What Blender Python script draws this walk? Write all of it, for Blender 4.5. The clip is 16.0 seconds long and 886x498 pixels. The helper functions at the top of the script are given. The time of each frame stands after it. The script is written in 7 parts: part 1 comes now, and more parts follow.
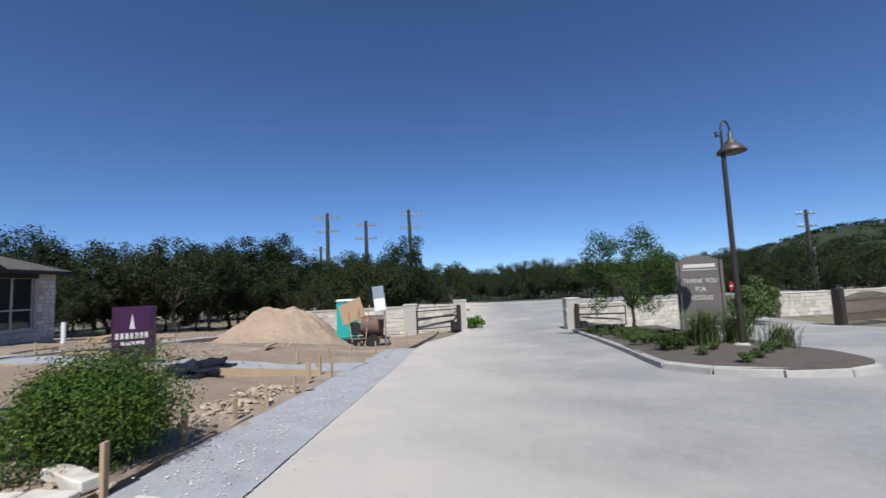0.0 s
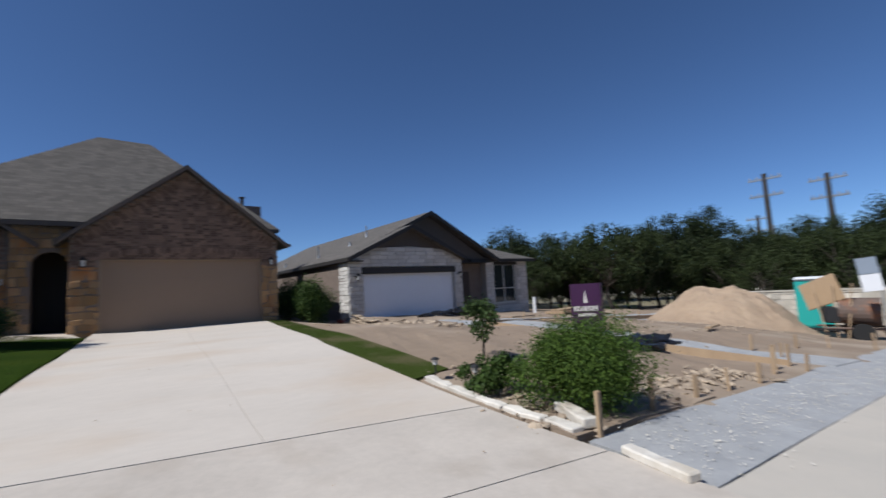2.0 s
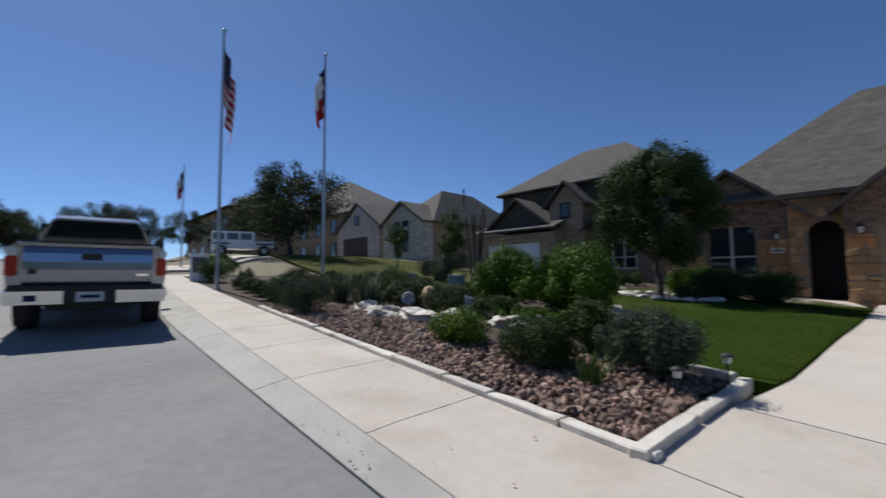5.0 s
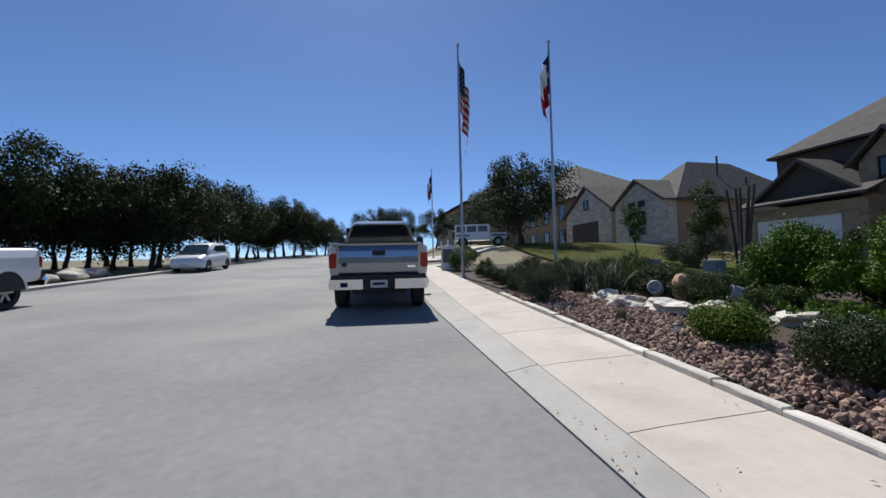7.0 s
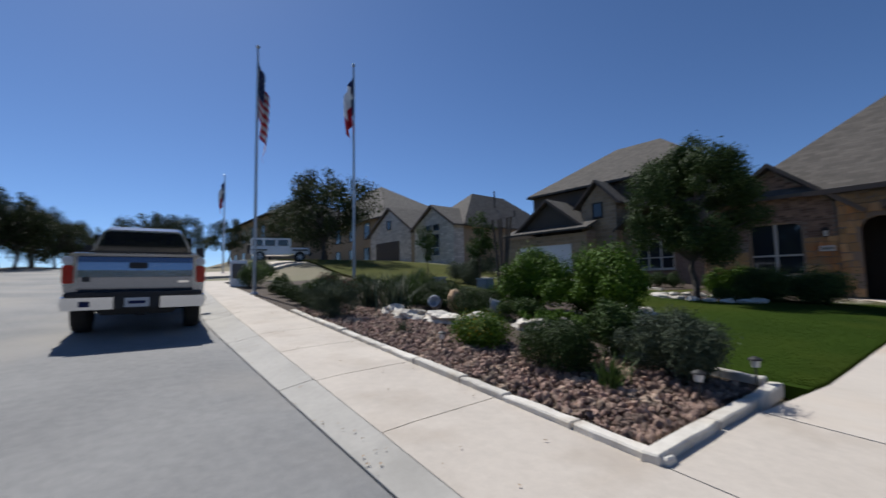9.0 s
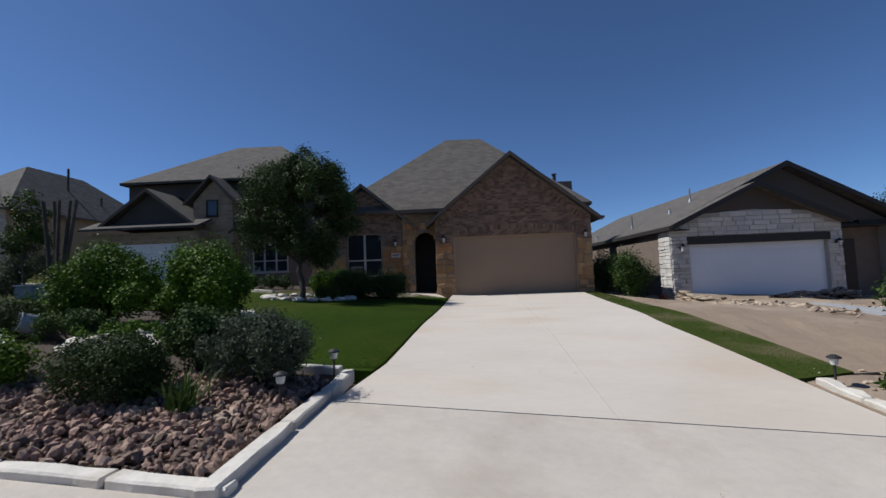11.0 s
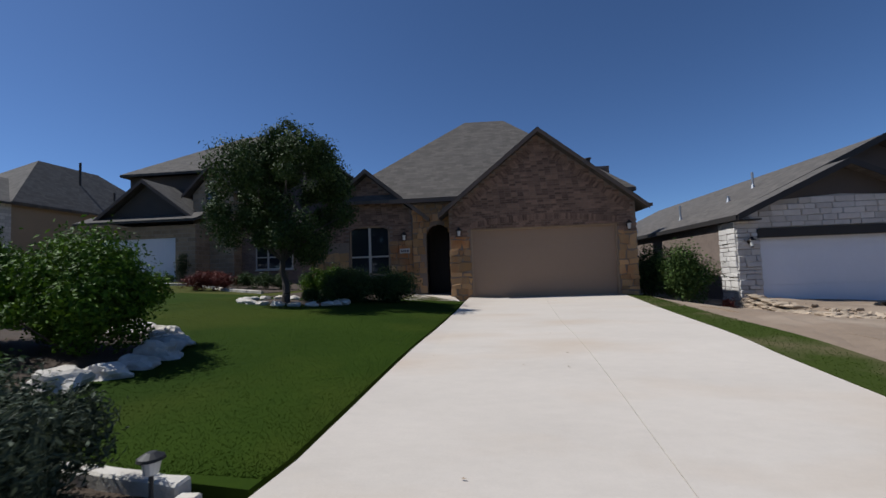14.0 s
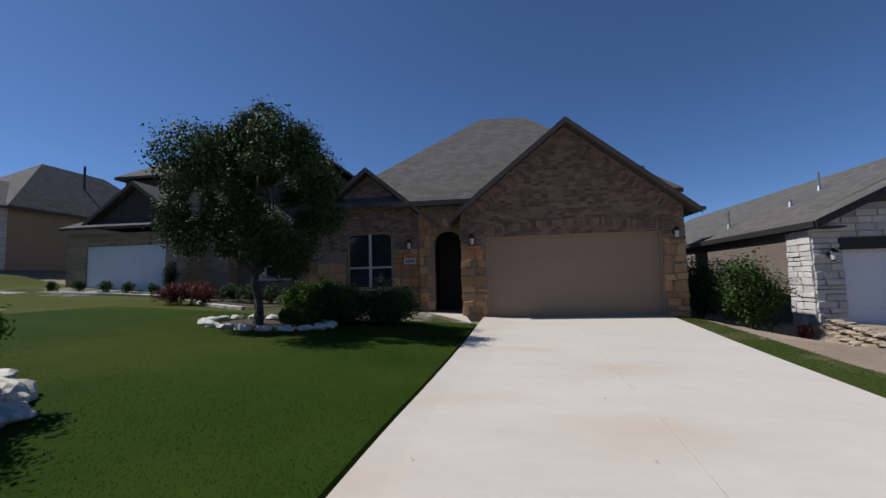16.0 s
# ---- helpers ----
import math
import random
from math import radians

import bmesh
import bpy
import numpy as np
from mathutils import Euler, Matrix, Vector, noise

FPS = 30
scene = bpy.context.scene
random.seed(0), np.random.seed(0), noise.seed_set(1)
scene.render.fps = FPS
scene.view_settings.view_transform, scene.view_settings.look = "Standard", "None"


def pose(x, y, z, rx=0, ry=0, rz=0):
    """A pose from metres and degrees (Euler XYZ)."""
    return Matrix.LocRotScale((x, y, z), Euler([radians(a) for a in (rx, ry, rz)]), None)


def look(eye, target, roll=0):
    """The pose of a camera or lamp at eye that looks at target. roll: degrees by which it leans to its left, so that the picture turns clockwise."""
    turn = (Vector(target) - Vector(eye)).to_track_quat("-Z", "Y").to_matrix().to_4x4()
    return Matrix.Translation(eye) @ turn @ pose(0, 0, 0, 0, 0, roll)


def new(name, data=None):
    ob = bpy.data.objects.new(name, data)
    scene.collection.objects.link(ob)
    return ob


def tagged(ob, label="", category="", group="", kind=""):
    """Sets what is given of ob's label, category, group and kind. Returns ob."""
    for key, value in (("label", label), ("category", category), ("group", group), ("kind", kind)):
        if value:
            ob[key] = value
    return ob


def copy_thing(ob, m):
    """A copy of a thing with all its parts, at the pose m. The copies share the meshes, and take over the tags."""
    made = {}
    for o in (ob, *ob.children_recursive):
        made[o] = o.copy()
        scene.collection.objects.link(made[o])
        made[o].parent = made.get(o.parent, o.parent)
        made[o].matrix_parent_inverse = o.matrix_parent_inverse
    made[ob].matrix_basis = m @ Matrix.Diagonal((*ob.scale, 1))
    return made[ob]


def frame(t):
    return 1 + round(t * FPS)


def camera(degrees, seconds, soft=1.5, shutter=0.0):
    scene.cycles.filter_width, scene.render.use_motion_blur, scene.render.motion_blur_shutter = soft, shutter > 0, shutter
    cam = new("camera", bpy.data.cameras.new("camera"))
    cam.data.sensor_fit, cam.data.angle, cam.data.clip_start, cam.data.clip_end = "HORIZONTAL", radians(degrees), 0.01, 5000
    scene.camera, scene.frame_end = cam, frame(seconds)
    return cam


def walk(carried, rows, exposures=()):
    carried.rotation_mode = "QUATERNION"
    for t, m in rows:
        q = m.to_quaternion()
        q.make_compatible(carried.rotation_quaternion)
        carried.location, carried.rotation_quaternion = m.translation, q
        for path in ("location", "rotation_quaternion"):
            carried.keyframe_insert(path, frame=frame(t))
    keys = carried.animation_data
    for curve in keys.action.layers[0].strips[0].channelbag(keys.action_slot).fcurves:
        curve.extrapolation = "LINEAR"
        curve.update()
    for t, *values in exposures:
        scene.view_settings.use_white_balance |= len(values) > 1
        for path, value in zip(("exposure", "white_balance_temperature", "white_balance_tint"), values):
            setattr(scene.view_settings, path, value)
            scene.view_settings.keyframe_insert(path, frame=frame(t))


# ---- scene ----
SKY, SUN = 0.093, 5.0
cam = camera(92.8, 16.0, shutter=0.3)
PATH = [
    (0.0, (1.169, -0.975, 1.386), (3.001, -1.019, 1.550), -2.4),
    (0.5, (1.15, -0.94, 1.39), (3.134, -0.728, 1.537), -3.3),
    (1.0, (1.053, -0.915, 1.383), (2.801, -0.356, 1.516), -4.1),
    (1.5, (1.060, -0.803, 1.364), (2.588, 0.212, 1.510), -3.9),
    (2.0, (1.030, -0.730, 1.343), (2.167, 0.707, 1.512), -3.3),
    (2.5, (0.870, -0.752, 1.379), (1.572, 0.942, 1.533), -1.5),
    (3.0, (0.793, -0.729, 1.375), (1.102, 1.078, 1.528), -1.1),
    (3.5, (0.696, -0.657, 1.33), (0.678, 1.337, 1.492), -1.3),
    (4.0, (0.69, -0.87, 1.4), (0.275, 1.09, 1.516), -1.4),
    (4.5, (0.62, -0.97, 1.41), (-0.29, 0.805, 1.553), -1.2),
    (5.0, (0.6, -1.01, 1.4), (-0.815, 0.37, 1.54), -0.5),
    (7.5, (0.504, -1.127, 1.442), (-1.283, -0.702, 1.527), -1.4),
    (8.0, (0.562, -1.093, 1.438), (-1.200, -0.572, 1.540), -1.5),
    (8.5, (0.663, -1.018, 1.432), (-0.996, -0.235, 1.566), -1.2),
    (9.0, (0.771, -0.940, 1.406), (-0.638, 0.235, 1.551), -1.1),
    (9.5, (0.898, -0.868, 1.402), (-0.078, 0.683, 1.566), -1.8),
    (10.0, (0.80, -0.75, 1.34), (0.356, 1.194, 1.492), 1.6),
    (12.5, (0.963, 0.533, 1.391), (1.004, 2.370, 1.477), -3.3),
    (13.0, (1.071, 1.000, 1.400), (0.981, 2.836, 1.480), -2.3),
    (13.5, (1.098, 1.520, 1.411), (0.950, 3.351, 1.513), -2.4),
    (14.0, (1.081, 2.018, 1.428), (0.914, 3.847, 1.530), -2.1),
    (14.5, (1.105, 2.569, 1.464), (0.920, 4.398, 1.552), -0.2),
    (15.0, (1.068, 3.131, 1.500), (0.891, 4.960, 1.596), -1.1),
    (15.5, (1.087, 3.628, 1.560), (0.869, 5.453, 1.662), -0.2),
    (16.0, (1.084, 4.099, 1.611), (0.846, 5.917, 1.750), -1.5),
]
STOPS = [(0.0, 0.22, 5950), (1.0, 0.13, 5950), (2.0, 0.02, 6000), (3.0, -0.04, 6050), (4.5, -0.04, 6150), (5.2, 0.06, 6180), (7.4, 0.24, 6250), (8.3, 0.20, 6250), (9.2, 0.05, 6180), (10.0, -0.05, 6100), (12.5, -0.05, 6050), (16.0, -0.07, 6000)]
walk(cam, [(t, look(e, g, r)) for t, e, g, r in PATH], exposures=[(t, v, k, 10) for t, v, k in STOPS])

# ---- daylight ----
SUN_EL, SUN_AZ = 51.0, -87.5
world = bpy.data.worlds.new("world")
scene.world = world
world.use_nodes = True
wn = world.node_tree.nodes
sky = wn.new("ShaderNodeTexSky")
sky.sky_type = "NISHITA"
sky.sun_disc = False
sky.sun_elevation = radians(SUN_EL)
sky.sun_rotation = radians(SUN_AZ)
sky.altitude = 2000
sky.air_density, sky.dust_density, sky.ozone_density = 0.85, 0.8, 8.0
wn["Background"].inputs["Strength"].default_value = SKY
world.node_tree.links.new(sky.outputs["Color"], wn["Background"].inputs["Color"])
sun = new("sun", bpy.data.lights.new("sun", "SUN"))
sun.data.energy, sun.data.angle, sun.data.color = SUN, radians(0.55), (1.0, 0.955, 0.88)
to_sun = Vector((math.sin(radians(SUN_AZ)) * math.cos(radians(SUN_EL)), math.cos(radians(SUN_AZ)) * math.cos(radians(SUN_EL)), math.sin(radians(SUN_EL))))
sun.matrix_world = Matrix.Translation(to_sun * 60) @ to_sun.to_track_quat("Z", "Y").to_matrix().to_4x4()
# ---- materials ----
def mat(name, a, b=None, scale=4.0, fine=60.0, rough=0.8, bump=0.3, metal=0.0, dist=0.01, stain=None, stain_scale=0.6, stain_amt=0.5, vary=0.0, spec=0.4, stretch=(1, 1, 1)):
    """Two scales of noise between two colours, an optional stain, fine relief, and a shade that varies from piece to piece."""
    m = bpy.data.materials.new(name)
    m.use_nodes = True
    t = m.node_tree
    n, l = t.nodes, t.links
    bs = n["Principled BSDF"]
    b = b or tuple(c * 0.75 for c in a)
    co = n.new("ShaderNodeTexCoord")
    mp = n.new("ShaderNodeMapping")
    mp.inputs["Scale"].default_value = stretch
    l.new(co.outputs["Object"], mp.inputs["Vector"])
    big, small = n.new("ShaderNodeTexNoise"), n.new("ShaderNodeTexNoise")
    for node, sc, dt in ((big, scale, 5), (small, fine, 3)):
        node.inputs["Scale"].default_value, node.inputs["Detail"].default_value = sc, dt
        l.new(mp.outputs["Vector"], node.inputs["Vector"])
    add = n.new("ShaderNodeMath")
    add.operation = "MULTIPLY_ADD"
    l.new(small.outputs["Fac"], add.inputs[0])
    add.inputs[1].default_value = 0.5
    half = n.new("ShaderNodeMath")
    half.operation = "MULTIPLY_ADD"
    l.new(big.outputs["Fac"], half.inputs[0])
    half.inputs[1].default_value, half.inputs[2].default_value = 1.2, -0.8
    mid, third = n.new("ShaderNodeTexNoise"), n.new("ShaderNodeMath")
    mid.inputs["Scale"].default_value, mid.inputs["Detail"].default_value = (scale * fine) ** 0.5, 6
    mid.inputs["Roughness"].default_value = 0.65
    l.new(mp.outputs["Vector"], mid.inputs["Vector"])
    third.operation = "MULTIPLY_ADD"
    l.new(mid.outputs["Fac"], third.inputs[0])
    third.inputs[1].default_value = 0.9
    l.new(half.outputs[0], third.inputs[2])
    l.new(third.outputs[0], add.inputs[2])
    mix = n.new("ShaderNodeMix")
    mix.data_type = "RGBA"
    mix.inputs["A"].default_value, mix.inputs["B"].default_value = (*a, 1), (*b, 1)
    l.new(add.outputs[0], mix.inputs["Factor"])
    col = mix.outputs["Result"]
    if stain:
        sn_ = n.new("ShaderNodeTexNoise")
        sn_.inputs["Scale"].default_value, sn_.inputs["Detail"].default_value = stain_scale, 6
        l.new(mp.outputs["Vector"], sn_.inputs["Vector"])
        rg = n.new("ShaderNodeMapRange")
        rg.inputs["From Min"].default_value, rg.inputs["From Max"].default_value = 0.5, 0.72
        rg.inputs["To Max"].default_value = stain_amt
        l.new(sn_.outputs["Fac"], rg.inputs["Value"])
        m2 = n.new("ShaderNodeMix")
        m2.data_type = "RGBA"
        l.new(rg.outputs["Result"], m2.inputs["Factor"])
        l.new(col, m2.inputs["A"])
        m2.inputs["B"].default_value = (*stain, 1)
        col = m2.outputs["Result"]
    if vary:
        oi, ge = n.new("ShaderNodeObjectInfo"), n.new("ShaderNodeNewGeometry")
        sm_ = n.new("ShaderNodeMath")
        sm_.operation = "ADD"
        l.new(oi.outputs["Random"], sm_.inputs[0])
        l.new(ge.outputs["Random Per Island"], sm_.inputs[1])
        fr = n.new("ShaderNodeMath")
        fr.operation = "FRACT"
        l.new(sm_.outputs[0], fr.inputs[0])
        mr = n.new("ShaderNodeMapRange")
        mr.inputs["To Min"].default_value, mr.inputs["To Max"].default_value = 1 - vary, 1 + vary
        l.new(fr.outputs[0], mr.inputs["Value"])
        hs = n.new("ShaderNodeHueSaturation")
        l.new(mr.outputs["Result"], hs.inputs["Value"])
        l.new(col, hs.inputs["Color"])
        col = hs.outputs["Color"]
    l.new(col, bs.inputs["Base Color"])
    bs.inputs["Roughness"].default_value, bs.inputs["Metallic"].default_value = rough, metal
    bs.inputs["Specular IOR Level"].default_value = spec
    if bump:
        bp = n.new("ShaderNodeBump")
        bp.inputs["Strength"].default_value, bp.inputs["Distance"].default_value = bump, dist
        l.new(add.outputs[0], bp.inputs["Height"])
        l.new(bp.outputs["Normal"], bs.inputs["Normal"])
    return m


def glass(name, tint=(0.02, 0.025, 0.03), rough=0.04):
    """Window glass with a dark room behind it: a thin dark gloss."""
    m = bpy.data.materials.new(name)
    m.use_nodes = True
    bs = m.node_tree.nodes["Principled BSDF"]
    bs.inputs["Base Color"].default_value = (*tint, 1)
    bs.inputs["Roughness"].default_value = rough
    bs.inputs["Specular IOR Level"].default_value = 0.7
    return m


def leafmat(name, a, b, rough=0.6, through_=0.14):
    """Leaves, darker and lighter one by one, with some light passing through."""
    m = bpy.data.materials.new(name)
    m.use_nodes = True
    n, l = m.node_tree.nodes, m.node_tree.links
    bs = n["Principled BSDF"]
    ge = n.new("ShaderNodeNewGeometry")
    mix = n.new("ShaderNodeMix")
    mix.data_type = "RGBA"
    mix.inputs["A"].default_value, mix.inputs["B"].default_value = (*a, 1), (*b, 1)
    l.new(ge.outputs["Random Per Island"], mix.inputs["Factor"])
    l.new(mix.outputs["Result"], bs.inputs["Base Color"])
    bs.inputs["Roughness"].default_value = rough
    bs.inputs["Specular IOR Level"].default_value = 0.14
    tr, sh = n.new("ShaderNodeBsdfTranslucent"), n.new("ShaderNodeMixShader")
    l.new(mix.outputs["Result"], tr.inputs["Color"])
    sh.inputs[0].default_value = through_
    l.new(bs.outputs[0], sh.inputs[1])
    l.new(tr.outputs[0], sh.inputs[2])
    l.new(sh.outputs[0], n["Material Output"].inputs["Surface"])
    return m


def brickmat(name, a, b, mortar, w, h, gap, rough=0.9, bump=0.5, offset=0.5, axis="xz"):
    """Small courses far off: two tones and recessed joints, for shingles and distant masonry."""
    m = mat(name, a, b, 3.0, 40.0, rough, 0.0)
    t = m.node_tree
    n, l = t.nodes, t.links
    bs = n["Principled BSDF"]
    old = bs.inputs["Base Color"].links[0].from_socket
    co, sx, cb = n.new("ShaderNodeTexCoord"), n.new("ShaderNodeSeparateXYZ"), n.new("ShaderNodeCombineXYZ")
    l.new(co.outputs["Object"], sx.inputs[0])
    if axis == "xz":
        sm_ = n.new("ShaderNodeMath")
        l.new(sx.outputs["X"], sm_.inputs[0])
        l.new(sx.outputs["Y"], sm_.inputs[1])
        l.new(sm_.outputs[0], cb.inputs["X"])
        l.new(sx.outputs["Z"], cb.inputs["Y"])
    else:
        l.new(sx.outputs["X" if axis == "xy" else "Y"], cb.inputs["X"])
        l.new(sx.outputs["Y" if axis == "xy" else "X"], cb.inputs["Y"])
    bk = n.new("ShaderNodeTexBrick")
    bk.offset = offset
    bk.inputs["Scale"].default_value = 1.0
    bk.inputs["Brick Width"].default_value, bk.inputs["Row Height"].default_value = w, h
    bk.inputs["Mortar Size"].default_value, bk.inputs["Mortar Smooth"].default_value = gap, 0.2
    bk.inputs["Color1"].default_value, bk.inputs["Color2"].default_value = (0.78, 0.78, 0.78, 1), (1.18, 1.18, 1.18, 1)
    bk.inputs["Mortar"].default_value = (1, 1, 1, 1)
    l.new(cb.outputs[0], bk.inputs["Vector"])
    mu = n.new("ShaderNodeMix")
    mu.data_type, mu.blend_type = "RGBA", "MULTIPLY"
    mu.inputs["Factor"].default_value = 1.0
    l.new(old, mu.inputs["A"])
    l.new(bk.outputs["Color"], mu.inputs["B"])
    mo = n.new("ShaderNodeMix")
    mo.data_type = "RGBA"
    l.new(bk.outputs["Fac"], mo.inputs["Factor"])
    l.new(mu.outputs["Result"], mo.inputs["A"])
    mo.inputs["B"].default_value = (*mortar, 1)
    l.new(mo.outputs["Result"], bs.inputs["Base Color"])
    inv = n.new("ShaderNodeMath")
    inv.operation = "SUBTRACT"
    inv.inputs[0].default_value = 1.0
    l.new(bk.outputs["Fac"], inv.inputs[1])
    bp = n.new("ShaderNodeBump")
    bp.inputs["Strength"].default_value, bp.inputs["Distance"].default_value = bump, 0.01
    l.new(inv.outputs[0], bp.inputs["Height"])
    l.new(bp.outputs["Normal"], bs.inputs["Normal"])
    return m


M_DRIVE = mat("drive_concrete", (0.57, 0.51, 0.44), (0.47, 0.42, 0.36), 0.9, 90, 0.85, 0.25, stain=(0.44, 0.31, 0.19), stain_scale=0.6, stain_amt=0.42, stretch=(0.6, 1.25, 1))
M_WALKC = mat("walk_concrete", (0.55, 0.49, 0.42), (0.40, 0.355, 0.305), 1.2, 110, 0.88, 0.2, stain=(0.33, 0.27, 0.21), stain_scale=1.6, stain_amt=0.4)
M_KERB = mat("kerb_concrete", (0.44, 0.415, 0.375), (0.32, 0.305, 0.275), 2.0, 120, 0.9, 0.2, stain=(0.2, 0.19, 0.17), stain_scale=1.2, stain_amt=0.5)
M_ROAD = mat("street_asphalt", (0.27, 0.265, 0.255), (0.14, 0.14, 0.14), 0.5, 160, 0.9, 0.7, dist=0.008, stain=(0.31, 0.285, 0.25), stain_scale=0.28, stain_amt=0.85)
M_ROADD = mat("dusty_asphalt", (0.36, 0.345, 0.32), (0.21, 0.205, 0.195), 0.5, 140, 0.9, 0.6, dist=0.006, stain=(0.42, 0.39, 0.34), stain_scale=0.3, stain_amt=0.8)
def dusted(m, colour, lo, hi):
    """Construction dust trodden over the lane beside the plot, thinning out across it."""
    n, l = m.node_tree.nodes, m.node_tree.links
    bs = n["Principled BSDF"]
    old = bs.inputs["Base Color"].links[0].from_socket
    co, dot, nz = n.new("ShaderNodeTexCoord"), n.new("ShaderNodeVectorMath"), n.new("ShaderNodeTexNoise")
    dot.operation = "DOT_PRODUCT"
    dot.inputs[1].default_value = (0.113, 0.994, 0)
    l.new(co.outputs["Object"], dot.inputs[0])
    nz.inputs["Scale"].default_value, nz.inputs["Detail"].default_value, nz.inputs["Roughness"].default_value = 0.8, 8, 0.65
    l.new(co.outputs["Object"], nz.inputs["Vector"])
    ad = n.new("ShaderNodeMath")
    ad.operation = "MULTIPLY_ADD"
    l.new(nz.outputs["Fac"], ad.inputs[0])
    ad.inputs[1].default_value = 5.0
    l.new(dot.outputs["Value"], ad.inputs[2])
    rg = n.new("ShaderNodeMapRange")
    rg.inputs["From Min"].default_value, rg.inputs["From Max"].default_value = lo + 2.5, hi + 2.5
    rg.inputs["To Max"].default_value = 0.9
    l.new(ad.outputs[0], rg.inputs["Value"])
    mx_ = n.new("ShaderNodeMix")
    mx_.data_type = "RGBA"
    l.new(rg.outputs["Result"], mx_.inputs["Factor"])
    l.new(old, mx_.inputs["A"])
    mx_.inputs["B"].default_value = (*colour, 1)
    l.new(mx_.outputs["Result"], bs.inputs["Base Color"])


dusted(M_ROADD, (0.50, 0.45, 0.38), -3.5, 1.6)
M_JOINT = mat("joint_filler", (0.06, 0.055, 0.05), None, 8, 80, 0.95, 0.2)
M_GROUND = mat("dry_ground", (0.22, 0.18, 0.12), (0.13, 0.12, 0.07), 0.3, 20, 0.95, 0.6, dist=0.03, stain=(0.08, 0.10, 0.04), stain_scale=0.08, stain_amt=0.8)
M_DIRT = mat("graded_dirt", (0.30, 0.225, 0.16), (0.20, 0.15, 0.105), 0.7, 35, 0.95, 0.7, dist=0.03, stain=(0.40, 0.33, 0.25), stain_scale=0.5, stain_amt=0.7)
M_GRAVEL = mat("base_gravel", (0.39, 0.392, 0.39), (0.26, 0.262, 0.265), 2.5, 140, 0.9, 0.7, dist=0.01, stain=(0.36, 0.36, 0.36), stain_scale=1.5, stain_amt=0.4)
M_LAWN = mat("lawn_turf", (0.031, 0.054, 0.005), (0.014, 0.030, 0.003), 0.5, 300, 0.95, 0.3, dist=0.01, spec=0.05, stain=(0.062, 0.068, 0.010), stain_scale=0.28, stain_amt=0.55)
M_LAWN2 = mat("dry_turf", (0.072, 0.076, 0.018), (0.052, 0.060, 0.014), 0.4, 260, 0.95, 0.12, dist=0.01, spec=0.05, stain=(0.10, 0.09, 0.03), stain_scale=0.3, stain_amt=0.5)
M_LAWN3 = mat("patchy_turf", (0.046, 0.062, 0.013), (0.034, 0.050, 0.009), 0.9, 260, 0.95, 0.2, dist=0.012, spec=0.05, stain=(0.13, 0.105, 0.06), stain_scale=1.1, stain_amt=0.7)
M_MULCH = mat("island_mulch", (0.13, 0.105, 0.085), (0.075, 0.06, 0.05), 3, 60, 0.95, 0.8, dist=0.02)
M_BED = mat("bed_soil", (0.07, 0.045, 0.03), (0.04, 0.03, 0.02), 3, 60, 0.95, 0.8, dist=0.02)
M_LIME = mat("white_limestone", (0.66, 0.62, 0.55), (0.48, 0.44, 0.38), 5, 60, 0.85, 0.6, dist=0.01, vary=0.12, stain=(0.35, 0.28, 0.19), stain_scale=2.5, stain_amt=0.5)
M_WSTONE = mat("white_stone", (0.60, 0.57, 0.53), (0.45, 0.425, 0.39), 4, 50, 0.88, 0.6, dist=0.012, vary=0.15)
M_MORTAR = mat("pale_mortar", (0.42, 0.39, 0.35), (0.33, 0.31, 0.28), 6, 90, 0.95, 0.4)
M_BMORTAR = mat("brown_mortar", (0.26, 0.20, 0.155), (0.19, 0.15, 0.12), 6, 90, 0.95, 0.4)
M_BRICK = mat("brown_brick", (0.245, 0.155, 0.108), (0.15, 0.098, 0.072), 6, 70, 0.9, 0.5, vary=0.42)
M_FSTONE = mat("ochre_field_stone", (0.44, 0.24, 0.085), (0.30, 0.21, 0.13), 2.2, 40, 0.85, 0.6, dist=0.015, vary=0.35, stain=(0.36, 0.13, 0.04), stain_scale=1.4, stain_amt=0.8)
M_SHINGLE = brickmat("brown_shingles", (0.10, 0.088, 0.076), (0.07, 0.063, 0.056), (0.055, 0.05, 0.045), 0.32, 0.145, 0.006, 0.95, 0.6, axis="xy")
M_SHINGLE2 = brickmat("grey_shingles", (0.115, 0.103, 0.092), (0.085, 0.077, 0.069), (0.06, 0.055, 0.05), 0.32, 0.145, 0.006, 0.95, 0.6, axis="yx")
M_TANDOOR = mat("tan_door_paint", (0.30, 0.205, 0.135), (0.27, 0.185, 0.12), 0.8, 60, 0.55, 0.08)
M_WDOOR = mat("white_door_paint", (0.74, 0.76, 0.80), (0.68, 0.70, 0.74), 0.8, 60, 0.5, 0.05)
M_TRIM = mat("tan_trim", (0.34, 0.25, 0.17), (0.28, 0.205, 0.14), 2, 60, 0.6, 0.1)
M_FASCIA = mat("brown_fascia", (0.13, 0.095, 0.07), (0.10, 0.074, 0.056), 2, 60, 0.6, 0.1)
M_BLACK = mat("black_brown_trim", (0.022, 0.019, 0.017), (0.03, 0.026, 0.023), 2, 60, 0.6, 0.1)
M_CLAD = mat("grey_board_cladding", (0.085, 0.07, 0.06), (0.065, 0.055, 0.048), 1.5, 50, 0.8, 0.2)
M_TANWALL = mat("tan_stucco", (0.33, 0.245, 0.16), (0.28, 0.21, 0.14), 1.0, 80, 0.9, 0.3)
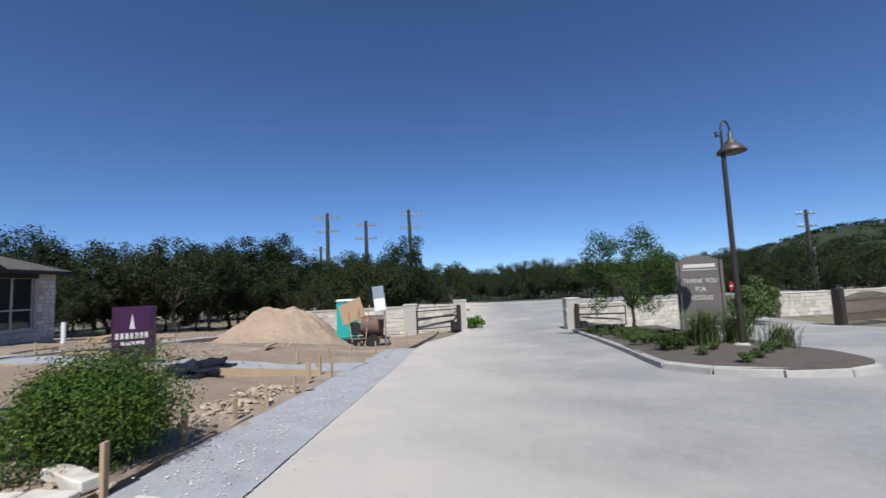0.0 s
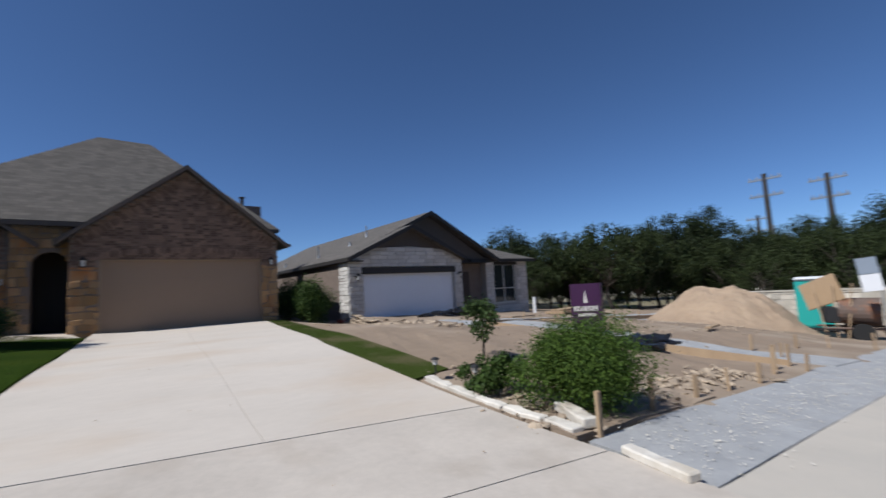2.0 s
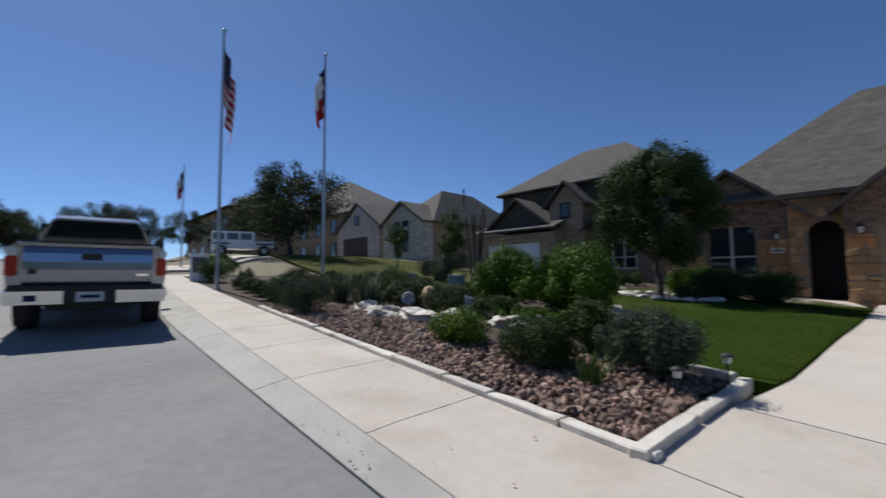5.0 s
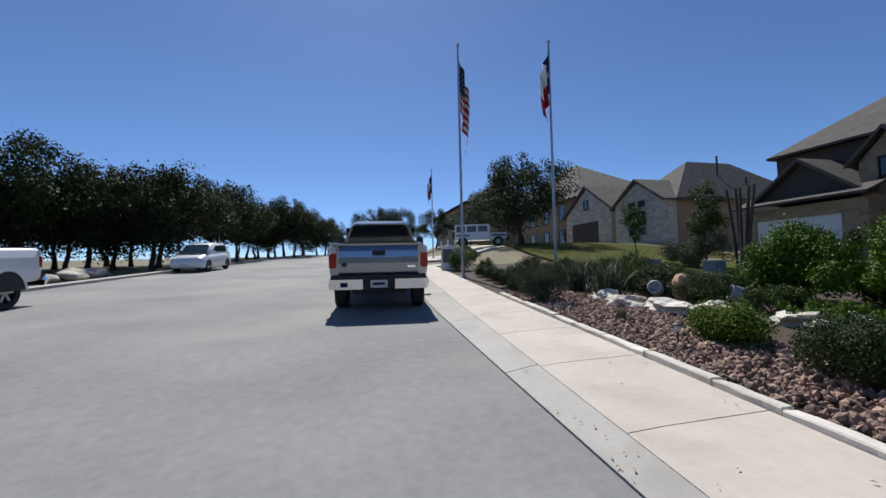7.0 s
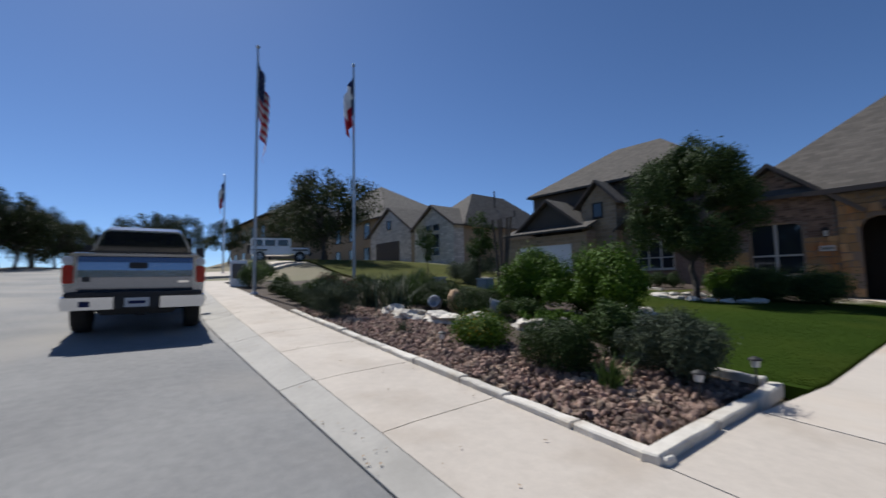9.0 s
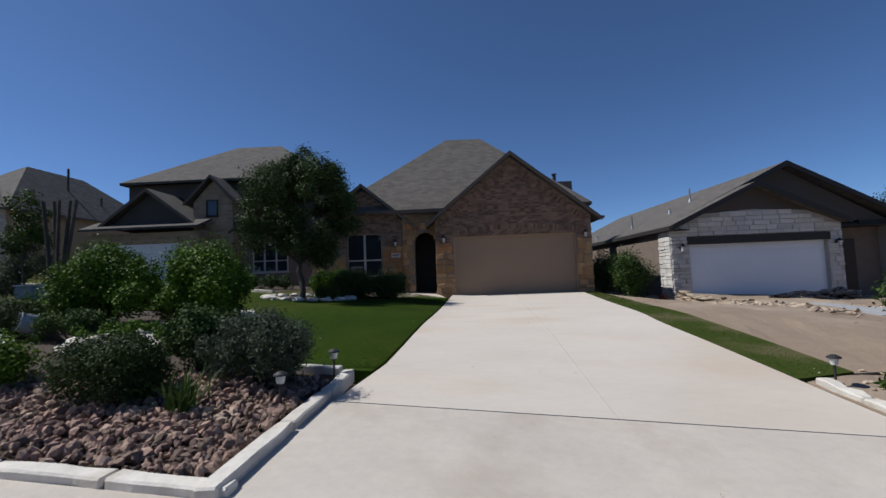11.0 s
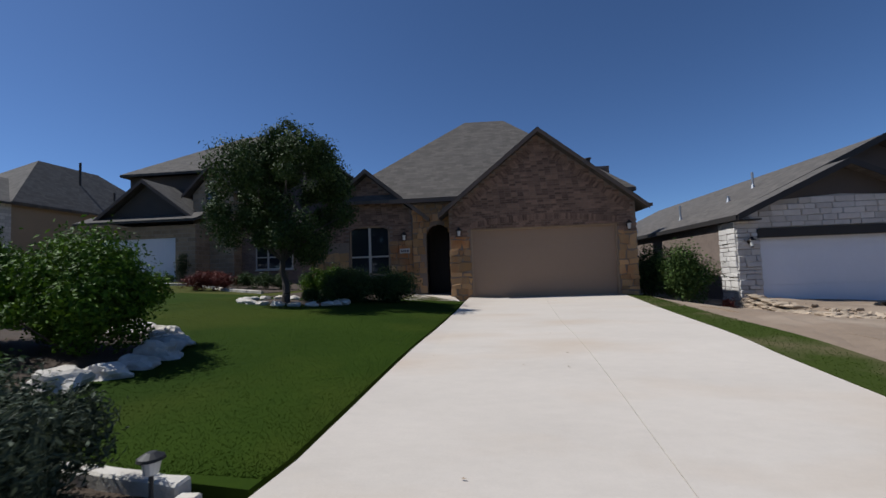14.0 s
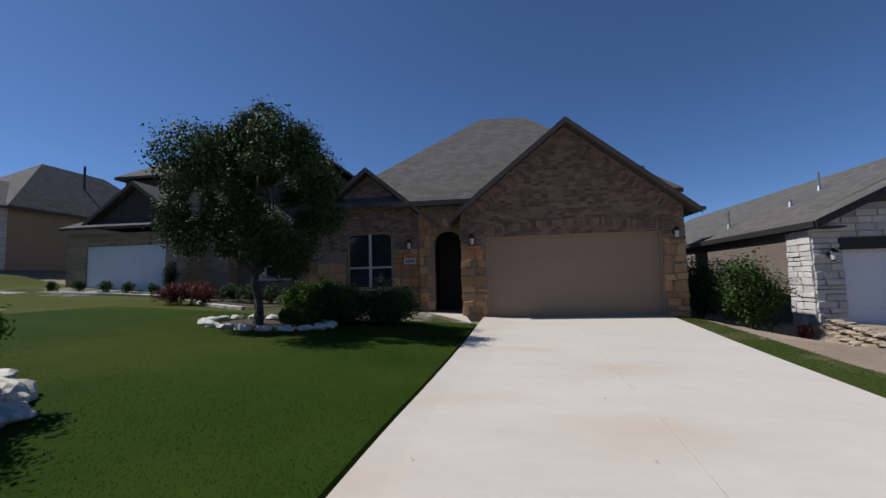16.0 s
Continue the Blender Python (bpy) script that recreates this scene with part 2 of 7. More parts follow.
M_SCRATCH = mat("scratch_coat", (0.20, 0.155, 0.125), (0.13, 0.10, 0.085), 3.0, 30, 0.95, 0.6, dist=0.02)
M_WFRAME = mat("almond_frame", (0.50, 0.48, 0.43), (0.43, 0.41, 0.37), 3, 60, 0.5, 0.05)
M_GLASS = glass("window_glass")
M_WOOD = mat("raw_wood", (0.40, 0.29, 0.18), (0.30, 0.21, 0.13), 5, 60, 0.85, 0.3, stretch=(1, 1, 0.2))
# dark wood of the front doors; also painted-in shade for the porch recess
M_DOORSHADE = mat("door_wood_and_porch_shade", (0.05, 0.025, 0.015), (0.03, 0.016, 0.01), 5, 60, 0.5, 0.2, stretch=(1, 1, 0.2))
M_BARK = mat("bark", (0.09, 0.075, 0.06), (0.05, 0.042, 0.035), 6, 50, 0.95, 0.8, dist=0.02, stretch=(1, 1, 0.3))
M_METAL = mat("galvanised_metal", (0.45, 0.46, 0.47), (0.36, 0.37, 0.38), 4, 80, 0.4, 0.05, metal=0.9)
M_DMETAL = mat("dark_bronze_metal", (0.035, 0.028, 0.024), (0.05, 0.04, 0.034), 4, 80, 0.5, 0.05, metal=0.3)
M_ROCK = mat("river_cobble", (0.29, 0.185, 0.140), (0.16, 0.105, 0.082), 9, 90, 0.85, 0.5, vary=0.6, stain=(0.46, 0.36, 0.25), stain_scale=3.5, stain_amt=0.7)
M_LEAF = leafmat("green_leaves", (0.022, 0.042, 0.010), (0.072, 0.118, 0.026))
M_LEAFB = leafmat("bright_leaves", (0.024, 0.056, 0.005), (0.105, 0.190, 0.014))
M_LEAFBOX = leafmat("boxwood_leaves", (0.013, 0.026, 0.006), (0.046, 0.078, 0.016))
M_LEAFG = leafmat("grey_green_leaves", (0.034, 0.048, 0.028), (0.095, 0.118, 0.072))
M_LEAFO = leafmat("oak_leaves", (0.018, 0.034, 0.010), (0.068, 0.105, 0.030))
M_LEAFD = leafmat("dark_juniper", (0.010, 0.018, 0.007), (0.042, 0.056, 0.022))
M_LEAFW = leafmat("woodland_oak_leaves", (0.012, 0.020, 0.007), (0.050, 0.066, 0.022))
M_GRASS = leafmat("lawn_grass", (0.028, 0.050, 0.005), (0.038, 0.064, 0.007))
M_LEAFR = leafmat("red_leaves", (0.07, 0.022, 0.018), (0.17, 0.045, 0.035))
M_LEAFJ = leafmat("juniper_bush_leaves", (0.022, 0.046, 0.008), (0.092, 0.150, 0.024))
M_LEAFGC = leafmat("groundcover_leaves", (0.040, 0.062, 0.018), (0.115, 0.155, 0.052))
M_LEAFY = leafmat("yellow_blooms", (0.35, 0.26, 0.02), (0.5, 0.4, 0.04))
M_SCRUB = mat("wooded_ground", (0.030, 0.042, 0.016), (0.018, 0.028, 0.010), 0.05, 1.2, 0.95, 0.8, dist=0.5)
M_GRASS.node_tree.nodes["Principled BSDF"].inputs["Specular IOR Level"].default_value = 0.03
# ---- the lie of the land: a street that falls to the east, with a drive up to a level pad ----
A = radians(6.5)
CA, SA = math.cos(A), math.sin(A)


def sn(x, y):
    return x * CA - y * SA, x * SA + y * CA


def xy(s, n):
    return s * CA + n * SA, -s * SA + n * CA


def sm(a, b, t):
    t = min(1.0, max(0.0, (t - a) / (b - a)))
    return t * t * (3 - 2 * t)


def prof(u):
    if u > 24:
        return -1.488 - 0.1 * (1 - math.exp(-(u - 24) * 0.6))
    if u < -58:
        return 3.6 + 0.8 * (1 - math.exp((u + 58) / 15))
    return -0.062 * u


def cross(n):
    if n <= -0.1:
        return 0.0
    if n <= 0.7:
        return 0.11 * sm(-0.1, 0.7, n)
    if n <= 2.0:
        return 0.11 + 0.03 * (n - 0.7) / 1.3
    return 0.14 + 0.34 * (sm(1.4, 8.3, n) - sm(1.4, 8.3, 2.0))


def lie(x, y):
    s, n = sn(x, y)
    u = s - 1.2
    w = sm(2.5, 9, n)
    uu = u - 1.5
    ud = math.copysign(max(abs(uu) - 3.1, 0), uu)
    return cross(n) + prof(u) * (1 - w) + prof(ud) * w - 0.05 * sm(5, 8, x) * w - 0.35 * sm(13, 22, x) * sm(2.4, 4.5, n) * (1 - sm(8, 14, n)) - 0.62 * math.exp(-((x - 7.9) / 0.95) ** 2) * sm(9.5, 14.5, y) + 0.9 * sm(19, 31, -x) * sm(3.5, 8, n)


# ---- building helpers ----
def part(name, bm, material, parent=None, label="", smooth=False):
    me = bpy.data.meshes.new(name)
    bm.normal_update()
    bm.to_mesh(me)
    bm.free()
    for m in material if isinstance(material, (list, tuple)) else [material]:
        me.materials.append(m)
    if smooth:
        for p in me.polygons:
            p.use_smooth = True
    ob = new(name, me)
    ob.parent = parent
    if label:
        ob["label"] = label
    return ob


def raw(name, verts, faces, material, parent=None, label="", smooth=False):
    me = bpy.data.meshes.new(name)
    me.from_pydata([tuple(v) for v in verts], [], faces)
    for m in material if isinstance(material, (list, tuple)) else [material]:
        me.materials.append(m)
    if smooth:
        for p in me.polygons:
            p.use_smooth = True
    ob = new(name, me)
    ob.parent = parent
    if label:
        ob["label"] = label
    return ob


def thing(name, at, label, category, group="", kind="", turn=0.0):
    e = new(name)
    e.matrix_world = pose(*at, 0, 0, turn)
    return tagged(e, label, category, group, kind)


def B():
    return bmesh.new()


def box(bm, x0, y0, z0, x1, y1, z1, bevel=0.0, m=None):
    r = bmesh.ops.create_cube(bm, size=1.0)
    mt = Matrix.Translation(((x0 + x1) / 2, (y0 + y1) / 2, (z0 + z1) / 2)) @ Matrix.Diagonal((x1 - x0, y1 - y0, z1 - z0, 1))
    bmesh.ops.transform(bm, matrix=(m @ mt) if m else mt, verts=r["verts"])
    if bevel:
        es = list({e for v in r["verts"] for e in v.link_edges})
        bmesh.ops.bevel(bm, geom=es, offset=bevel, segments=2, affect="EDGES", clamp_overlap=True)
    return bm


def prism(bm, pts, axis, lo, hi):
    """A polygon pushed along x or y; pts are (y, z) or (x, z)."""
    f = (lambda p, q: (q, p[0], p[1])) if axis == "x" else ((lambda p, q: (p[0], q, p[1])) if axis == "y" else (lambda p, q: (p[0], p[1], q)))
    a = [bm.verts.new(f(p, lo)) for p in pts]
    b = [bm.verts.new(f(p, hi)) for p in pts]
    k = len(pts)
    bm.faces.new(a)
    bm.faces.new(b[::-1])
    for i in range(k):
        bm.faces.new((a[i], b[i], b[(i + 1) % k], a[(i + 1) % k]))
    bmesh.ops.recalc_face_normals(bm, faces=bm.faces[:])
    return bm


def slab(bm, quad, thick):
    """A roof plane: any polygon in space, thickened downwards."""
    a = [bm.verts.new(p) for p in quad]
    b = [bm.verts.new((p[0], p[1], p[2] - thick)) for p in quad]
    k = len(quad)
    bm.faces.new(a)
    bm.faces.new(b[::-1])
    for i in range(k):
        bm.faces.new((a[i], b[i], b[(i + 1) % k], a[(i + 1) % k]))
    bmesh.ops.recalc_face_normals(bm, faces=bm.faces[:])
    return bm


def rod(bm, p, q, r0, r1=None, seg=10):
    p, q = Vector(p), Vector(q)
    d = q - p
    r = bmesh.ops.create_cone(bm, cap_ends=True, segments=seg, radius1=r0, radius2=r0 if r1 is None else r1, depth=d.length)
    m = Matrix.Translation((p + q) / 2) @ d.to_track_quat("Z", "Y").to_matrix().to_4x4()
    bmesh.ops.transform(bm, matrix=m, verts=r["verts"])
    return bm


def lathe(bm, prof_, seg=20, at=(0, 0, 0)):
    rings = []
    for r, z in prof_:
        rings.append([bm.verts.new((at[0] + r * math.cos(2 * math.pi * i / seg), at[1] + r * math.sin(2 * math.pi * i / seg), at[2] + z)) for i in range(seg)])
    for a, b in zip(rings, rings[1:]):
        for i in range(seg):
            bm.faces.new((a[i], a[(i + 1) % seg], b[(i + 1) % seg], b[i]))
    bm.faces.new(rings[0][::-1])
    bm.faces.new(rings[-1])
    return bm


def blob(bm, r, sub=2, rough=0.25, freq=1.5, seed=0.0, at=(0, 0, 0), flat=None):
    """An uneven stone."""
    g = bmesh.ops.create_icosphere(bm, subdivisions=sub, radius=1.0)
    for v in g["verts"]:
        k = 1 + rough * noise.noise(v.co * freq + Vector((seed, seed * 1.7, -seed)))
        c = Vector((v.co.x * r[0], v.co.y * r[1], v.co.z * r[2])) * k
        if flat is not None:
            c.z = max(c.z, flat)
        v.co = c + Vector(at)
    return bm


def resample(line, k):
    d = [0.0]
    for a, b in zip(line, line[1:]):
        d.append(d[-1] + math.dist(a, b))
    out = []
    for i in range(k + 1):
        t = d[-1] * i / k
        j = max(0, min(len(line) - 2, next((q for q in range(len(d) - 1) if d[q + 1] >= t - 1e-9), len(line) - 2)))
        f = (t - d[j]) / max(1e-9, d[j + 1] - d[j])
        out.append((line[j][0] + (line[j + 1][0] - line[j][0]) * f, line[j][1] + (line[j + 1][1] - line[j][1]) * f))
    return out


def sheet(name, a, b, nu, nv, off, depth, material, parent=None, label="", rise=None):
    """Ground cover between two lines, lying on the land, with a skirt."""
    A_, B_ = resample(a, nu), resample(b, nu)
    vs, fs = [], []
    for i in range(nu + 1):
        for j in range(nv + 1):
            f = j / nv
            x, y = A_[i][0] + (B_[i][0] - A_[i][0]) * f, A_[i][1] + (B_[i][1] - A_[i][1]) * f
            o = off(x, y) if callable(off) else off
            vs.append((x, y, lie(x, y) + o))
    w = nv + 1
    for i in range(nu):
        for j in range(nv):
            fs.append((i * w + j, i * w + j + 1, (i + 1) * w + j + 1, (i + 1) * w + j))
    rim = [i * w for i in range(nu + 1)] + [nu * w + j for j in range(1, w)] + [i * w + nv for i in range(nu - 1, -1, -1)] + [j for j in range(nv - 1, 0, -1)]
    base = len(vs)
    for q in rim:
        vs.append((vs[q][0], vs[q][1], vs[q][2] - depth))
    k = len(rim)
    for i in range(k):
        fs.append((rim[i], rim[(i + 1) % k], base + (i + 1) % k, base + i))
    ob = raw(name, vs, fs, material, parent, label)
    bm = bmesh.new()
    bm.from_mesh(ob.data)
    bmesh.ops.recalc_face_normals(bm, faces=bm.faces[:])
    if sum(f.normal.z for f in bm.faces[: nu * nv]) < 0:
        bmesh.ops.reverse_faces(bm, faces=bm.faces[:])
    bm.to_mesh(ob.data)
    bm.free()
    return ob


rng = np.random.default_rng(7)


def leaves(name, centres, radii, count, size, material, parent, seed=1, shell=0.55, aspect=0.5, up=0.3, label="", fuzz=0.24):
    """Many small folded leaves filling lumps; each leaf is its own island."""
    r = np.random.default_rng(seed)
    c, ra = np.array(centres, float), np.array(radii, float)
    if ra.ndim == 1:
        ra = np.stack([ra] * 3, 1)
    wgt = ra.prod(1) ** 0.67
    pick = r.choice(len(c), count, p=wgt / wgt.sum())
    d = r.normal(size=(count, 3))
    d /= np.linalg.norm(d, axis=1)[:, None]
    q = (shell + (1 - shell) * r.random(count)) ** 0.7
    p = c[pick] + d * ra[pick] * q[:, None] + r.normal(size=(count, 3)) * ra[pick] * fuzz
    nrm = d + r.normal(size=(count, 3)) * 0.6 + np.array([0, 0, up])
    nrm /= np.linalg.norm(nrm, axis=1)[:, None]
    t = np.cross(nrm, r.normal(size=(count, 3)))
    t /= np.linalg.norm(t, axis=1)[:, None] + 1e-9
    b = np.cross(nrm, t)
    sz = size * (0.6 + 0.8 * r.random(count))[:, None]
    v = np.stack([p - t * sz, p + b * sz * aspect + nrm * sz * 0.12, p + t * sz, p - b * sz * aspect + nrm * sz * 0.12], 1).reshape(-1, 3)
    f = np.arange(count * 4).reshape(-1, 4)
    me = bpy.data.meshes.new(name)
    me.from_pydata(v.tolist(), [], f.tolist())
    me.materials.append(material)
    ob = new(name, me)
    ob.parent = parent
    if label:
        ob["label"] = label
    return ob


def blades(name, pts, h, w, material, parent, seed=1, lean=0.4, label=""):
    """Grass-like blades, each a tapered strip bent once."""
    r = np.random.default_rng(seed)
    p = np.array(pts, float)
    k = len(p)
    a = r.random(k) * 2 * np.pi
    d = np.stack([np.cos(a), np.sin(a), np.zeros(k)], 1)
    s = np.stack([-np.sin(a), np.cos(a), np.zeros(k)], 1) * w
    hh = (h * (0.6 + 0.8 * r.random(k)))[:, None]
    ln = (lean * r.random(k))[:, None] * hh
    z = np.array([0, 0, 1.0])
    mid, tip = p + z * hh * 0.6 + d * ln * 0.4, p + z * hh + d * ln
    v = np.stack([p - s, p + s, mid + s * 0.8, mid - s * 0.8, tip], 1).reshape(-1, 3)
    f = []
    for i in range(k):
        o = i * 5
        f += [(o, o + 1, o + 2, o + 3), (o + 3, o + 2, o + 4)]
    return raw(name, v.tolist(), f, material, parent, label)


def lumps(n, rx, ry, rz, z0, lump, seed):
    """Centres and radii of overlapping lumps in an ellipsoid."""
    r = np.random.default_rng(seed)
    d = r.normal(size=(n, 3))
    d /= np.linalg.norm(d, axis=1)[:, None]
    q = r.random(n) ** 0.45
    c = d * q[:, None] * np.array([rx - lump * 0.7, ry - lump * 0.7, rz - lump * 0.7]) + np.array([0, 0, z0])
    return c, lump * (0.65 + 0.6 * r.random(n))
# ---- ground, street, kerbs, walks ----
def grid_axis(lo, hi, fine_lo, fine_hi, step):
    a = list(np.arange(fine_lo, fine_hi + 0.01, step))
    q, d = fine_hi, step
    while q < hi:
        d *= 1.12
        q += d
        a.append(q)
    q, d = fine_lo, step
    while q > lo:
        d *= 1.12
        q -= d
        a.insert(0, q)
    return a


def far_rise(x, y):
    """Wooded hills beyond the gate and the highway."""
    d = math.hypot(x - 3, y)
    h = 0.0
    for cx, cy, r, top in ((360, -390, 150, 44), (300, -60, 150, 8), (240, 170, 120, 9), (-260, -150, 120, 4)):
        q = ((x - cx) ** 2 + (y - cy) ** 2) / r ** 2
        h += top * math.exp(-q * 1.6)
    return h * sm(90, 200, d)


gx, gy = grid_axis(-900, 1200, -60, 60, 1.5), grid_axis(-900, 900, -40, 45, 1.5)
gv = [(x, y, lie(x, y) - 0.12 + far_rise(x, y)) for x in gx for y in gy]
ny = len(gy)
gf = [(i * ny + j, (i + 1) * ny + j, (i + 1) * ny + j + 1, i * ny + j + 1) for i in range(len(gx) - 1) for j in range(ny - 1)]
gob = raw("ground", gv, gf, [M_GROUND, M_SCRUB], smooth=True)
for p_ in gob.data.polygons:
    p_.material_index = 1 if p_.center.x > 76 or p_.center.length > 130 else 0
tagged(gob, "dry tan earth with patches of scrub", "ground", kind="structure")


def sline(n, s0, s1):
    return [xy(s0, n), xy(s1, n)]


# street: from the crest in the west to the gate and the highway in the east
road = thing("road", (0, 0, 0), "grey asphalt street with dusty wear", "road", kind="structure")
def nk(s):
    """The gutter's line, which draws in towards the drive."""
    return 0.33 + 0.052 * min(-1.0, max(-9.0, s))
def nw(s):
    return 0.53 + 0.010 * min(-1.0, max(-9.0, s))
def nb(s):
    return 1.72 + 0.015 * min(0.0, max(-9.0, s))
def curve(f, s0, s1, d=0.0, k=8):
    return [xy(s, f(s) + d) for s in np.linspace(s0, s1, k)]
sheet("carriageway", curve(nk, -140, -9, -0.002, 2) + curve(nk, -8.9, -0.71, -0.002, 20) + [xy(3.6, 0.3)], [xy(-140, -12.9), xy(3.6, -12.9)], 150, 8, 0.0, 0.2, M_ROAD, road)
LANE_EDGE = [xy(3.604, 0.93), xy(4.4, 0.955), xy(5.9, 1.05), xy(10.6, 1.28), xy(12.2, 1.37), xy(17, 1.72), xy(20, 1.75), xy(29, 0.5), xy(45, 3), xy(62, 9)]
LANE_IN = [xy(3.604, -0.15), xy(4.4, -0.15), xy(5.9, -0.1), xy(10.6, 0.0), xy(12.2, 0.1), xy(17, 0.4), xy(20, 0.4), xy(29, -0.8), xy(45, 1.7), xy(62, 7.7)]
sheet("entry_lane", LANE_EDGE, LANE_IN, 90, 8, lambda x, y: 0.002 + 0.008 * sm(4, 9, x), 0.2, M_ROADD, road, "dusty pale asphalt edge of the lane")
sheet("entry_lane", LANE_IN, [xy(3.604, -12.9), xy(10, -18), xy(29, -20), xy(45, -20), xy(62, -20)], 90, 14, lambda x, y: 0.002 + 0.008 * sm(4, 9, x), 0.2, M_ROADD, road, "dusty pale asphalt entry lanes")
sheet("highway", [(62, -90), (62, 120)], [(72, -90), (72, 120)], 60, 3, 0.05, 0.2, M_ROADD, road)

kerb = thing("kerb", (0, 0, 0), "rolled concrete kerb and gutter", "kerb", kind="structure")
for k in range(26):
    s1 = -0.72 - k * 3.0
    sheet("kerb_length", curve(nk, s1 - 2.985, s1, 0.006), curve(nw, s1 - 2.985, s1), 6, 6, 0.012, 0.15, M_KERB, kerb)
for k in range(16):
    s1 = 2.0 - k * 6.0
    sheet("kerb_length", sline(-13.5, s1 - 5.98, s1), sline(-12.9, s1 - 5.98, s1), 3, 3, 0.1, 0.25, M_KERB, kerb)

walkway = thing("pavement", (0, 0, 0), "pale concrete pavement slabs", "pavement", kind="structure")
edges = [-0.72] + [-2.07 - 1.58 * k for k in range(15)]
for s1, s0 in zip(edges, edges[1:]):
    sheet("slab", curve(nw, s0 + 0.012, s1, 0.004, 4), curve(nb, s0 + 0.014 - 0.1, s1 - (0.1 if s1 < -1 else 0.0), -0.01 if s1 > -22 else 0.6, 4), 4, 4, 0.014, 0.15, M_WALKC, walkway)
sheet("apron", [xy(-0.71, 0.31), xy(3.60, 0.31)], [xy(-0.71, 0.708), xy(3.60, 0.708)], 16, 5, lambda x, y: 0.012 - 0.009 * sm(2.8, 3.6, x), 0.15, M_KERB, walkway)
sheet("side_drive", sline(0.712, -38, -29.5), sline(15, -38, -30.5), 5, 5, 0.02, 0.15, M_WALKC, walkway)

# driveway: broad slabs parted by joints
drive = thing("driveway", (0, 0, 0), "clean pale concrete driveway with control joints", "driveway", kind="structure")
DL = [(-0.28, 3.225), (-0.03, 4.4), (0.05, 5.3), (0.14, 6.5), (0.26, 8.2), (0.36, 10.0), (0.45, 12.0), (0.55, 15.0), (0.62, 16.62)]
DR = [(4.18, 2.755), (4.16, 4.2), (4.11, 6.1), (4.13, 6.8), (4.35, 8.2), (4.62, 10.0), (4.94, 12.0), (5.48, 15.0), (5.75, 16.62)]
sheet("slab", sline(0.712, -0.71, 4.05), sline(1.70, -0.71, 3.98), 12, 4, 0.025, 0.15, M_WALKC, drive)
sheet("slab", sline(1.712, -0.69, 3.98), [(-0.30, 3.21), (4.18, 2.74)], 12, 4, 0.025, 0.15, M_WALKC, drive)
def cut(line, y0, y1):
    ys = [y0] + [q[1] for q in line if y0 < q[1] < y1] + [y1]
    return [(float(np.interp(y, [q[1] for q in line], [q[0] for q in line])), y) for y in ys]
DM = [(2.02, 2.98), (2.12, 4.83), (2.22, 6.48), (2.42, 9.6), (2.75, 13.0), (3.15, 16.62)]
sheet("slab", cut(DL, 3.225, 16.62), [(x - 0.0025, y) for x, y in cut(DM, 2.985, 16.62)], 44, 8, 0.025, 0.15, M_DRIVE, drive)
sheet("slab", [(x + 0.0025, y) for x, y in cut(DM, 2.985, 16.62)], cut(DR, 2.755, 16.62), 44, 8, 0.025, 0.15, M_DRIVE, drive)
sheet("entry_walk", [(-1.35, 14.5), (0.40, 14.5)], [(-1.35, 17.4), (-0.06, 17.4)], 4, 4, 0.03, 0.12, M_DRIVE, drive)

# lawns
lawn = thing("lawn", (0, 0, 0), "mown green turf", "lawn", kind="structure")
sheet("turf", [(x - 0.04, y) for x, y in cut(DL, 4.1, 14.45)], [(-0.56, 4.13), (-2.1, 4.26), (-2.5, 5.15), (-2.4, 6.0), (-2.7, 6.9), (-5.0, 8.1), (-9.5, 8.8), (-9.5, 14.45)], 30, 16, 0.03, 0.12, M_LAWN, lawn)
sheet("turf", [(0.50, 14.46), (-1.36, 14.46), (-9.5, 14.46)], [(0.44, 14.5), (-1.36, 17.35), (-9.5, 20.0)], 16, 6, 0.03, 0.12, M_LAWN2, lawn)
sheet("turf", [(-9.51, 8.8), (-9.51, 20.0)], [(-40, 12.5), (-24, 23.4)], 20, 20, 0.03, 0.12, M_LAWN2, lawn)
sheet("turf", [(x + 0.02, y) for x, y in cut(DR, 4.0, 16.4)], [(4.9, 4.2), (4.85, 6.5), (5.15, 9.6), (6.3, 16.4)], 24, 6, 0.03, 0.12, M_LAWN3, lawn)
bed = thing("planting_bed", (0, 0, 0), "dark soil of planted beds", "bed", kind="structure")
sheet("soil", [xy(-0.66, 1.76), xy(-9, 1.6), xy(-21.5, 1.6)], [(-0.36, 4.05), (-2.12, 4.22), (-2.55, 5.25), (-2.7, 6.85), (-5.0, 8.05), (-9.5, 8.75), (-19, 9.2)], 50, 10, 0.01, 0.1, M_BED, bed)
sheet("soil", [(4.26, 1.62), (4.26, 4.0)], [(6.9, 1.45), (5.9, 4.25)], 10, 8, lambda x, y: 0.02 + 0.05 * noise.noise(Vector((x * 2, y * 2, 5))), 0.2, M_DIRT, bed, "stony brown soil")
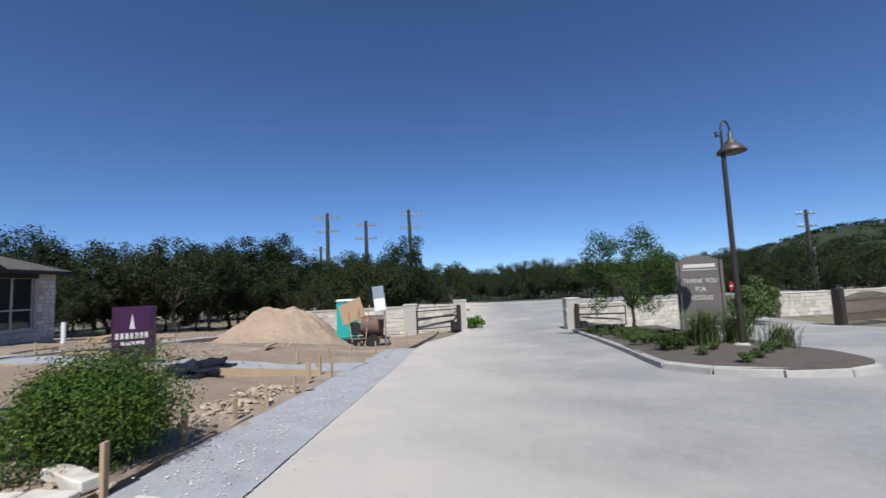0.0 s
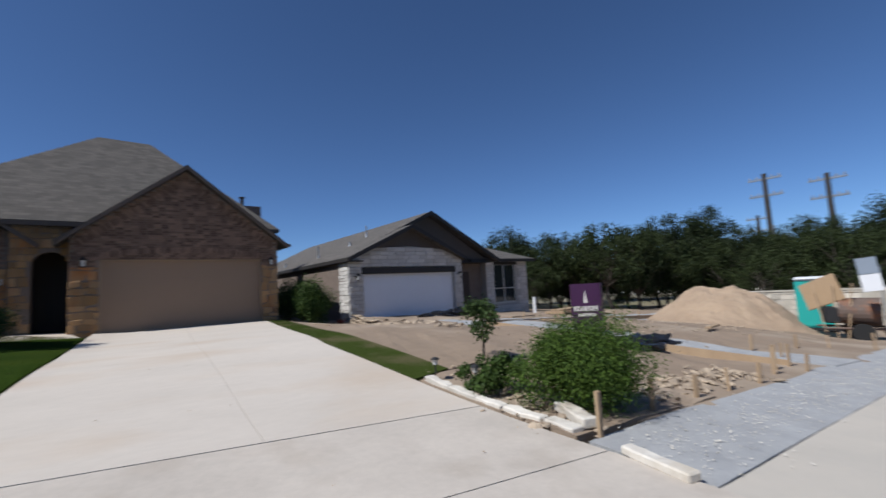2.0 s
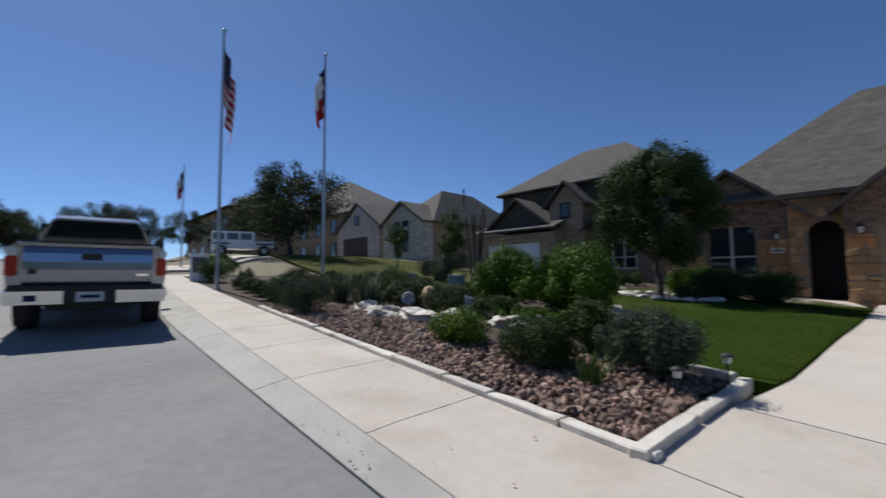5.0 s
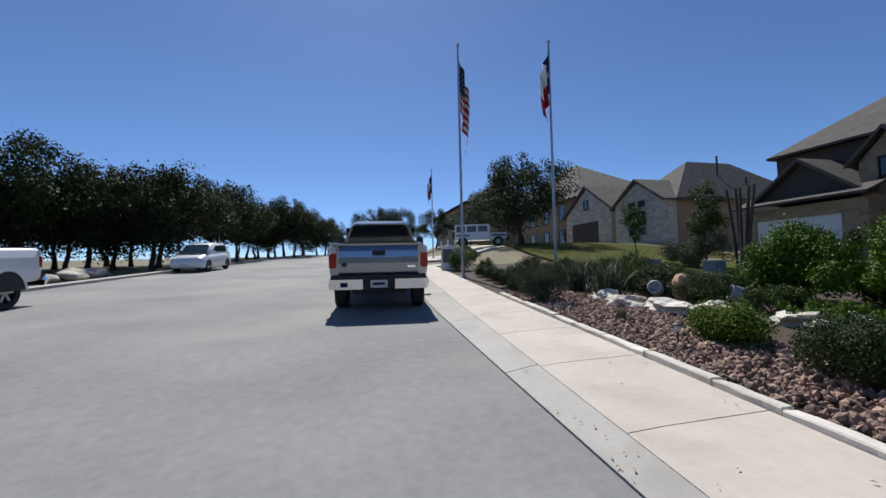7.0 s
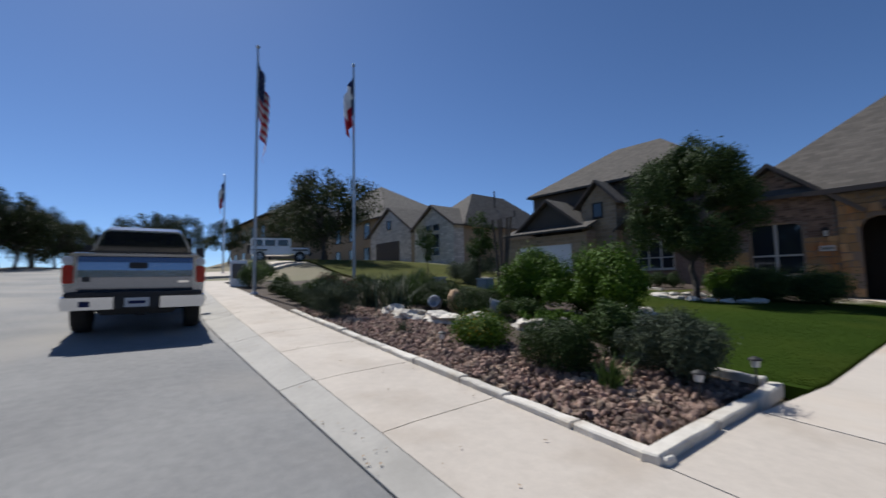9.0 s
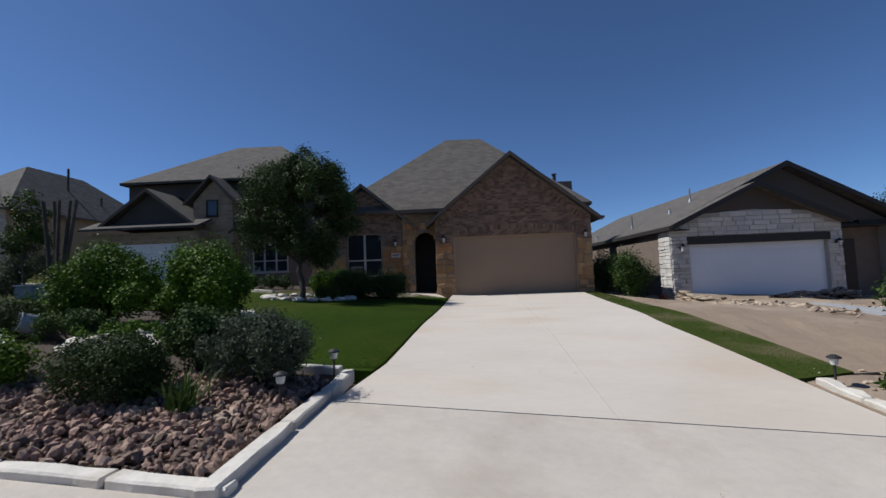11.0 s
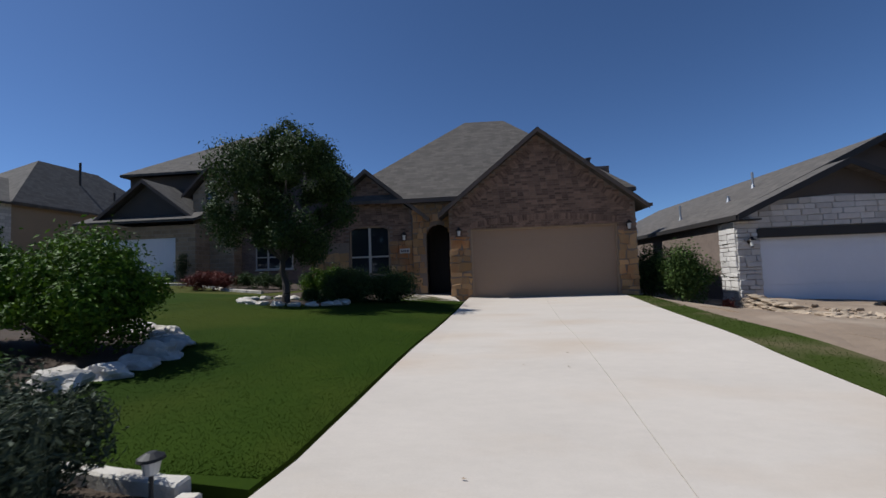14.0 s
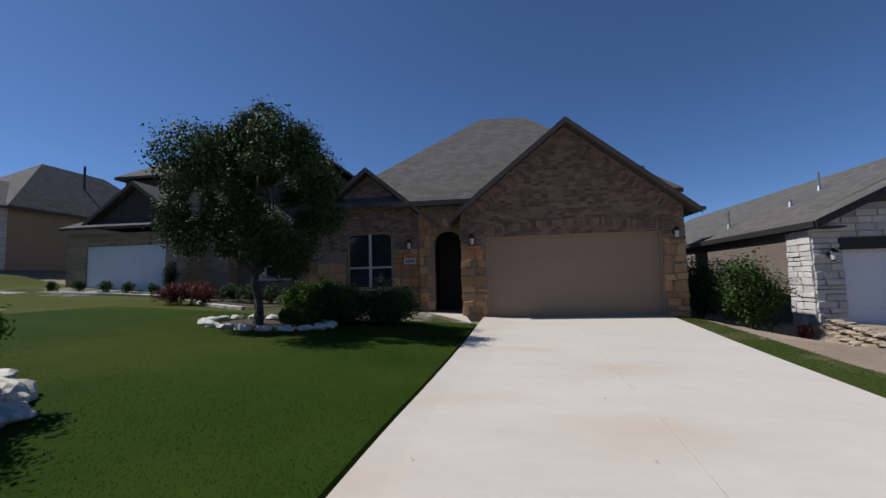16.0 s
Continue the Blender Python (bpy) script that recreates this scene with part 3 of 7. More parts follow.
# bare building plot and the walk's gravel base
plot = thing("building_plot", (0, 0, 0), "bare graded brown dirt of a building plot", "dirt", kind="structure")
def rough_off(x, y):
    return 0.0 + 0.10 * noise.noise(Vector((x * 0.5, y * 0.5, 0))) + 0.03 * noise.noise(Vector((x * 2.1, y * 2.1, 3)))
sheet("dirt", [(4.75, 4.22), (4.8, 6.5), (5.1, 9.6), (6.2, 17.4)], [(6.0, 4.25), (6.6, 6.5), (6.7, 9.6), (6.9, 17.4)], 24, 8, lambda x, y: 0.012 + 0.04 * noise.noise(Vector((x * 2.5, y * 2.5, 8))), 0.15, M_DIRT, plot)
sheet("dirt", [xy(5.0, 2.05), xy(30, 2.1)], [(6.3, 17.4), (36, 24)], 70, 56, lambda x, y: rough_off(x, y) * sm(2.2, 4.0, sn(x, y)[1]), 0.2, M_DIRT, plot)
base = thing("gravel_base", (0, 0, 0), "blue-grey crushed gravel base laid for a new walk", "gravel", kind="structure")
sheet("gravel", [xy(4.08, 0.955), xy(5.9, 1.06), xy(10.6, 1.29), xy(12.2, 1.38), xy(17, 1.73)], [xy(4.08, 1.98), xy(5.5, 2.12), xy(9.5, 2.3), xy(10.6, 2.45), xy(17, 2.75)], 40, 5, lambda x, y: 0.005 + 0.012 * noise.noise(Vector((x * 3, y * 3, 1))), 0.1, M_GRAVEL, base)
sheet("gravel", [(11.2, 1.05), (9.2, 8.0)], [(12.6, 0.9), (10.6, 8.0)], 24, 8, lambda x, y: 0.02 + rough_off(x, y) * sm(2.2, 4.0, sn(x, y)[1]), 0.1, M_GRAVEL, base)
sheet("gravel", [(8.9, 8.0), (24, 8.6)], [(8.9, 9.7), (24, 10.2)], 60, 8, lambda x, y: 0.02 + rough_off(x, y), 0.1, M_GRAVEL, base)
# ---- houses ----
def gable_roof(name, x0, x1, xa, y0, y1, ze, za, thick, m, parent, label=""):
    bm = B()
    slab(bm, [(x0, y0, ze), (xa, y0, za), (xa, y1, za), (x0, y1, ze)], thick)
    slab(bm, [(xa, y0, za), (x1, y0, ze), (x1, y1, ze), (xa, y1, za)], thick)
    return part(name, bm, m, parent, label)


def hip_roof(name, x0, x1, y0, y1, ze, ra, rb, thick, m, parent, label=""):
    """ra, rb: the ridge's two ends."""
    bm = B()
    a, b, c, d = (x0, y0, ze), (x1, y0, ze), (x1, y1, ze), (x0, y1, ze)
    for q in ([a, b, rb, ra], [c, d, ra, rb], [b, c, rb], [d, a, ra]):
        slab(bm, q, thick)
    return part(name, bm, m, parent, label)


def rake(parent, x0, x1, xa, y, ze, za, h, m):
    """Barge boards along a gable."""
    for p, q in (((x0, ze), (xa, za)), ((xa, za), (x1, ze))):
        bm = B()
        prism(bm, [(p[0], p[1]), (q[0], q[1]), (q[0], q[1] - h), (p[0], p[1] - h)], "y", y - 0.03, y)
        part("barge_board", bm, m, parent)


def window_unit(parent, x0, x1, z0, z1, y, frame_m, mullions=1, bars=1, arch=0.0):
    w = part("window", box(B(), x0 + 0.06, y + 0.03, z0 + 0.06, x1 - 0.06, y + 0.05, z1 - 0.06), M_GLASS, parent, "dark glazed window")
    fr = B()
    for q in ((x0, z0, x0 + 0.06, z1), (x1 - 0.06, z0, x1, z1), (x0 + 0.06, z0, x1 - 0.06, z0 + 0.06), (x0 + 0.06, z1 - 0.06, x1 - 0.06, z1)):
        box(fr, q[0], y - 0.02, q[1], q[2], y + 0.06, q[3], 0.008)
    part("frame", fr, M_TRIM if frame_m is M_WFRAME and y < 18 and x0 < 0 else frame_m, w)
    for k in range(mullions):
        xm = x0 + (x1 - x0) * (k + 1) / (mullions + 1)
        part("mullion", box(B(), xm - 0.045, y - 0.015, z0 + 0.06, xm + 0.045, y + 0.028, z1 - 0.06, 0.008), frame_m, w)
    for k in range(bars):
        zm = z0 + (z1 - z0) * (k + 0.75) / (bars + 1)
        part("rail", box(B(), x0 + 0.06, y - 0.012, zm - 0.03, x1 - 0.06, y + 0.026, zm + 0.03, 0.006), frame_m, w)
    part("sill", box(B(), x0 - 0.05, y - 0.06, z0 - 0.06, x1 + 0.05, y + 0.06, z0 - 0.004, 0.01), frame_m, w)
    return w


def garage_door(parent, x0, x1, z0, z1, y, m, label, rows=4, cols=8):
    d = part("garage_door", box(B(), x0, y + 0.03, z0, x1, y + 0.06, z1), m, parent, label)
    h = (z1 - z0) / rows
    for r in range(rows):
        bm = B()
        box(bm, x0, y, z0 + r * h + 0.0015, x1, y + 0.028, z0 + (r + 1) * h - 0.0015, 0.003)
        w = (x1 - x0) / cols
        for c in range(cols):
            box(bm, x0 + c * w + 0.10, y - 0.006, z0 + r * h + 0.12, x0 + (c + 1) * w - 0.10, y + 0.006, z0 + (r + 1) * h - 0.12, 0.005)
        part("door_section", bm, m, d)
    return d


def wall_lamp(at, label="dark metal carriage lamp on the wall"):
    e = thing("wall_lamp", at, label, "lamp", "wall lamps")
    part("bracket", rod(rod(B(), (0, 0.16, 0.05), (0, 0.0, 0.12), 0.012), (0, 0.18, -0.02), (0, 0.14, -0.02), 0.06), M_DMETAL, e)
    part("shade", lathe(B(), [(0.02, 0.13), (0.10, 0.03), (0.105, 0.02), (0.02, 0.02)], 14), M_DMETAL, e)
    part("lens", lathe(B(), [(0.045, -0.16), (0.06, 0.015), (0.02, 0.016)], 14), M_PALEGLASS, e, "pale frosted glass")
    part("finial", lathe(B(), [(0.03, -0.20), (0.05, -0.165), (0.01, -0.163)], 10), M_DMETAL, e)
    return e


M_PALEGLASS = glass("frosted_glass", (0.55, 0.55, 0.53), 0.3)
M_BRICKFAR = brickmat("brown_brick_courses", (0.215, 0.145, 0.105), (0.145, 0.10, 0.075), (0.25, 0.19, 0.15), 0.21, 0.075, 0.010)
M_STONEFAR = brickmat("rubble_stone_courses", (0.38, 0.28, 0.18), (0.26, 0.19, 0.125), (0.34, 0.28, 0.22), 0.46, 0.21, 0.014, 0.9, 0.6, 0.37)
M_WSTONEFAR = brickmat("white_stone_courses", (0.60, 0.57, 0.53), (0.45, 0.425, 0.39), (0.36, 0.34, 0.31), 0.5, 0.2, 0.012, 0.9, 0.6, 0.37)

# the brown brick house at the head of the drive
h1 = thing("house", (0, 0, 0), "brown brick house with ochre stone piers and steep shingled roof", "house")
part("pier", box(B(), 0.0, 16.44, 0.2, 0.735, 16.66, 2.86), M_BMORTAR, h1)
part("pier", box(B(), 5.61, 16.44, 0.2, 6.2, 16.66, 2.86), M_BMORTAR, h1)
bm = B()
prism(bm, [(0.0, 2.861), (6.2, 2.861), (6.2, 3.55), (3.1, 6.02), (0.0, 3.55)], "y", 16.44, 16.66)
part("gable_wall", bm, M_BMORTAR, h1)
part("side_wall", box(B(), 5.98, 16.661, 0.2, 6.2, 29, 3.5), M_BRICKFAR, h1)
part("return_wall", box(B(), 0.0, 16.661, 0.2, 0.2, 17.299, 3.5), M_BRICKFAR, h1)
garage_door(h1, 0.78, 5.565, 0.49, 2.82, 16.60, M_TANDOOR, "tan sectional garage door, closed")
bm = B()
box(bm, 0.736, 16.50, 0.48, 0.785, 16.655, 2.858, 0.006)
box(bm, 5.562, 16.50, 0.48, 5.609, 16.655, 2.858, 0.006)
box(bm, 0.786, 16.50, 2.815, 5.561, 16.655, 2.858, 0.006)
part("door_trim", bm, M_TRIM, h1)
gable_roof("garage_roof", -0.34, 6.54, 3.1, 16.1, 25, 3.42, 6.18, 0.12, M_SHINGLE, h1)
rake(h1, -0.34, 6.54, 3.1, 16.098, 3.40, 6.16, 0.15, M_FASCIA)
part("gutter", prism(B(), [(16.15, 3.44), (16.15, 3.34), (27, 3.34), (27, 3.44)], "x", 6.545, 6.66), M_FASCIA, h1)
# entry and its arch
bm = B()
arch = [(-0.04, 0.4), (-0.04, 2.75)] + [(-0.48 + 0.44 * math.cos(a), 2.75 + 0.44 * math.sin(a)) for a in np.linspace(0, math.pi, 12)] + [(-0.92, 0.4)]
prism(bm, [(-0.92, 0.4), (-0.92, 2.75)] + [(-0.48 - 0.44 * math.cos(a), 2.75 + 0.44 * math.sin(a)) for a in np.linspace(0, math.pi, 14)][1:-1] + [(-0.04, 2.75), (-0.04, 0.4), (-0.002, 0.4), (-0.002, 4.0), (-1.42, 4.0), (-1.42, 0.4)], "y", 17.3, 17.55)
part("entry_wall", bm, M_BMORTAR, h1)
# recess walls and ceiling: near-black colour stands in for the shade behind the arch
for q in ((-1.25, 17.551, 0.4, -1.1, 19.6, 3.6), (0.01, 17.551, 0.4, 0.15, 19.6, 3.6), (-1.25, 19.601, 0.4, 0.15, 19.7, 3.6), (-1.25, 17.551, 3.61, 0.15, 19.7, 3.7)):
    part("porch_wall", box(B(), *q), M_DOORSHADE, h1)
bm = B()
box(bm, -0.95, 19.52, 0.62, -0.05, 19.58, 2.75, 0.01)
fd = part("front_door", bm, M_DOORSHADE, h1, "dark panelled wooden door")
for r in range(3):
    part("door_panel", box(B(), -0.85, 19.50, 0.75 + r * 0.66, -0.55, 19.519, 1.30 + r * 0.66, 0.008), M_DOORSHADE, fd)
    part("door_panel", box(B(), -0.45, 19.50, 0.75 + r * 0.66, -0.15, 19.519, 1.30 + r * 0.66, 0.008), M_DOORSHADE, fd)
part("porch_floor", box(B(), -1.1, 17.5, 0.45, 0.0, 19.6, 0.58, 0.01), M_DRIVE, h1)
# left wing
bm = B()
box(bm, -5.3, 17.4, 0.4, -3.85, 17.6, 3.3)
box(bm, -2.30, 17.4, 0.4, -1.421, 17.6, 3.3)
box(bm, -3.849, 17.4, 0.4, -2.301, 17.6, 1.36)
prism(bm, [(-5.3, 3.301), (-1.421, 3.301), (-1.421, 3.75), (-3.1, 5.15), (-5.3, 3.4)], "y", 17.4, 17.6)
box(bm, -5.3, 17.601, 0.4, -5.1, 29, 3.6)
part("wing_wall", bm, M_BMORTAR, h1)
window_unit(h1, -3.84, -2.31, 1.42, 3.25, 17.48, M_WFRAME, 1, 1)
bm = B()
prism(bm, [(-3.85, 2.98)] + [(-3.075 + 0.775 * math.cos(a), 2.98 + 0.27 * math.sin(a)) for a in np.linspace(math.pi, 0, 15)][1:-1] + [(-2.30, 2.98), (-2.30, 3.30), (-3.85, 3.30)], "y", 17.385, 17.455)
part("window_arch", bm, M_BRICKFAR, h1)
gable_roof("wing_roof", -5.55, -0.75, -3.1, 17.1, 24, 3.42, 5.36, 0.12, M_SHINGLE, h1)
rake(h1, -5.55, -0.75, -3.1, 17.098, 3.40, 5.34, 0.15, M_FASCIA)
hip_roof("main_roof", -4.7, 6.5, 17.05, 29.8, 4.15, (0.5, 23.4, 9.08), (2.45, 23.4, 9.05), 0.12, M_SHINGLE, h1)
part("entry_fascia", box(B(), -2.2, 17.02, 3.98, 1.2, 17.048, 4.14, 0.006), M_FASCIA, h1)
bm = B()
box(bm, 6.0, 21.6, 5.0, 7.0, 22.6, 6.0)
part("chimney_chase", bm, M_BRICKFAR, h1)
part("flue", rod(rod(B(), (6.2, 22, 6.0), (6.2, 22, 6.45), 0.09), (6.2, 22, 6.45), (6.2, 22, 6.5), 0.14), M_DMETAL, h1)

# the white stone house under construction
h2 = thing("house", (0, 0, 0), "unfinished house with white limestone front and grey shingled roof", "house")
part("pier", box(B(), 9.05, 16.04, -0.8, 9.74, 16.26, 2.45), M_MORTAR, h2)
part("pier", box(B(), 14.92, 16.04, -0.8, 15.45, 16.26, 2.45), M_MORTAR, h2)
bm = B()
prism(bm, [(9.05, 2.451), (15.45, 2.451), (15.45, 2.85), (14.2, 3.3), (12.2, 3.42), (10.2, 3.3), (9.05, 2.85)], "y", 16.04, 16.26)
part("garage_wall", bm, M_MORTAR, h2)
bm = B()
box(bm, 9.05, 16.261, -0.8, 9.25, 30, 2.75)
part("side_wall", bm, M_SCRATCH, h2, "brown scratch-coated side wall")
part("header_beam", box(B(), 9.66, 15.97, 2.14, 15.0, 16.039, 2.43, 0.01), M_BLACK, h2)
garage_door(h2, 9.745, 14.915, 0.06, 2.449, 16.2, M_WDOOR, "plain white garage door, closed", 4, 1)
part("driveway_edge", box(B(), 9.745, 16.1, -0.6, 14.915, 16.3, 0.05, 0.01), M_MORTAR, h2)
bm = B()
prism(bm, [(9.2, 2.92), (10.2, 3.301), (12.2, 3.421), (14.2, 3.301), (15.3, 2.92), (12.2, 4.30)], "y", 16.06, 16.2)
prism(bm, [(12.0, 4.15), (15.3, 2.75), (18.4, 2.75), (14.1, 5.2)], "y", 17.0, 17.2)
part("gable_cladding", bm, M_CLAD, h2)
gable_roof("garage_roof", 8.9, 15.5, 12.2, 15.6, 24, 2.86, 4.42, 0.10, M_SHINGLE2, h2)
gable_roof("main_roof", 8.9, 18.9, 14.1, 16.6, 34, 2.855, 5.36, 0.10, M_SHINGLE2, h2)
rake(h2, 8.9, 15.5, 12.2, 15.598, 2.88, 4.44, 0.2, M_BLACK)
bm = B()
prism(bm, [(11.9, 4.30), (14.1, 5.38), (18.9, 2.875), (18.9, 2.675), (14.1, 5.16), (11.9, 4.10)], "y", 16.56, 16.598)
part("barge_board", bm, M_BLACK, h2)
bm = B()
box(bm, 8.84, 15.6, 2.70, 8.898, 33.9, 2.86)
box(bm, 8.9, 15.62, 2.68, 9.6, 33.9, 2.72)
part("eave", bm, M_BLACK, h2)
bm = B()
box(bm, 15.451, 17.6, -0.6, 18.3, 17.8, 2.9)
box(bm, 15.25, 16.261, -0.6, 15.449, 17.8, 2.9)
part("entry_wall", bm, M_SCRATCH, h2)
part("front_door", box(B(), 16.3, 17.55, 0.0, 17.3, 17.598, 2.2, 0.01), M_DOORSHADE, h2)
bm = B()
box(bm, 18.30, 17.2, -0.6, 18.95, 17.8, 2.9)
box(bm, 18.951, 17.5, -0.6, 19.15, 17.7, 2.9)
box(bm, 21.15, 17.5, -0.6, 22.2, 17.7, 2.9)
box(bm, 19.151, 17.5, -0.6, 21.149, 17.7, 0.2)
box(bm, 19.151, 17.5, 2.61, 21.149, 17.7, 2.9)
box(bm, 22.0, 17.701, -0.6, 22.2, 30, 2.9)
part("stone_wall", bm, M_MORTAR, h2)
window_unit(h2, 19.16, 21.14, 0.25, 2.60, 17.56, M_WFRAME, 1, 1)
part("lintel", box(B(), 18.96, 17.44, 2.55, 21.3, 17.499, 2.75, 0.01), M_BLACK, h2)
hip_roof("wing_roof", 15.6, 22.6, 17.0, 34, 2.9, (18.2, 21, 4.6), (18.2, 30, 4.6), 0.1, M_SHINGLE2, h2)
part("wing_fascia", box(B(), 17.0, 16.96, 2.72, 22.6, 16.998, 2.9), M_BLACK, h2)
part("porch_soffit", box(B(), 15.5, 16.6, 2.66, 18.3, 17.6, 2.7), M_BLACK, h2)
for px, py in ((10.0, 21.7), (10.9, 19.6), (12.1, 20.0), (9.6, 26)):
    zr = 2.86 + (px - 8.9) * 0.4817
    part("vent_pipe", rod(rod(B(), (px, py, zr - 0.05), (px, py, zr + (0.62 if px == 10.0 or px == 12.1 else 0.22)), 0.045), (px, py, zr - 0.05), (px, py, zr + 0.14), 0.09, 0.05), M_METAL, h2)

# two-storey stone and brick neighbour up the street
def neighbour_two_storey():
    h = thing("house", (0, 0, 0), "two-storey tan stone and brick house with white garage door", "house")
    z = 1.2
    for q in ((-18.8, 21.2, 0.6, -17.80, 21.45, 4.2), (-13.72, 21.2, 0.6, -12.7, 21.45, 4.2), (-17.799, 21.2, 3.62, -13.721, 21.45, 4.2), (-18.8, 21.451, 0.6, -18.6, 33, 4.3), (-12.9, 21.451, 0.6, -12.7, 24, 4.3)):
        part("garage_wall", box(B(), *q), M_STONEFAR, h)
    garage_door(h, -17.79, -13.73, 1.2, 3.61, 21.3, M_WDOOR, "white sectional garage door, closed", 4, 8)
    bm = B()
    slab(bm, [(-18.75, 20.75, 4.45), (-12.4, 20.75, 4.45), (-12.4, 22.0, 4.95), (-18.75, 22.0, 4.95)], 0.12)
    part("pent_roof", bm, M_SHINGLE, h)
    part("gable_wall", prism(B(), [(-17.7, 4.7), (-13.3, 4.7), (-15.5, 6.4)], "y", 21.6, 21.75), M_CLAD, h)
    gable_roof("garage_roof", -18.1, -12.9, -15.5, 21.2, 26, 4.65, 6.6, 0.1, M_SHINGLE, h)
    rake(h, -18.1, -12.9, -15.5, 21.198, 4.63, 6.58, 0.18, M_FASCIA)
    bm = B()
    box(bm, -18.6, 24.0, 4.301, -7.2, 33, 7.4)
    part("upper_wall", bm, M_CLAD, h)
    bm = B()
    box(bm, -12.699, 23.0, 0.6, -7.2, 33, 4.30)
    part("ground_floor_wall", bm, M_BRICKFAR, h)
    bm = B()
    box(bm, -13.6, 22.3, 0.6, -11.4, 23.9, 5.9)
    prism(bm, [(-13.6, 5.901), (-11.4, 5.901), (-12.5, 7.1)], "y", 22.3, 22.5)
    part("tower_wall", bm, M_STONEFAR, h)
    gable_roof("tower_roof", -14.0, -11.0, -12.5, 22.0, 27, 5.85, 7.38, 0.1, M_SHINGLE, h)
    rake(h, -14.0, -11.0, -12.5, 21.998, 5.83, 7.36, 0.16, M_FASCIA)
    window_unit(h, -12.85, -12.2, 5.1, 6.0, 22.24, M_BLACK, 0, 0)
    window_unit(h, -10.6, -8.6, 1.9, 3.6, 22.94, M_WFRAME, 2, 1)
    gable_roof("porch_roof", -11.6, -8.0, -9.8, 22.2, 26, 4.2, 5.6, 0.1, M_SHINGLE, h)
    hip_roof("main_roof", -18.8, -6.6, 23.5, 33.6, 7.5, (-14.3, 28.5, 10.9), (-11.2, 28.5, 10.9), 0.14, M_SHINGLE, h)
    return h


neighbour_two_storey()


def stone_gable_house():
    """Single-storey house with a tall white stone gable and a garage gable beside it."""
    h = thing("house", (0, 0, 0), "white stone gabled house with tan stucco side and grey roof", "house")
    bm = B()
    box(bm, -33.6, 24.0, 2.0, -27.6, 24.3, 6.7)
    prism(bm, [(-33.6, 6.701), (-27.6, 6.701), (-27.6, 6.8), (-30.6, 8.55), (-33.6, 6.8)], "y", 24.0, 24.3)
    part("gable_wall", bm, M_WSTONEFAR, h)
    part("side_wall", box(B(), -34.6, 24.301, 1.5, -27.6, 39.5, 6.7), M_TANWALL, h, "tan stucco side wall")
    part("corner_quoin", box(B(), -27.75, 24.302, 1.5, -27.56, 25.2, 6.69), M_WSTONEFAR, h)
    gable_roof("front_roof", -34.0, -27.2, -30.6, 23.7, 30, 6.65, 8.85, 0.14, M_SHINGLE2, h)
    rake(h, -34.0, -27.2, -30.6, 23.698, 6.63, 8.83, 0.22, M_FASCIA)
    window_unit(h, -31.8, -29.5, 3.9, 6.0, 23.94, M_WFRAME, 1, 1)
    window_unit(h, -31.8, -30.75, 6.25, 6.95, 23.94, M_WFRAME, 0, 0)
    window_unit(h, -30.55, -29.5, 6.25, 6.95, 23.94, M_WFRAME, 0, 0)
    hip_roof("main_roof", -35.0, -27.15, 24.9, 40, 6.72, (-31, 29.7, 10.7), (-31, 34.5, 10.7), 0.14, M_SHINGLE2, h)
    for vx, vy in ((-29.5, 31.5), (-28.6, 33.6)):
        part("vent_pipe", rod(B(), (vx, vy, 7.6), (vx, vy, 10.9 if vx < -29 else 8.9), 0.08), M_DMETAL, h)
    bm = B()
    box(bm, -43.3, 24.6, 2.5, -35.0, 24.9, 7.0)
    prism(bm, [(-43.3, 7.001), (-35.0, 7.001), (-39.1, 9.6)], "y", 24.6, 24.9)
    return h, bm


h3, bm3 = stone_gable_house()
h4 = thing("house", (0, 0, 0), "large tan house with white stone garage gable and hipped roof", "house")
part("garage_gable", bm3, M_WSTONEFAR, h4)
garage_door(h4, -42.0, -37.2, 3.6, 6.0, 24.55, M_CLAD, "dark garage door, closed", 4, 4)
gable_roof("garage_roof", -43.9, -34.4, -39.1, 24.3, 32, 6.95, 9.95, 0.14, M_SHINGLE2, h4)
rake(h4, -43.9, -34.4, -39.1, 24.298, 6.93, 9.93, 0.24, M_FASCIA)
window_unit(h4, -39.6, -38.8, 7.4, 8.4, 24.5, M_BLACK, 0, 0)
part("main_wall", box(B(), -58.5, 25.5, 2.5, -43.301, 38, 9.4), M_TANWALL, h4)
hip_roof("main_roof", -60, -40.5, 24.8, 38.5, 9.3, (-56, 31.5, 15.6), (-52, 31.5, 15.6), 0.16, M_SHINGLE2, h4)
for wx in (-54.5, -50.5, -46.5):
    window_unit(h4, wx, wx + 1.4, 7.0, 9.0, 25.44, M_BLACK, 0, 1)
    window_unit(h4, wx, wx + 1.4, 3.9, 5.9, 25.44, M_BLACK, 0, 1)
h5 = thing("house", (0, 0, 0), "distant two-storey tan house with brown hipped roof", "house")
part("wall", box(B(), -98, 22, 3.5, -72, 40, 13.5), M_TANWALL, h5)
hip_roof("roof", -99.5, -70.5, 20.8, 41, 13.4, (-90, 30, 18.5), (-80, 30, 18.5), 0.2, M_SHINGLE2, h5)
for wx in (-95, -89, -83, -77):
    for wz in (5.5, 9.8):
        window_unit(h5, wx, wx + 2.0, wz, wz + 2.4, 21.94, M_BLACK, 0, 1)
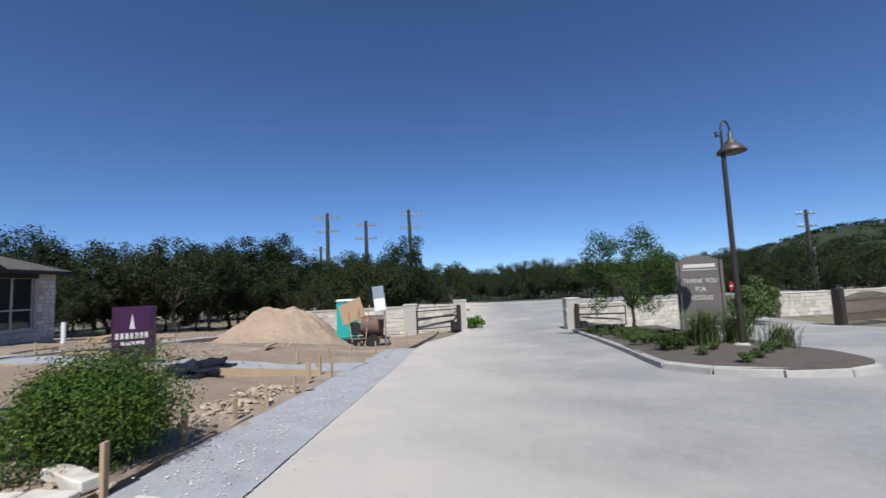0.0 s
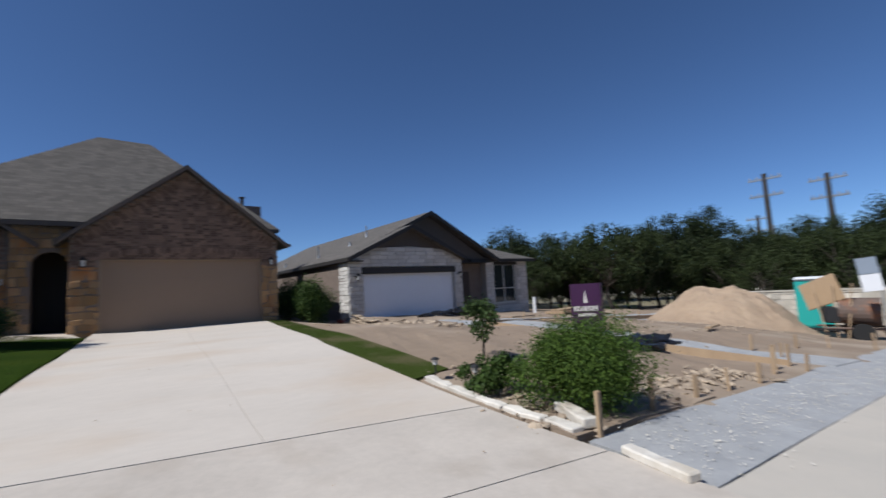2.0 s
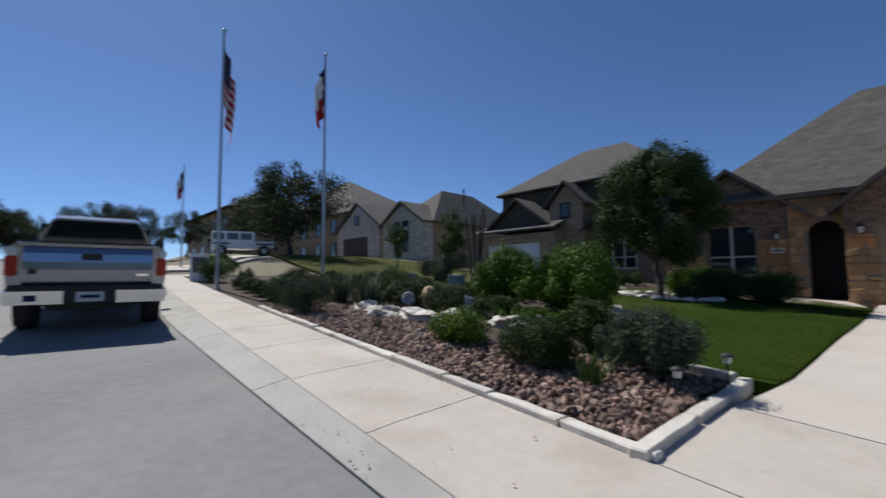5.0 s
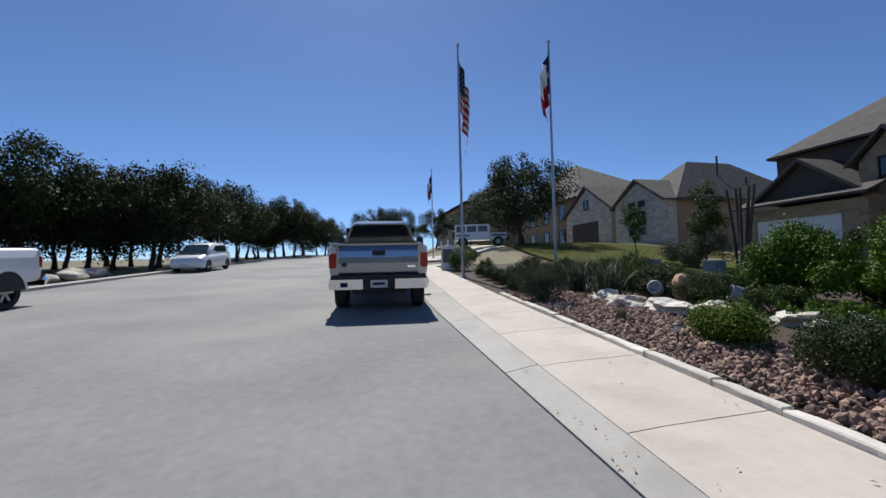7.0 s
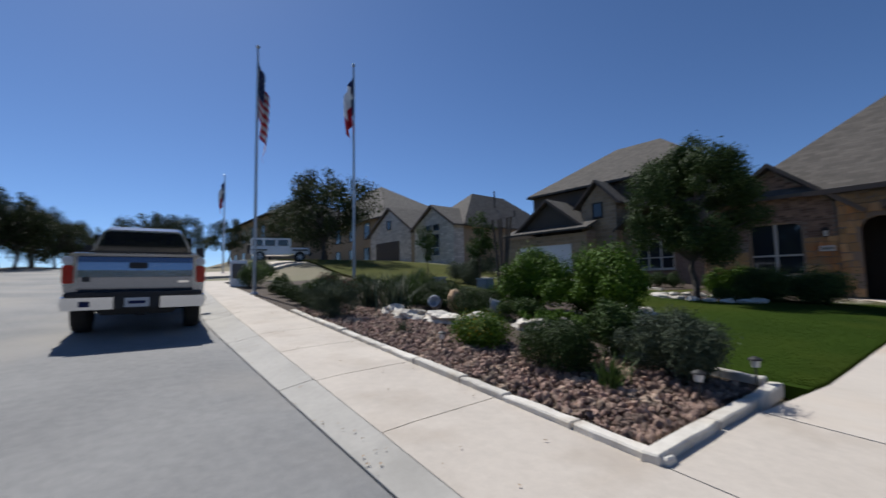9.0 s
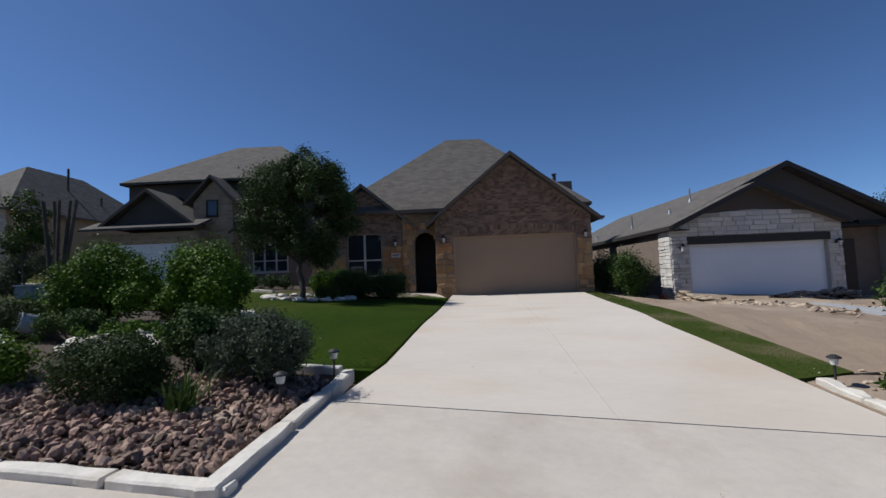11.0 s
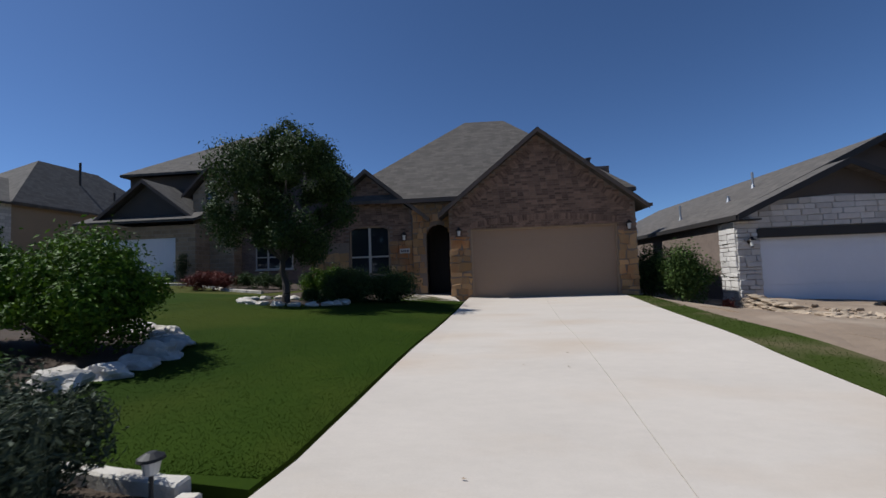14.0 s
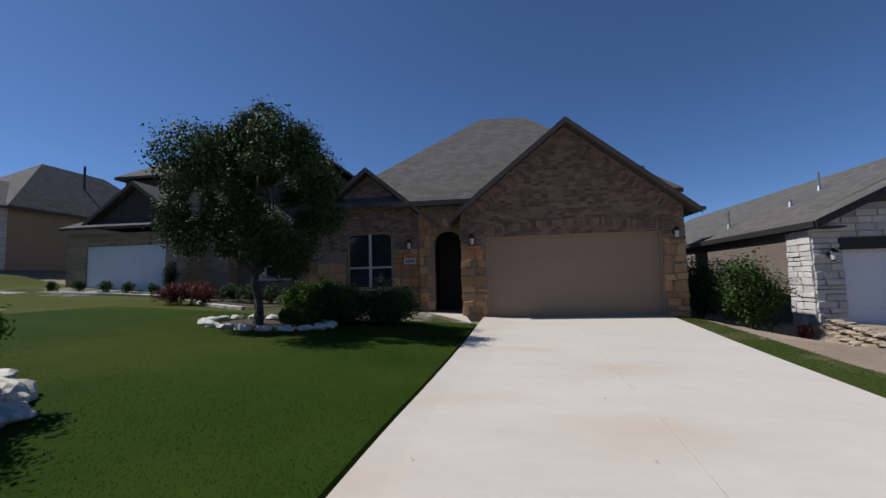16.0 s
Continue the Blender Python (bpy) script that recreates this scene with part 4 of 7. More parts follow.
# ---- plants ----
def bush(name, at, rx, ry, rz, material, count, size, label, seed, lump=None, group="", stem=True, category="shrub", aspect=0.5):
    e = thing(name, (at[0], at[1], lie(at[0], at[1]) + 0.01), label, category, group)
    c, r = lumps(42, rx, ry, rz, rz * 1.02, lump or 0.34 * min(rx, ry, rz), seed)
    w = np.random.default_rng(seed + 900)
    c += w.normal(size=c.shape) * np.array([rx, ry, rz]) * 0.10
    r = r * (0.6 + 0.75 * w.random(len(r)))
    c[:, 2] = np.maximum(c[:, 2], r * 0.55)
    leaves("foliage", c, r, count, size, material, e, seed, aspect=aspect)
    if stem:
        bm = B()
        q = np.random.default_rng(seed)
        for k in range(9):
            j = q.integers(len(c))
            rod(bm, (q.normal() * 0.05 * rx, q.normal() * 0.05 * ry, -0.08), tuple(c[j]), 0.018 * max(1, rz), 0.006, 6)
        part("stem_cluster", bm, M_BARK, e)
    return e


def dome(name, at, rx, ry, rz, material, count, size, label, seed, group="", category="shrub", fuzz=0.05, aspect=0.5):
    """A shrub clipped to a rounded mound, with a close, slightly lumpy skin of leaves."""
    e = thing(name, (at[0], at[1], lie(at[0], at[1]) + 0.01), label, category, group)
    q = np.random.default_rng(seed)
    a = q.random(26) * 6.283
    h = q.random(26)
    c = np.stack([np.cos(a) * rx * 0.62 * np.sqrt(1 - h * h * 0.9), np.sin(a) * ry * 0.62 * np.sqrt(1 - h * h * 0.9), rz * (0.45 + 1.05 * h)], 1)
    r = np.tile(np.array([[rx, ry, rz]]) * 0.40, (26, 1)) * (0.85 + 0.3 * q.random((26, 1)))
    c = np.concatenate([c, np.array([[0, 0, rz * 0.9]])])
    r = np.concatenate([r, np.array([[rx * 0.86, ry * 0.86, rz * 0.95]])])
    leaves("foliage", c, r, count, size, material, e, seed, shell=0.8, fuzz=fuzz, aspect=aspect)
    part("stem", rod(rod(B(), (0, 0, -0.06), (0.03, 0, rz * 0.7), 0.022, 0.014, 8), (0.01, 0, rz * 0.25), (-rx * 0.4, 0.05, rz * 0.8), 0.012, 0.006, 6), M_BARK, e)
    return e


def tree(name, at, height, spread, material, count, size, label, seed, trunk_r=0.09, fork=0.32, squash=0.75, n_lumps=46, category="tree", group="", z=None, lump=None, limbs=14, aspect=0.5):
    """A tapered trunk that forks into limbs, with a broken crown of many leaves."""
    e = thing(name, (at[0], at[1], (lie(at[0], at[1]) if z is None else z) - 0.03), label, category, group)
    q = np.random.default_rng(seed)
    base = height * fork
    rz = (height - base) / 2 * 1.05
    c, r = lumps(n_lumps, spread, spread, rz, base + rz * 0.95, lump or spread * 0.30, seed)
    low = base * 0.95
    c[:, 2] = np.maximum(c[:, 2], low)
    fall = 1 - 0.35 * np.clip((c[:, 2] - (base + rz)) / rz, 0, 1)
    c[:, :2] *= fall[:, None]
    c += q.normal(size=c.shape) * spread * 0.10
    c[:, :2] -= c[:, :2].mean(0)
    r = r * (0.6 + 0.8 * q.random(len(r)))
    bm = B()
    pts = [Vector((0, 0, 0))]
    for k in range(4):
        pts.append(pts[-1] + Vector((q.normal() * 0.04 * height / 4, q.normal() * 0.04 * height / 4, base / 4)))
    for k in range(4):
        rod(bm, pts[k], pts[k + 1], trunk_r * (1.25 - 0.13 * k) if k else trunk_r * 1.5, trunk_r * (1.12 - 0.13 * k), 9)
    top = pts[-1]
    for k in range(limbs):
        j = int(q.integers(len(c)))
        tgt = Vector(c[j])
        mid = top + (tgt - top) * 0.5 + Vector((q.normal() * 0.12 * spread, q.normal() * 0.12 * spread, 0.1 * rz))
        rod(bm, top - Vector((0, 0, 0.05 * base)), mid, trunk_r * 0.5, trunk_r * 0.28, 6)
        rod(bm, mid, tgt, trunk_r * 0.28, trunk_r * 0.08, 5)
    part("trunk", bm, M_BARK, e)
    leaves("crown", c, r, count, size, material, e, seed, shell=0.35, aspect=aspect, fuzz=0.16)
    return e


# front garden beside the drive
bush("rosemary_bush", (-1.02, 3.62), 0.52, 0.50, 0.37, M_LEAFG, 26000, 0.020, "grey-green rosemary bush in the cobble bed", 11, aspect=0.3)
dome("clipped_bush", (-2.12, 3.08), 0.50, 0.44, 0.31, M_LEAFBOX, 24000, 0.012, "clipped round dark green bush in the cobbles", 12)
bush("garden_shrub", (-1.95, 4.0), 0.34, 0.34, 0.37, M_LEAF, 12000, 0.019, "loose green shrub in the cobble bed", 13)
yb = bush("flowering_bush", (-3.5, 3.25), 0.58, 0.42, 0.23, M_LEAFB, 13000, 0.017, "low green bush with small yellow flowers", 14, lump=0.16)
c_, r_ = lumps(20, 0.58, 0.42, 0.24, 0.28, 0.14, 14)
tagged(leaves("blossom", c_, r_, 520, 0.012, M_LEAFY, yb, 15, shell=0.95, label="small yellow flowers"), kind="stuff")
bush("bay_shrub", (-3.45, 6.35), 1.05, 0.88, 0.66, M_LEAFB, 42000, 0.027, "tall bright green leafy shrub beside the lawn", 16, lump=0.26)
bush("bay_shrub", (-4.95, 6.45), 0.84, 0.78, 0.66, M_LEAFB, 30000, 0.027, "bright green leafy shrub in the garden bed", 17, lump=0.26)
dome("low_hedge", (-5.7, 5.3), 0.72, 0.55, 0.32, M_LEAFBOX, 16000, 0.016, "low dark green mounded shrub", 18)
dome("low_hedge", (-7.0, 5.5), 0.80, 0.60, 0.36, M_LEAFBOX, 16000, 0.017, "dark green mounded shrub among boulders", 19)
bush("low_hedge", (-3.5, 5.05), 0.75, 0.42, 0.17, M_LEAFB, 6500, 0.018, "low bright green ground cover", 20)
bush("low_hedge", (-4.5, 5.3), 0.6, 0.4, 0.22, M_LEAF, 5500, 0.020, "low dark green ground cover", 25)
bush("low_hedge", (-9.6, 6.6), 1.0, 0.7, 0.40, M_LEAF, 7500, 0.024, "mounded green shrub in the garden bed", 21)
bush("lavender_clump", (-7.4, 2.95), 0.78, 0.58, 0.42, M_LEAFG, 12000, 0.028, "grey feathery lavender clump by the kerb", 22, aspect=0.14)
bush("lavender_clump", (-8.6, 3.3), 0.65, 0.55, 0.38, M_LEAFG, 8000, 0.028, "grey feathery clump in the cobble bed", 23, aspect=0.14)
bush("grey_hedge", (-12.0, 11.4), 1.5, 0.8, 0.66, M_LEAFG, 20000, 0.026, "broad silvery green hedge at the lawn's edge", 24)
for k, (s_, n_) in enumerate([(-9.7, 2.2), (-10.7, 2.25), (-11.8, 2.3), (-13.0, 2.3), (-14.3, 2.35)]):
    x_, y_ = xy(s_, n_)
    dome("boxwood_ball", (x_, y_), 0.33, 0.33, 0.25, M_LEAFBOX, 6500, 0.014, "small clipped round boxwood by the kerb", 30 + k, "boxwoods along the walk")


def spikes(name, at, n, h, w, material, label, seed, spread=0.14, lean=0.9, category="plant"):
    e = thing(name, (at[0], at[1], lie(*at)), label, category)
    q = np.random.default_rng(seed)
    pts = np.stack([q.normal(size=n) * spread, q.normal(size=n) * spread, np.zeros(n)], 1)
    blades("foliage", pts, h, w, material, e, seed, lean)
    return e


spikes("yucca", (-7.2, 4.3), 170, 0.72, 0.014, M_LEAFG, "spiky grey-green yucca clump in the garden bed", 41)
spikes("yucca", (-8.6, 4.5), 150, 0.70, 0.013, M_LEAFG, "spiky grey-green yucca clump in the garden bed", 42)
spikes("yucca", (-8.0, 5.4), 120, 0.75, 0.013, M_LEAF, "upright green grass-like clump", 43)
spikes("grass_tuft", (-1.35, 2.85), 60, 0.30, 0.011, M_LEAF, "small spiky green plant in cobbles", 44, 0.06)
spikes("grass_tuft", (-5.0, 3.0), 40, 0.24, 0.008, M_LEAFG, "small grassy tuft in cobbles", 45, 0.05)
for k, (x_, y_, m_, nm) in enumerate([(-9.5, 4.2, M_LEAFR, "red"), (-10.6, 4.9, M_LEAFR, "red"), (-11.8, 4.4, M_LEAF, "green"), (-13.0, 5.2, M_LEAFR, "red"), (-10.2, 5.9, M_LEAF, "green"), (-12.4, 6.4, M_LEAF, "green"), (-14.6, 6.2, M_LEAF, "green"), (-15.0, 4.4, M_LEAF, "green")]):
    b_ = bush("garden_shrub", (x_, y_), 0.5, 0.45, 0.30, M_LEAF, 2400, 0.026, "loose green shrub with %s shoots in the bed" % nm, 50 + k, stem=False)
    if m_ is M_LEAFR:
        c_, r_ = lumps(12, 0.5, 0.45, 0.32, 0.42, 0.16, 60 + k)
        tagged(leaves("blossom", c_, r_, 500, 0.02, M_LEAFR, b_, 70 + k, shell=0.8, label="coral red blooms"), kind="stuff")
bush("garden_shrub", (-17.6, 4.1), 0.75, 0.7, 0.5, M_LEAF, 4000, 0.03, "dark green shrub behind the sign", 80)
for k in range(7):
    x_, y_ = xy(-22.5 - k * 1.5, 3.2 + 0.4 * (k % 2) + k * 0.2)
    if k not in (3,):
        bush("garden_shrub", (x_, y_), 0.7, 0.6, 0.42, M_LEAFB if k % 3 == 0 else M_LEAF, 2200, 0.035, "leafy green shrub up the street", 90 + k, stem=False)
# ocotillo stems
oc = thing("ocotillo", (-7.0, 7.6, lie(-7.0, 7.6)), "bare dark upright ocotillo stems in the bed", "plant")
for k, (dx, dy) in enumerate([(-0.25, 0), (-0.1, 0.05), (0.05, -0.03), (0.18, 0.04), (0.3, 0.02)]):
    part("stem", rod(rod(B(), (dx * 0.3, dy, 0), (dx * 0.7, dy, 1.2), 0.04, 0.035, 7), (dx * 0.7, dy, 1.2), (dx * 1.2, dy, 2.2), 0.035, 0.03, 7), M_BARK, oc)

# by the house
tree("shade_tree", (-3.95, 12.4), 4.35, 1.72, M_LEAFO, 62000, 0.037, "young live oak with dark dense crown in the lawn", 101, 0.085, 0.27, n_lumps=80, lump=0.36, limbs=26)
bush("foundation_hedge", (-2.45, 13.4), 0.85, 0.62, 0.45, M_LEAFO, 24000, 0.026, "dark clipped hedge under the window", 102, lump=0.27)
bush("foundation_hedge", (-1.5, 13.65), 0.68, 0.62, 0.44, M_LEAFO, 19000, 0.026, "dark clipped hedge beside the entry walk", 103, lump=0.26)
bush("garden_shrub", (-3.75, 14.3), 0.72, 0.6, 0.48, M_LEAFB, 9000, 0.030, "bright green shrub under the window", 104)
dome("boxwood_ball", (-3.42, 12.75), 0.25, 0.25, 0.21, M_LEAF, 4000, 0.015, "small round boxwood in the tree ring", 105)
dome("boxwood_ball", (-3.0, 12.7), 0.27, 0.27, 0.22, M_LEAF, 4000, 0.015, "small round boxwood in the tree ring", 106)
for k, (x_, y_, m_) in enumerate([(-8.0, 17.5, M_LEAFO), (-8.8, 17.0, M_LEAFR), (-7.2, 17.2, M_LEAFO), (-9.6, 18.2, M_LEAFR), (-10.5, 18.8, M_LEAFR), (-6.5, 17.4, M_LEAFO), (-7.9, 15.9, M_LEAFR), (-8.6, 15.6, M_LEAFR)]):
    bush("garden_shrub", (x_, y_), 0.5, 0.45, 0.33, m_, 2600, 0.03, ("dark red leafed" if m_ is M_LEAFR else "dark green") + " shrub in the neighbour's bed", 110 + k, stem=False)
for k, x_ in enumerate([-16.4, -15.4, -14.4, -13.6, -12.6]):
    bush("garden_shrub", (x_, 18.6 + 0.2 * k), 0.26, 0.26, 0.24, M_LEAF, 1400, 0.026, "small green shrub by the neighbour's drive", 120 + k, stem=False)
bush("conifer_shrub", (-12.9, 20.6), 0.36, 0.36, 0.75, M_LEAFD, 3000, 0.03, "narrow dark conifer by the garage", 126, stem=False)
bush("side_shrub", (7.35, 15.9), 0.8, 0.75, 1.0, M_LEAF, 12000, 0.04, "tall loose green shrub between the houses", 127, lump=0.3)
bush("side_shrub", (6.9, 17.5), 0.7, 0.8, 0.95, M_LEAFO, 6000, 0.045, "tall dark green shrub between the houses", 128, lump=0.3)
bush("dry_shrub", (8.3, 15.4), 0.22, 0.22, 0.26, M_LEAFR, 900, 0.025, "small brown shrub by the stone corner", 129, stem=False)
tree("sapling", (-10.8, 10.6), 2.9, 0.75, M_LEAF, 3000, 0.045, "slender young tree in the garden", 130, 0.03, 0.35, n_lumps=26, lump=0.24, limbs=10)
tree("sapling", (-16.0, 12.0), 2.6, 0.6, M_LEAF, 1800, 0.05, "slender young tree on the lawn", 131, 0.028, 0.4, n_lumps=20, lump=0.2, limbs=8)
# beside the building plot
bush("juniper_bush", (5.22, 2.12), 0.66, 0.64, 0.48, M_LEAFJ, 46000, 0.019, "large dense bright green bush by the gravel walk", 140, lump=0.25, aspect=0.35)
bush("low_hedge", (4.75, 3.15), 0.5, 0.4, 0.22, M_LEAF, 3600, 0.024, "low spreading green shrub on stony soil", 141)
tree("sapling", (5.7, 4.3), 1.05, 0.34, M_LEAFO, 1100, 0.034, "small sapling with thin trunk", 142, 0.02, 0.42, n_lumps=14, lump=0.15, limbs=7)

# lawn blades near the drive
q_ = np.random.default_rng(5)
pts = []
dlx, dly = [p[0] for p in DL], [p[1] for p in DL]
while len(pts) < 52000:
    y = 4.2 + 10.2 * q_.random() ** 1.6
    x = np.interp(y, dly, dlx) - 0.03 - 6.5 * q_.random() ** 1.3
    lim = np.interp(y, [4.2, 4.3, 5.15, 6.0, 6.9, 8.1, 8.8], [-0.75, -2.1, -2.4, -2.4, -2.7, -5.0, -9.5])
    if x > lim:
        pts.append((x, y, lie(x, y) + 0.03))
tagged(blades("grass_blades", pts, 0.007, 0.0022, M_GRASS, None, 6, 0.6), "short mown green grass blades", "grass", kind="stuff")
pts = []
drx, dry = [p[0] for p in DR], [p[1] for p in DR]
while len(pts) < 7000:
    y = 4.05 + 12 * q_.random()
    x = np.interp(y, dry, drx) + 0.03 + 0.62 * q_.random()
    pts.append((x, y, lie(x, y) + 0.03))
tagged(blades("grass_blades", pts, 0.010, 0.003, M_GRASS, None, 7, 0.7), "short grass strip beside the drive", "grass", kind="stuff")

# woods
def wood_tree(seed, material, label, h=7.0, sp=2.7, cnt=13000, size=0.085, name="juniper_tree"):
    return tree(name, (0, -300), h, sp, material, cnt, size, label, seed, 0.13, 0.17 if material is M_LEAFD else 0.3, n_lumps=110, lump=0.55, limbs=26, z=0)


protos = [wood_tree(200, M_LEAFD, "dark green juniper in the woods"), wood_tree(201, M_LEAFW, "broad live oak in the woods", 6.6, 3.4), wood_tree(202, M_LEAFD, "tall dark juniper in the woods", 8.0, 2.2), wood_tree(203, M_LEAFW, "tangled live oak in the woods", 5.6, 3.2, 8000)]
used = [False] * 4


def plant(x, y, k, scale, turn, drop=0.0, group="woods"):
    m = Matrix.Translation((x, y, lie(x, y) + far_rise(x, y) - 0.1 - drop)) @ Matrix.Rotation(turn, 4, "Z") @ Matrix.Diagonal((scale, scale, scale, 1))
    if not used[k]:
        used[k] = True
        protos[k].matrix_world = m
        o = protos[k]
    else:
        o = copy_thing(protos[k], m)
        o.scale = (scale, scale, scale)
    o["group"] = group
    return o


q_ = random.Random(3)
E0 = Vector((1.1, -0.8))
def ring(h0, h1, d0, d1, n, s0, s1, kinds, group):
    for i in range(n):
        h = radians(h0 + (h1 - h0) * (i + q_.random() * 0.8) / n)
        d = d0 + (d1 - d0) * q_.random()
        plant(E0.x + d * math.cos(h), E0.y + d * math.sin(h), q_.choice(kinds), s0 + (s1 - s0) * q_.random(), q_.random() * 6.28, group=group)


ring(3, 44, 35, 42, 26, 0.55, 1.0, [0, 1, 2, 3], "woods behind the plot")
ring(3, 46, 43, 53, 24, 0.65, 1.12, [0, 2, 1], "woods behind the plot")
ring(-2, 8, 48, 58, 6, 0.6, 0.8, [0, 1, 3], "woods behind the plot")
ring(-60, 14, 80, 94, 60, 0.8, 1.1, [0, 1, 3], "woods beyond the highway")
ring(-60, 16, 96, 112, 50, 0.9, 1.3, [0, 1, 3], "woods beyond the highway")
ring(-62, -30, 45, 62, 9, 0.6, 0.85, [1, 3], "woods beyond the highway")
ring(198, 214, 34, 44, 12, 0.95, 1.2, [1, 3], "oaks across the street")
ring(192, 197, 42, 47, 3, 0.95, 1.1, [1], "oaks across the street")
ring(181, 193, 50, 75, 13, 0.8, 1.05, [1, 3], "oaks across the street")
ring(214, 250, 32, 48, 14, 0.95, 1.15, [1, 3], "oaks across the street")
ring(172, 177, 60, 80, 4, 0.8, 1.1, [1], "oaks up the street")
for x_, y_, k_, s_ in ((-33.5, 14.5, 1, 1.15), (-31.0, 13.2, 3, 1.05), (-43, 16, 1, 0.9), (-50, 15.0, 3, 0.8), (-56, 12, 1, 0.8)):
    plant(x_, y_, k_, s_, x_, group="oaks in front gardens")

# far wooded hills: one mass of foliage
cc, rr = [], []
q_ = np.random.default_rng(8)
while len(cc) < 3800:
    x, y = 110 + 420 * q_.random(), -560 + 860 * q_.random()
    if math.hypot(x, y) < 112:
        continue
    cc.append((x, y, lie(x, y) + far_rise(x, y) + 0.9))
    rr.append((4.2, 4.2, 1.7))
tagged(leaves("far_woods", cc, rr, 130000, 0.9, M_LEAFD, None, 9, shell=0.5), "dark green wooded hills beyond the highway", "woods", kind="stuff")
# ---- street furniture, cars, flags, signs ----
def paint(name, c, rough=0.25, metal=0.0):
    return mat(name, c, tuple(v * 0.93 for v in c), 1.5, 90, rough, 0.02, metal=metal, spec=0.6)


M_SILVER = paint("silver_truck_paint", (0.29, 0.305, 0.345), 0.14, 0.95)
M_CARWHITE = paint("white_car_paint", (0.74, 0.75, 0.77), 0.2)
M_CHROME = mat("chrome", (0.75, 0.76, 0.78), (0.7, 0.71, 0.73), 3, 60, 0.08, 0.0, metal=1.0)
M_RUBBER = mat("tyre_rubber", (0.014, 0.014, 0.014), (0.022, 0.022, 0.022), 8, 90, 0.85, 0.2)
M_BLKPLA = mat("black_plastic", (0.016, 0.016, 0.017), (0.024, 0.024, 0.025), 6, 80, 0.6, 0.1)
M_REDL = mat("red_lamp_plastic", (0.40, 0.01, 0.008), (0.28, 0.008, 0.006), 6, 60, 0.15, 0.0)
M_CARGLASS = glass("car_glass", (0.012, 0.015, 0.018), 0.03)
M_PLATE = mat("plate_white", (0.6, 0.6, 0.6), (0.5, 0.5, 0.5), 8, 60, 0.5, 0.0)
M_TXT = mat("pale_lettering", (0.55, 0.53, 0.49), (0.5, 0.48, 0.44), 8, 60, 0.7, 0.0)
M_SIGNGREY = mat("taupe_sign_paint", (0.13, 0.115, 0.10), (0.11, 0.098, 0.086), 1.0, 60, 0.6, 0.05)
M_PURPLE = mat("purple_sign_paint", (0.042, 0.009, 0.048), (0.036, 0.008, 0.041), 1.0, 60, 0.5, 0.03)
M_TEAL = mat("teal_plastic", (0.03, 0.36, 0.32), (0.025, 0.31, 0.28), 1.2, 60, 0.5, 0.05)
M_RUST = mat("rusty_machine", (0.16, 0.12, 0.10), (0.09, 0.06, 0.045), 5, 50, 0.8, 0.3, stain=(0.26, 0.10, 0.04), stain_scale=3, stain_amt=0.7)
M_CARD = mat("cardboard", (0.36, 0.25, 0.15), (0.30, 0.21, 0.125), 2, 60, 0.9, 0.2)
M_BAG = mat("black_plastic_sheet", (0.012, 0.012, 0.013), (0.02, 0.02, 0.022), 3, 40, 0.22, 0.1)
M_NAVY = mat("navy_cloth", (0.012, 0.018, 0.07), (0.010, 0.015, 0.06), 4, 200, 0.9, 0.1)
M_REDC = mat("red_cloth", (0.42, 0.012, 0.022), (0.36, 0.01, 0.018), 4, 200, 0.9, 0.1)
M_WHITEC = mat("white_cloth", (0.72, 0.72, 0.72), (0.65, 0.65, 0.66), 4, 200, 0.9, 0.1)
M_PAPER = mat("white_board", (0.72, 0.73, 0.75), (0.66, 0.67, 0.69), 3, 60, 0.6, 0.02)
M_GREYB = mat("grey_blue_board", (0.24, 0.28, 0.34), (0.21, 0.25, 0.30), 3, 60, 0.6, 0.02)
M_POLE = mat("weathered_utility_pole", (0.05, 0.045, 0.042), (0.035, 0.032, 0.03), 3, 40, 0.9, 0.3)
M_CLOTHS = [M_REDC, M_WHITEC, M_NAVY]


def loft(bm, secs):
    """Car bodies: cross-sections (x, [(y, z), ...]) of equal count, skinned."""
    rings = [[bm.verts.new((x, y, z)) for y, z in pts] for x, pts in secs]
    k = len(rings[0])
    for a, b in zip(rings, rings[1:]):
        for i in range(k):
            bm.faces.new((a[i], a[(i + 1) % k], b[(i + 1) % k], b[i]))
    bm.faces.new(rings[0][::-1])
    bm.faces.new(rings[-1])
    bmesh.ops.recalc_face_normals(bm, faces=bm.faces[:])
    return bm


def sec(w0, w1, w2, z0, z1, z2):
    """A section with sill, belt and shoulder widths."""
    h = [(w0 - 0.06, z0), (w0, z0 + 0.08), (w1, (z0 + z1) / 2), (w1 - 0.01, z1), (w2, z2 - 0.05), (w2 - 0.07, z2)]
    return h + [(-y, z) for y, z in h[::-1]]


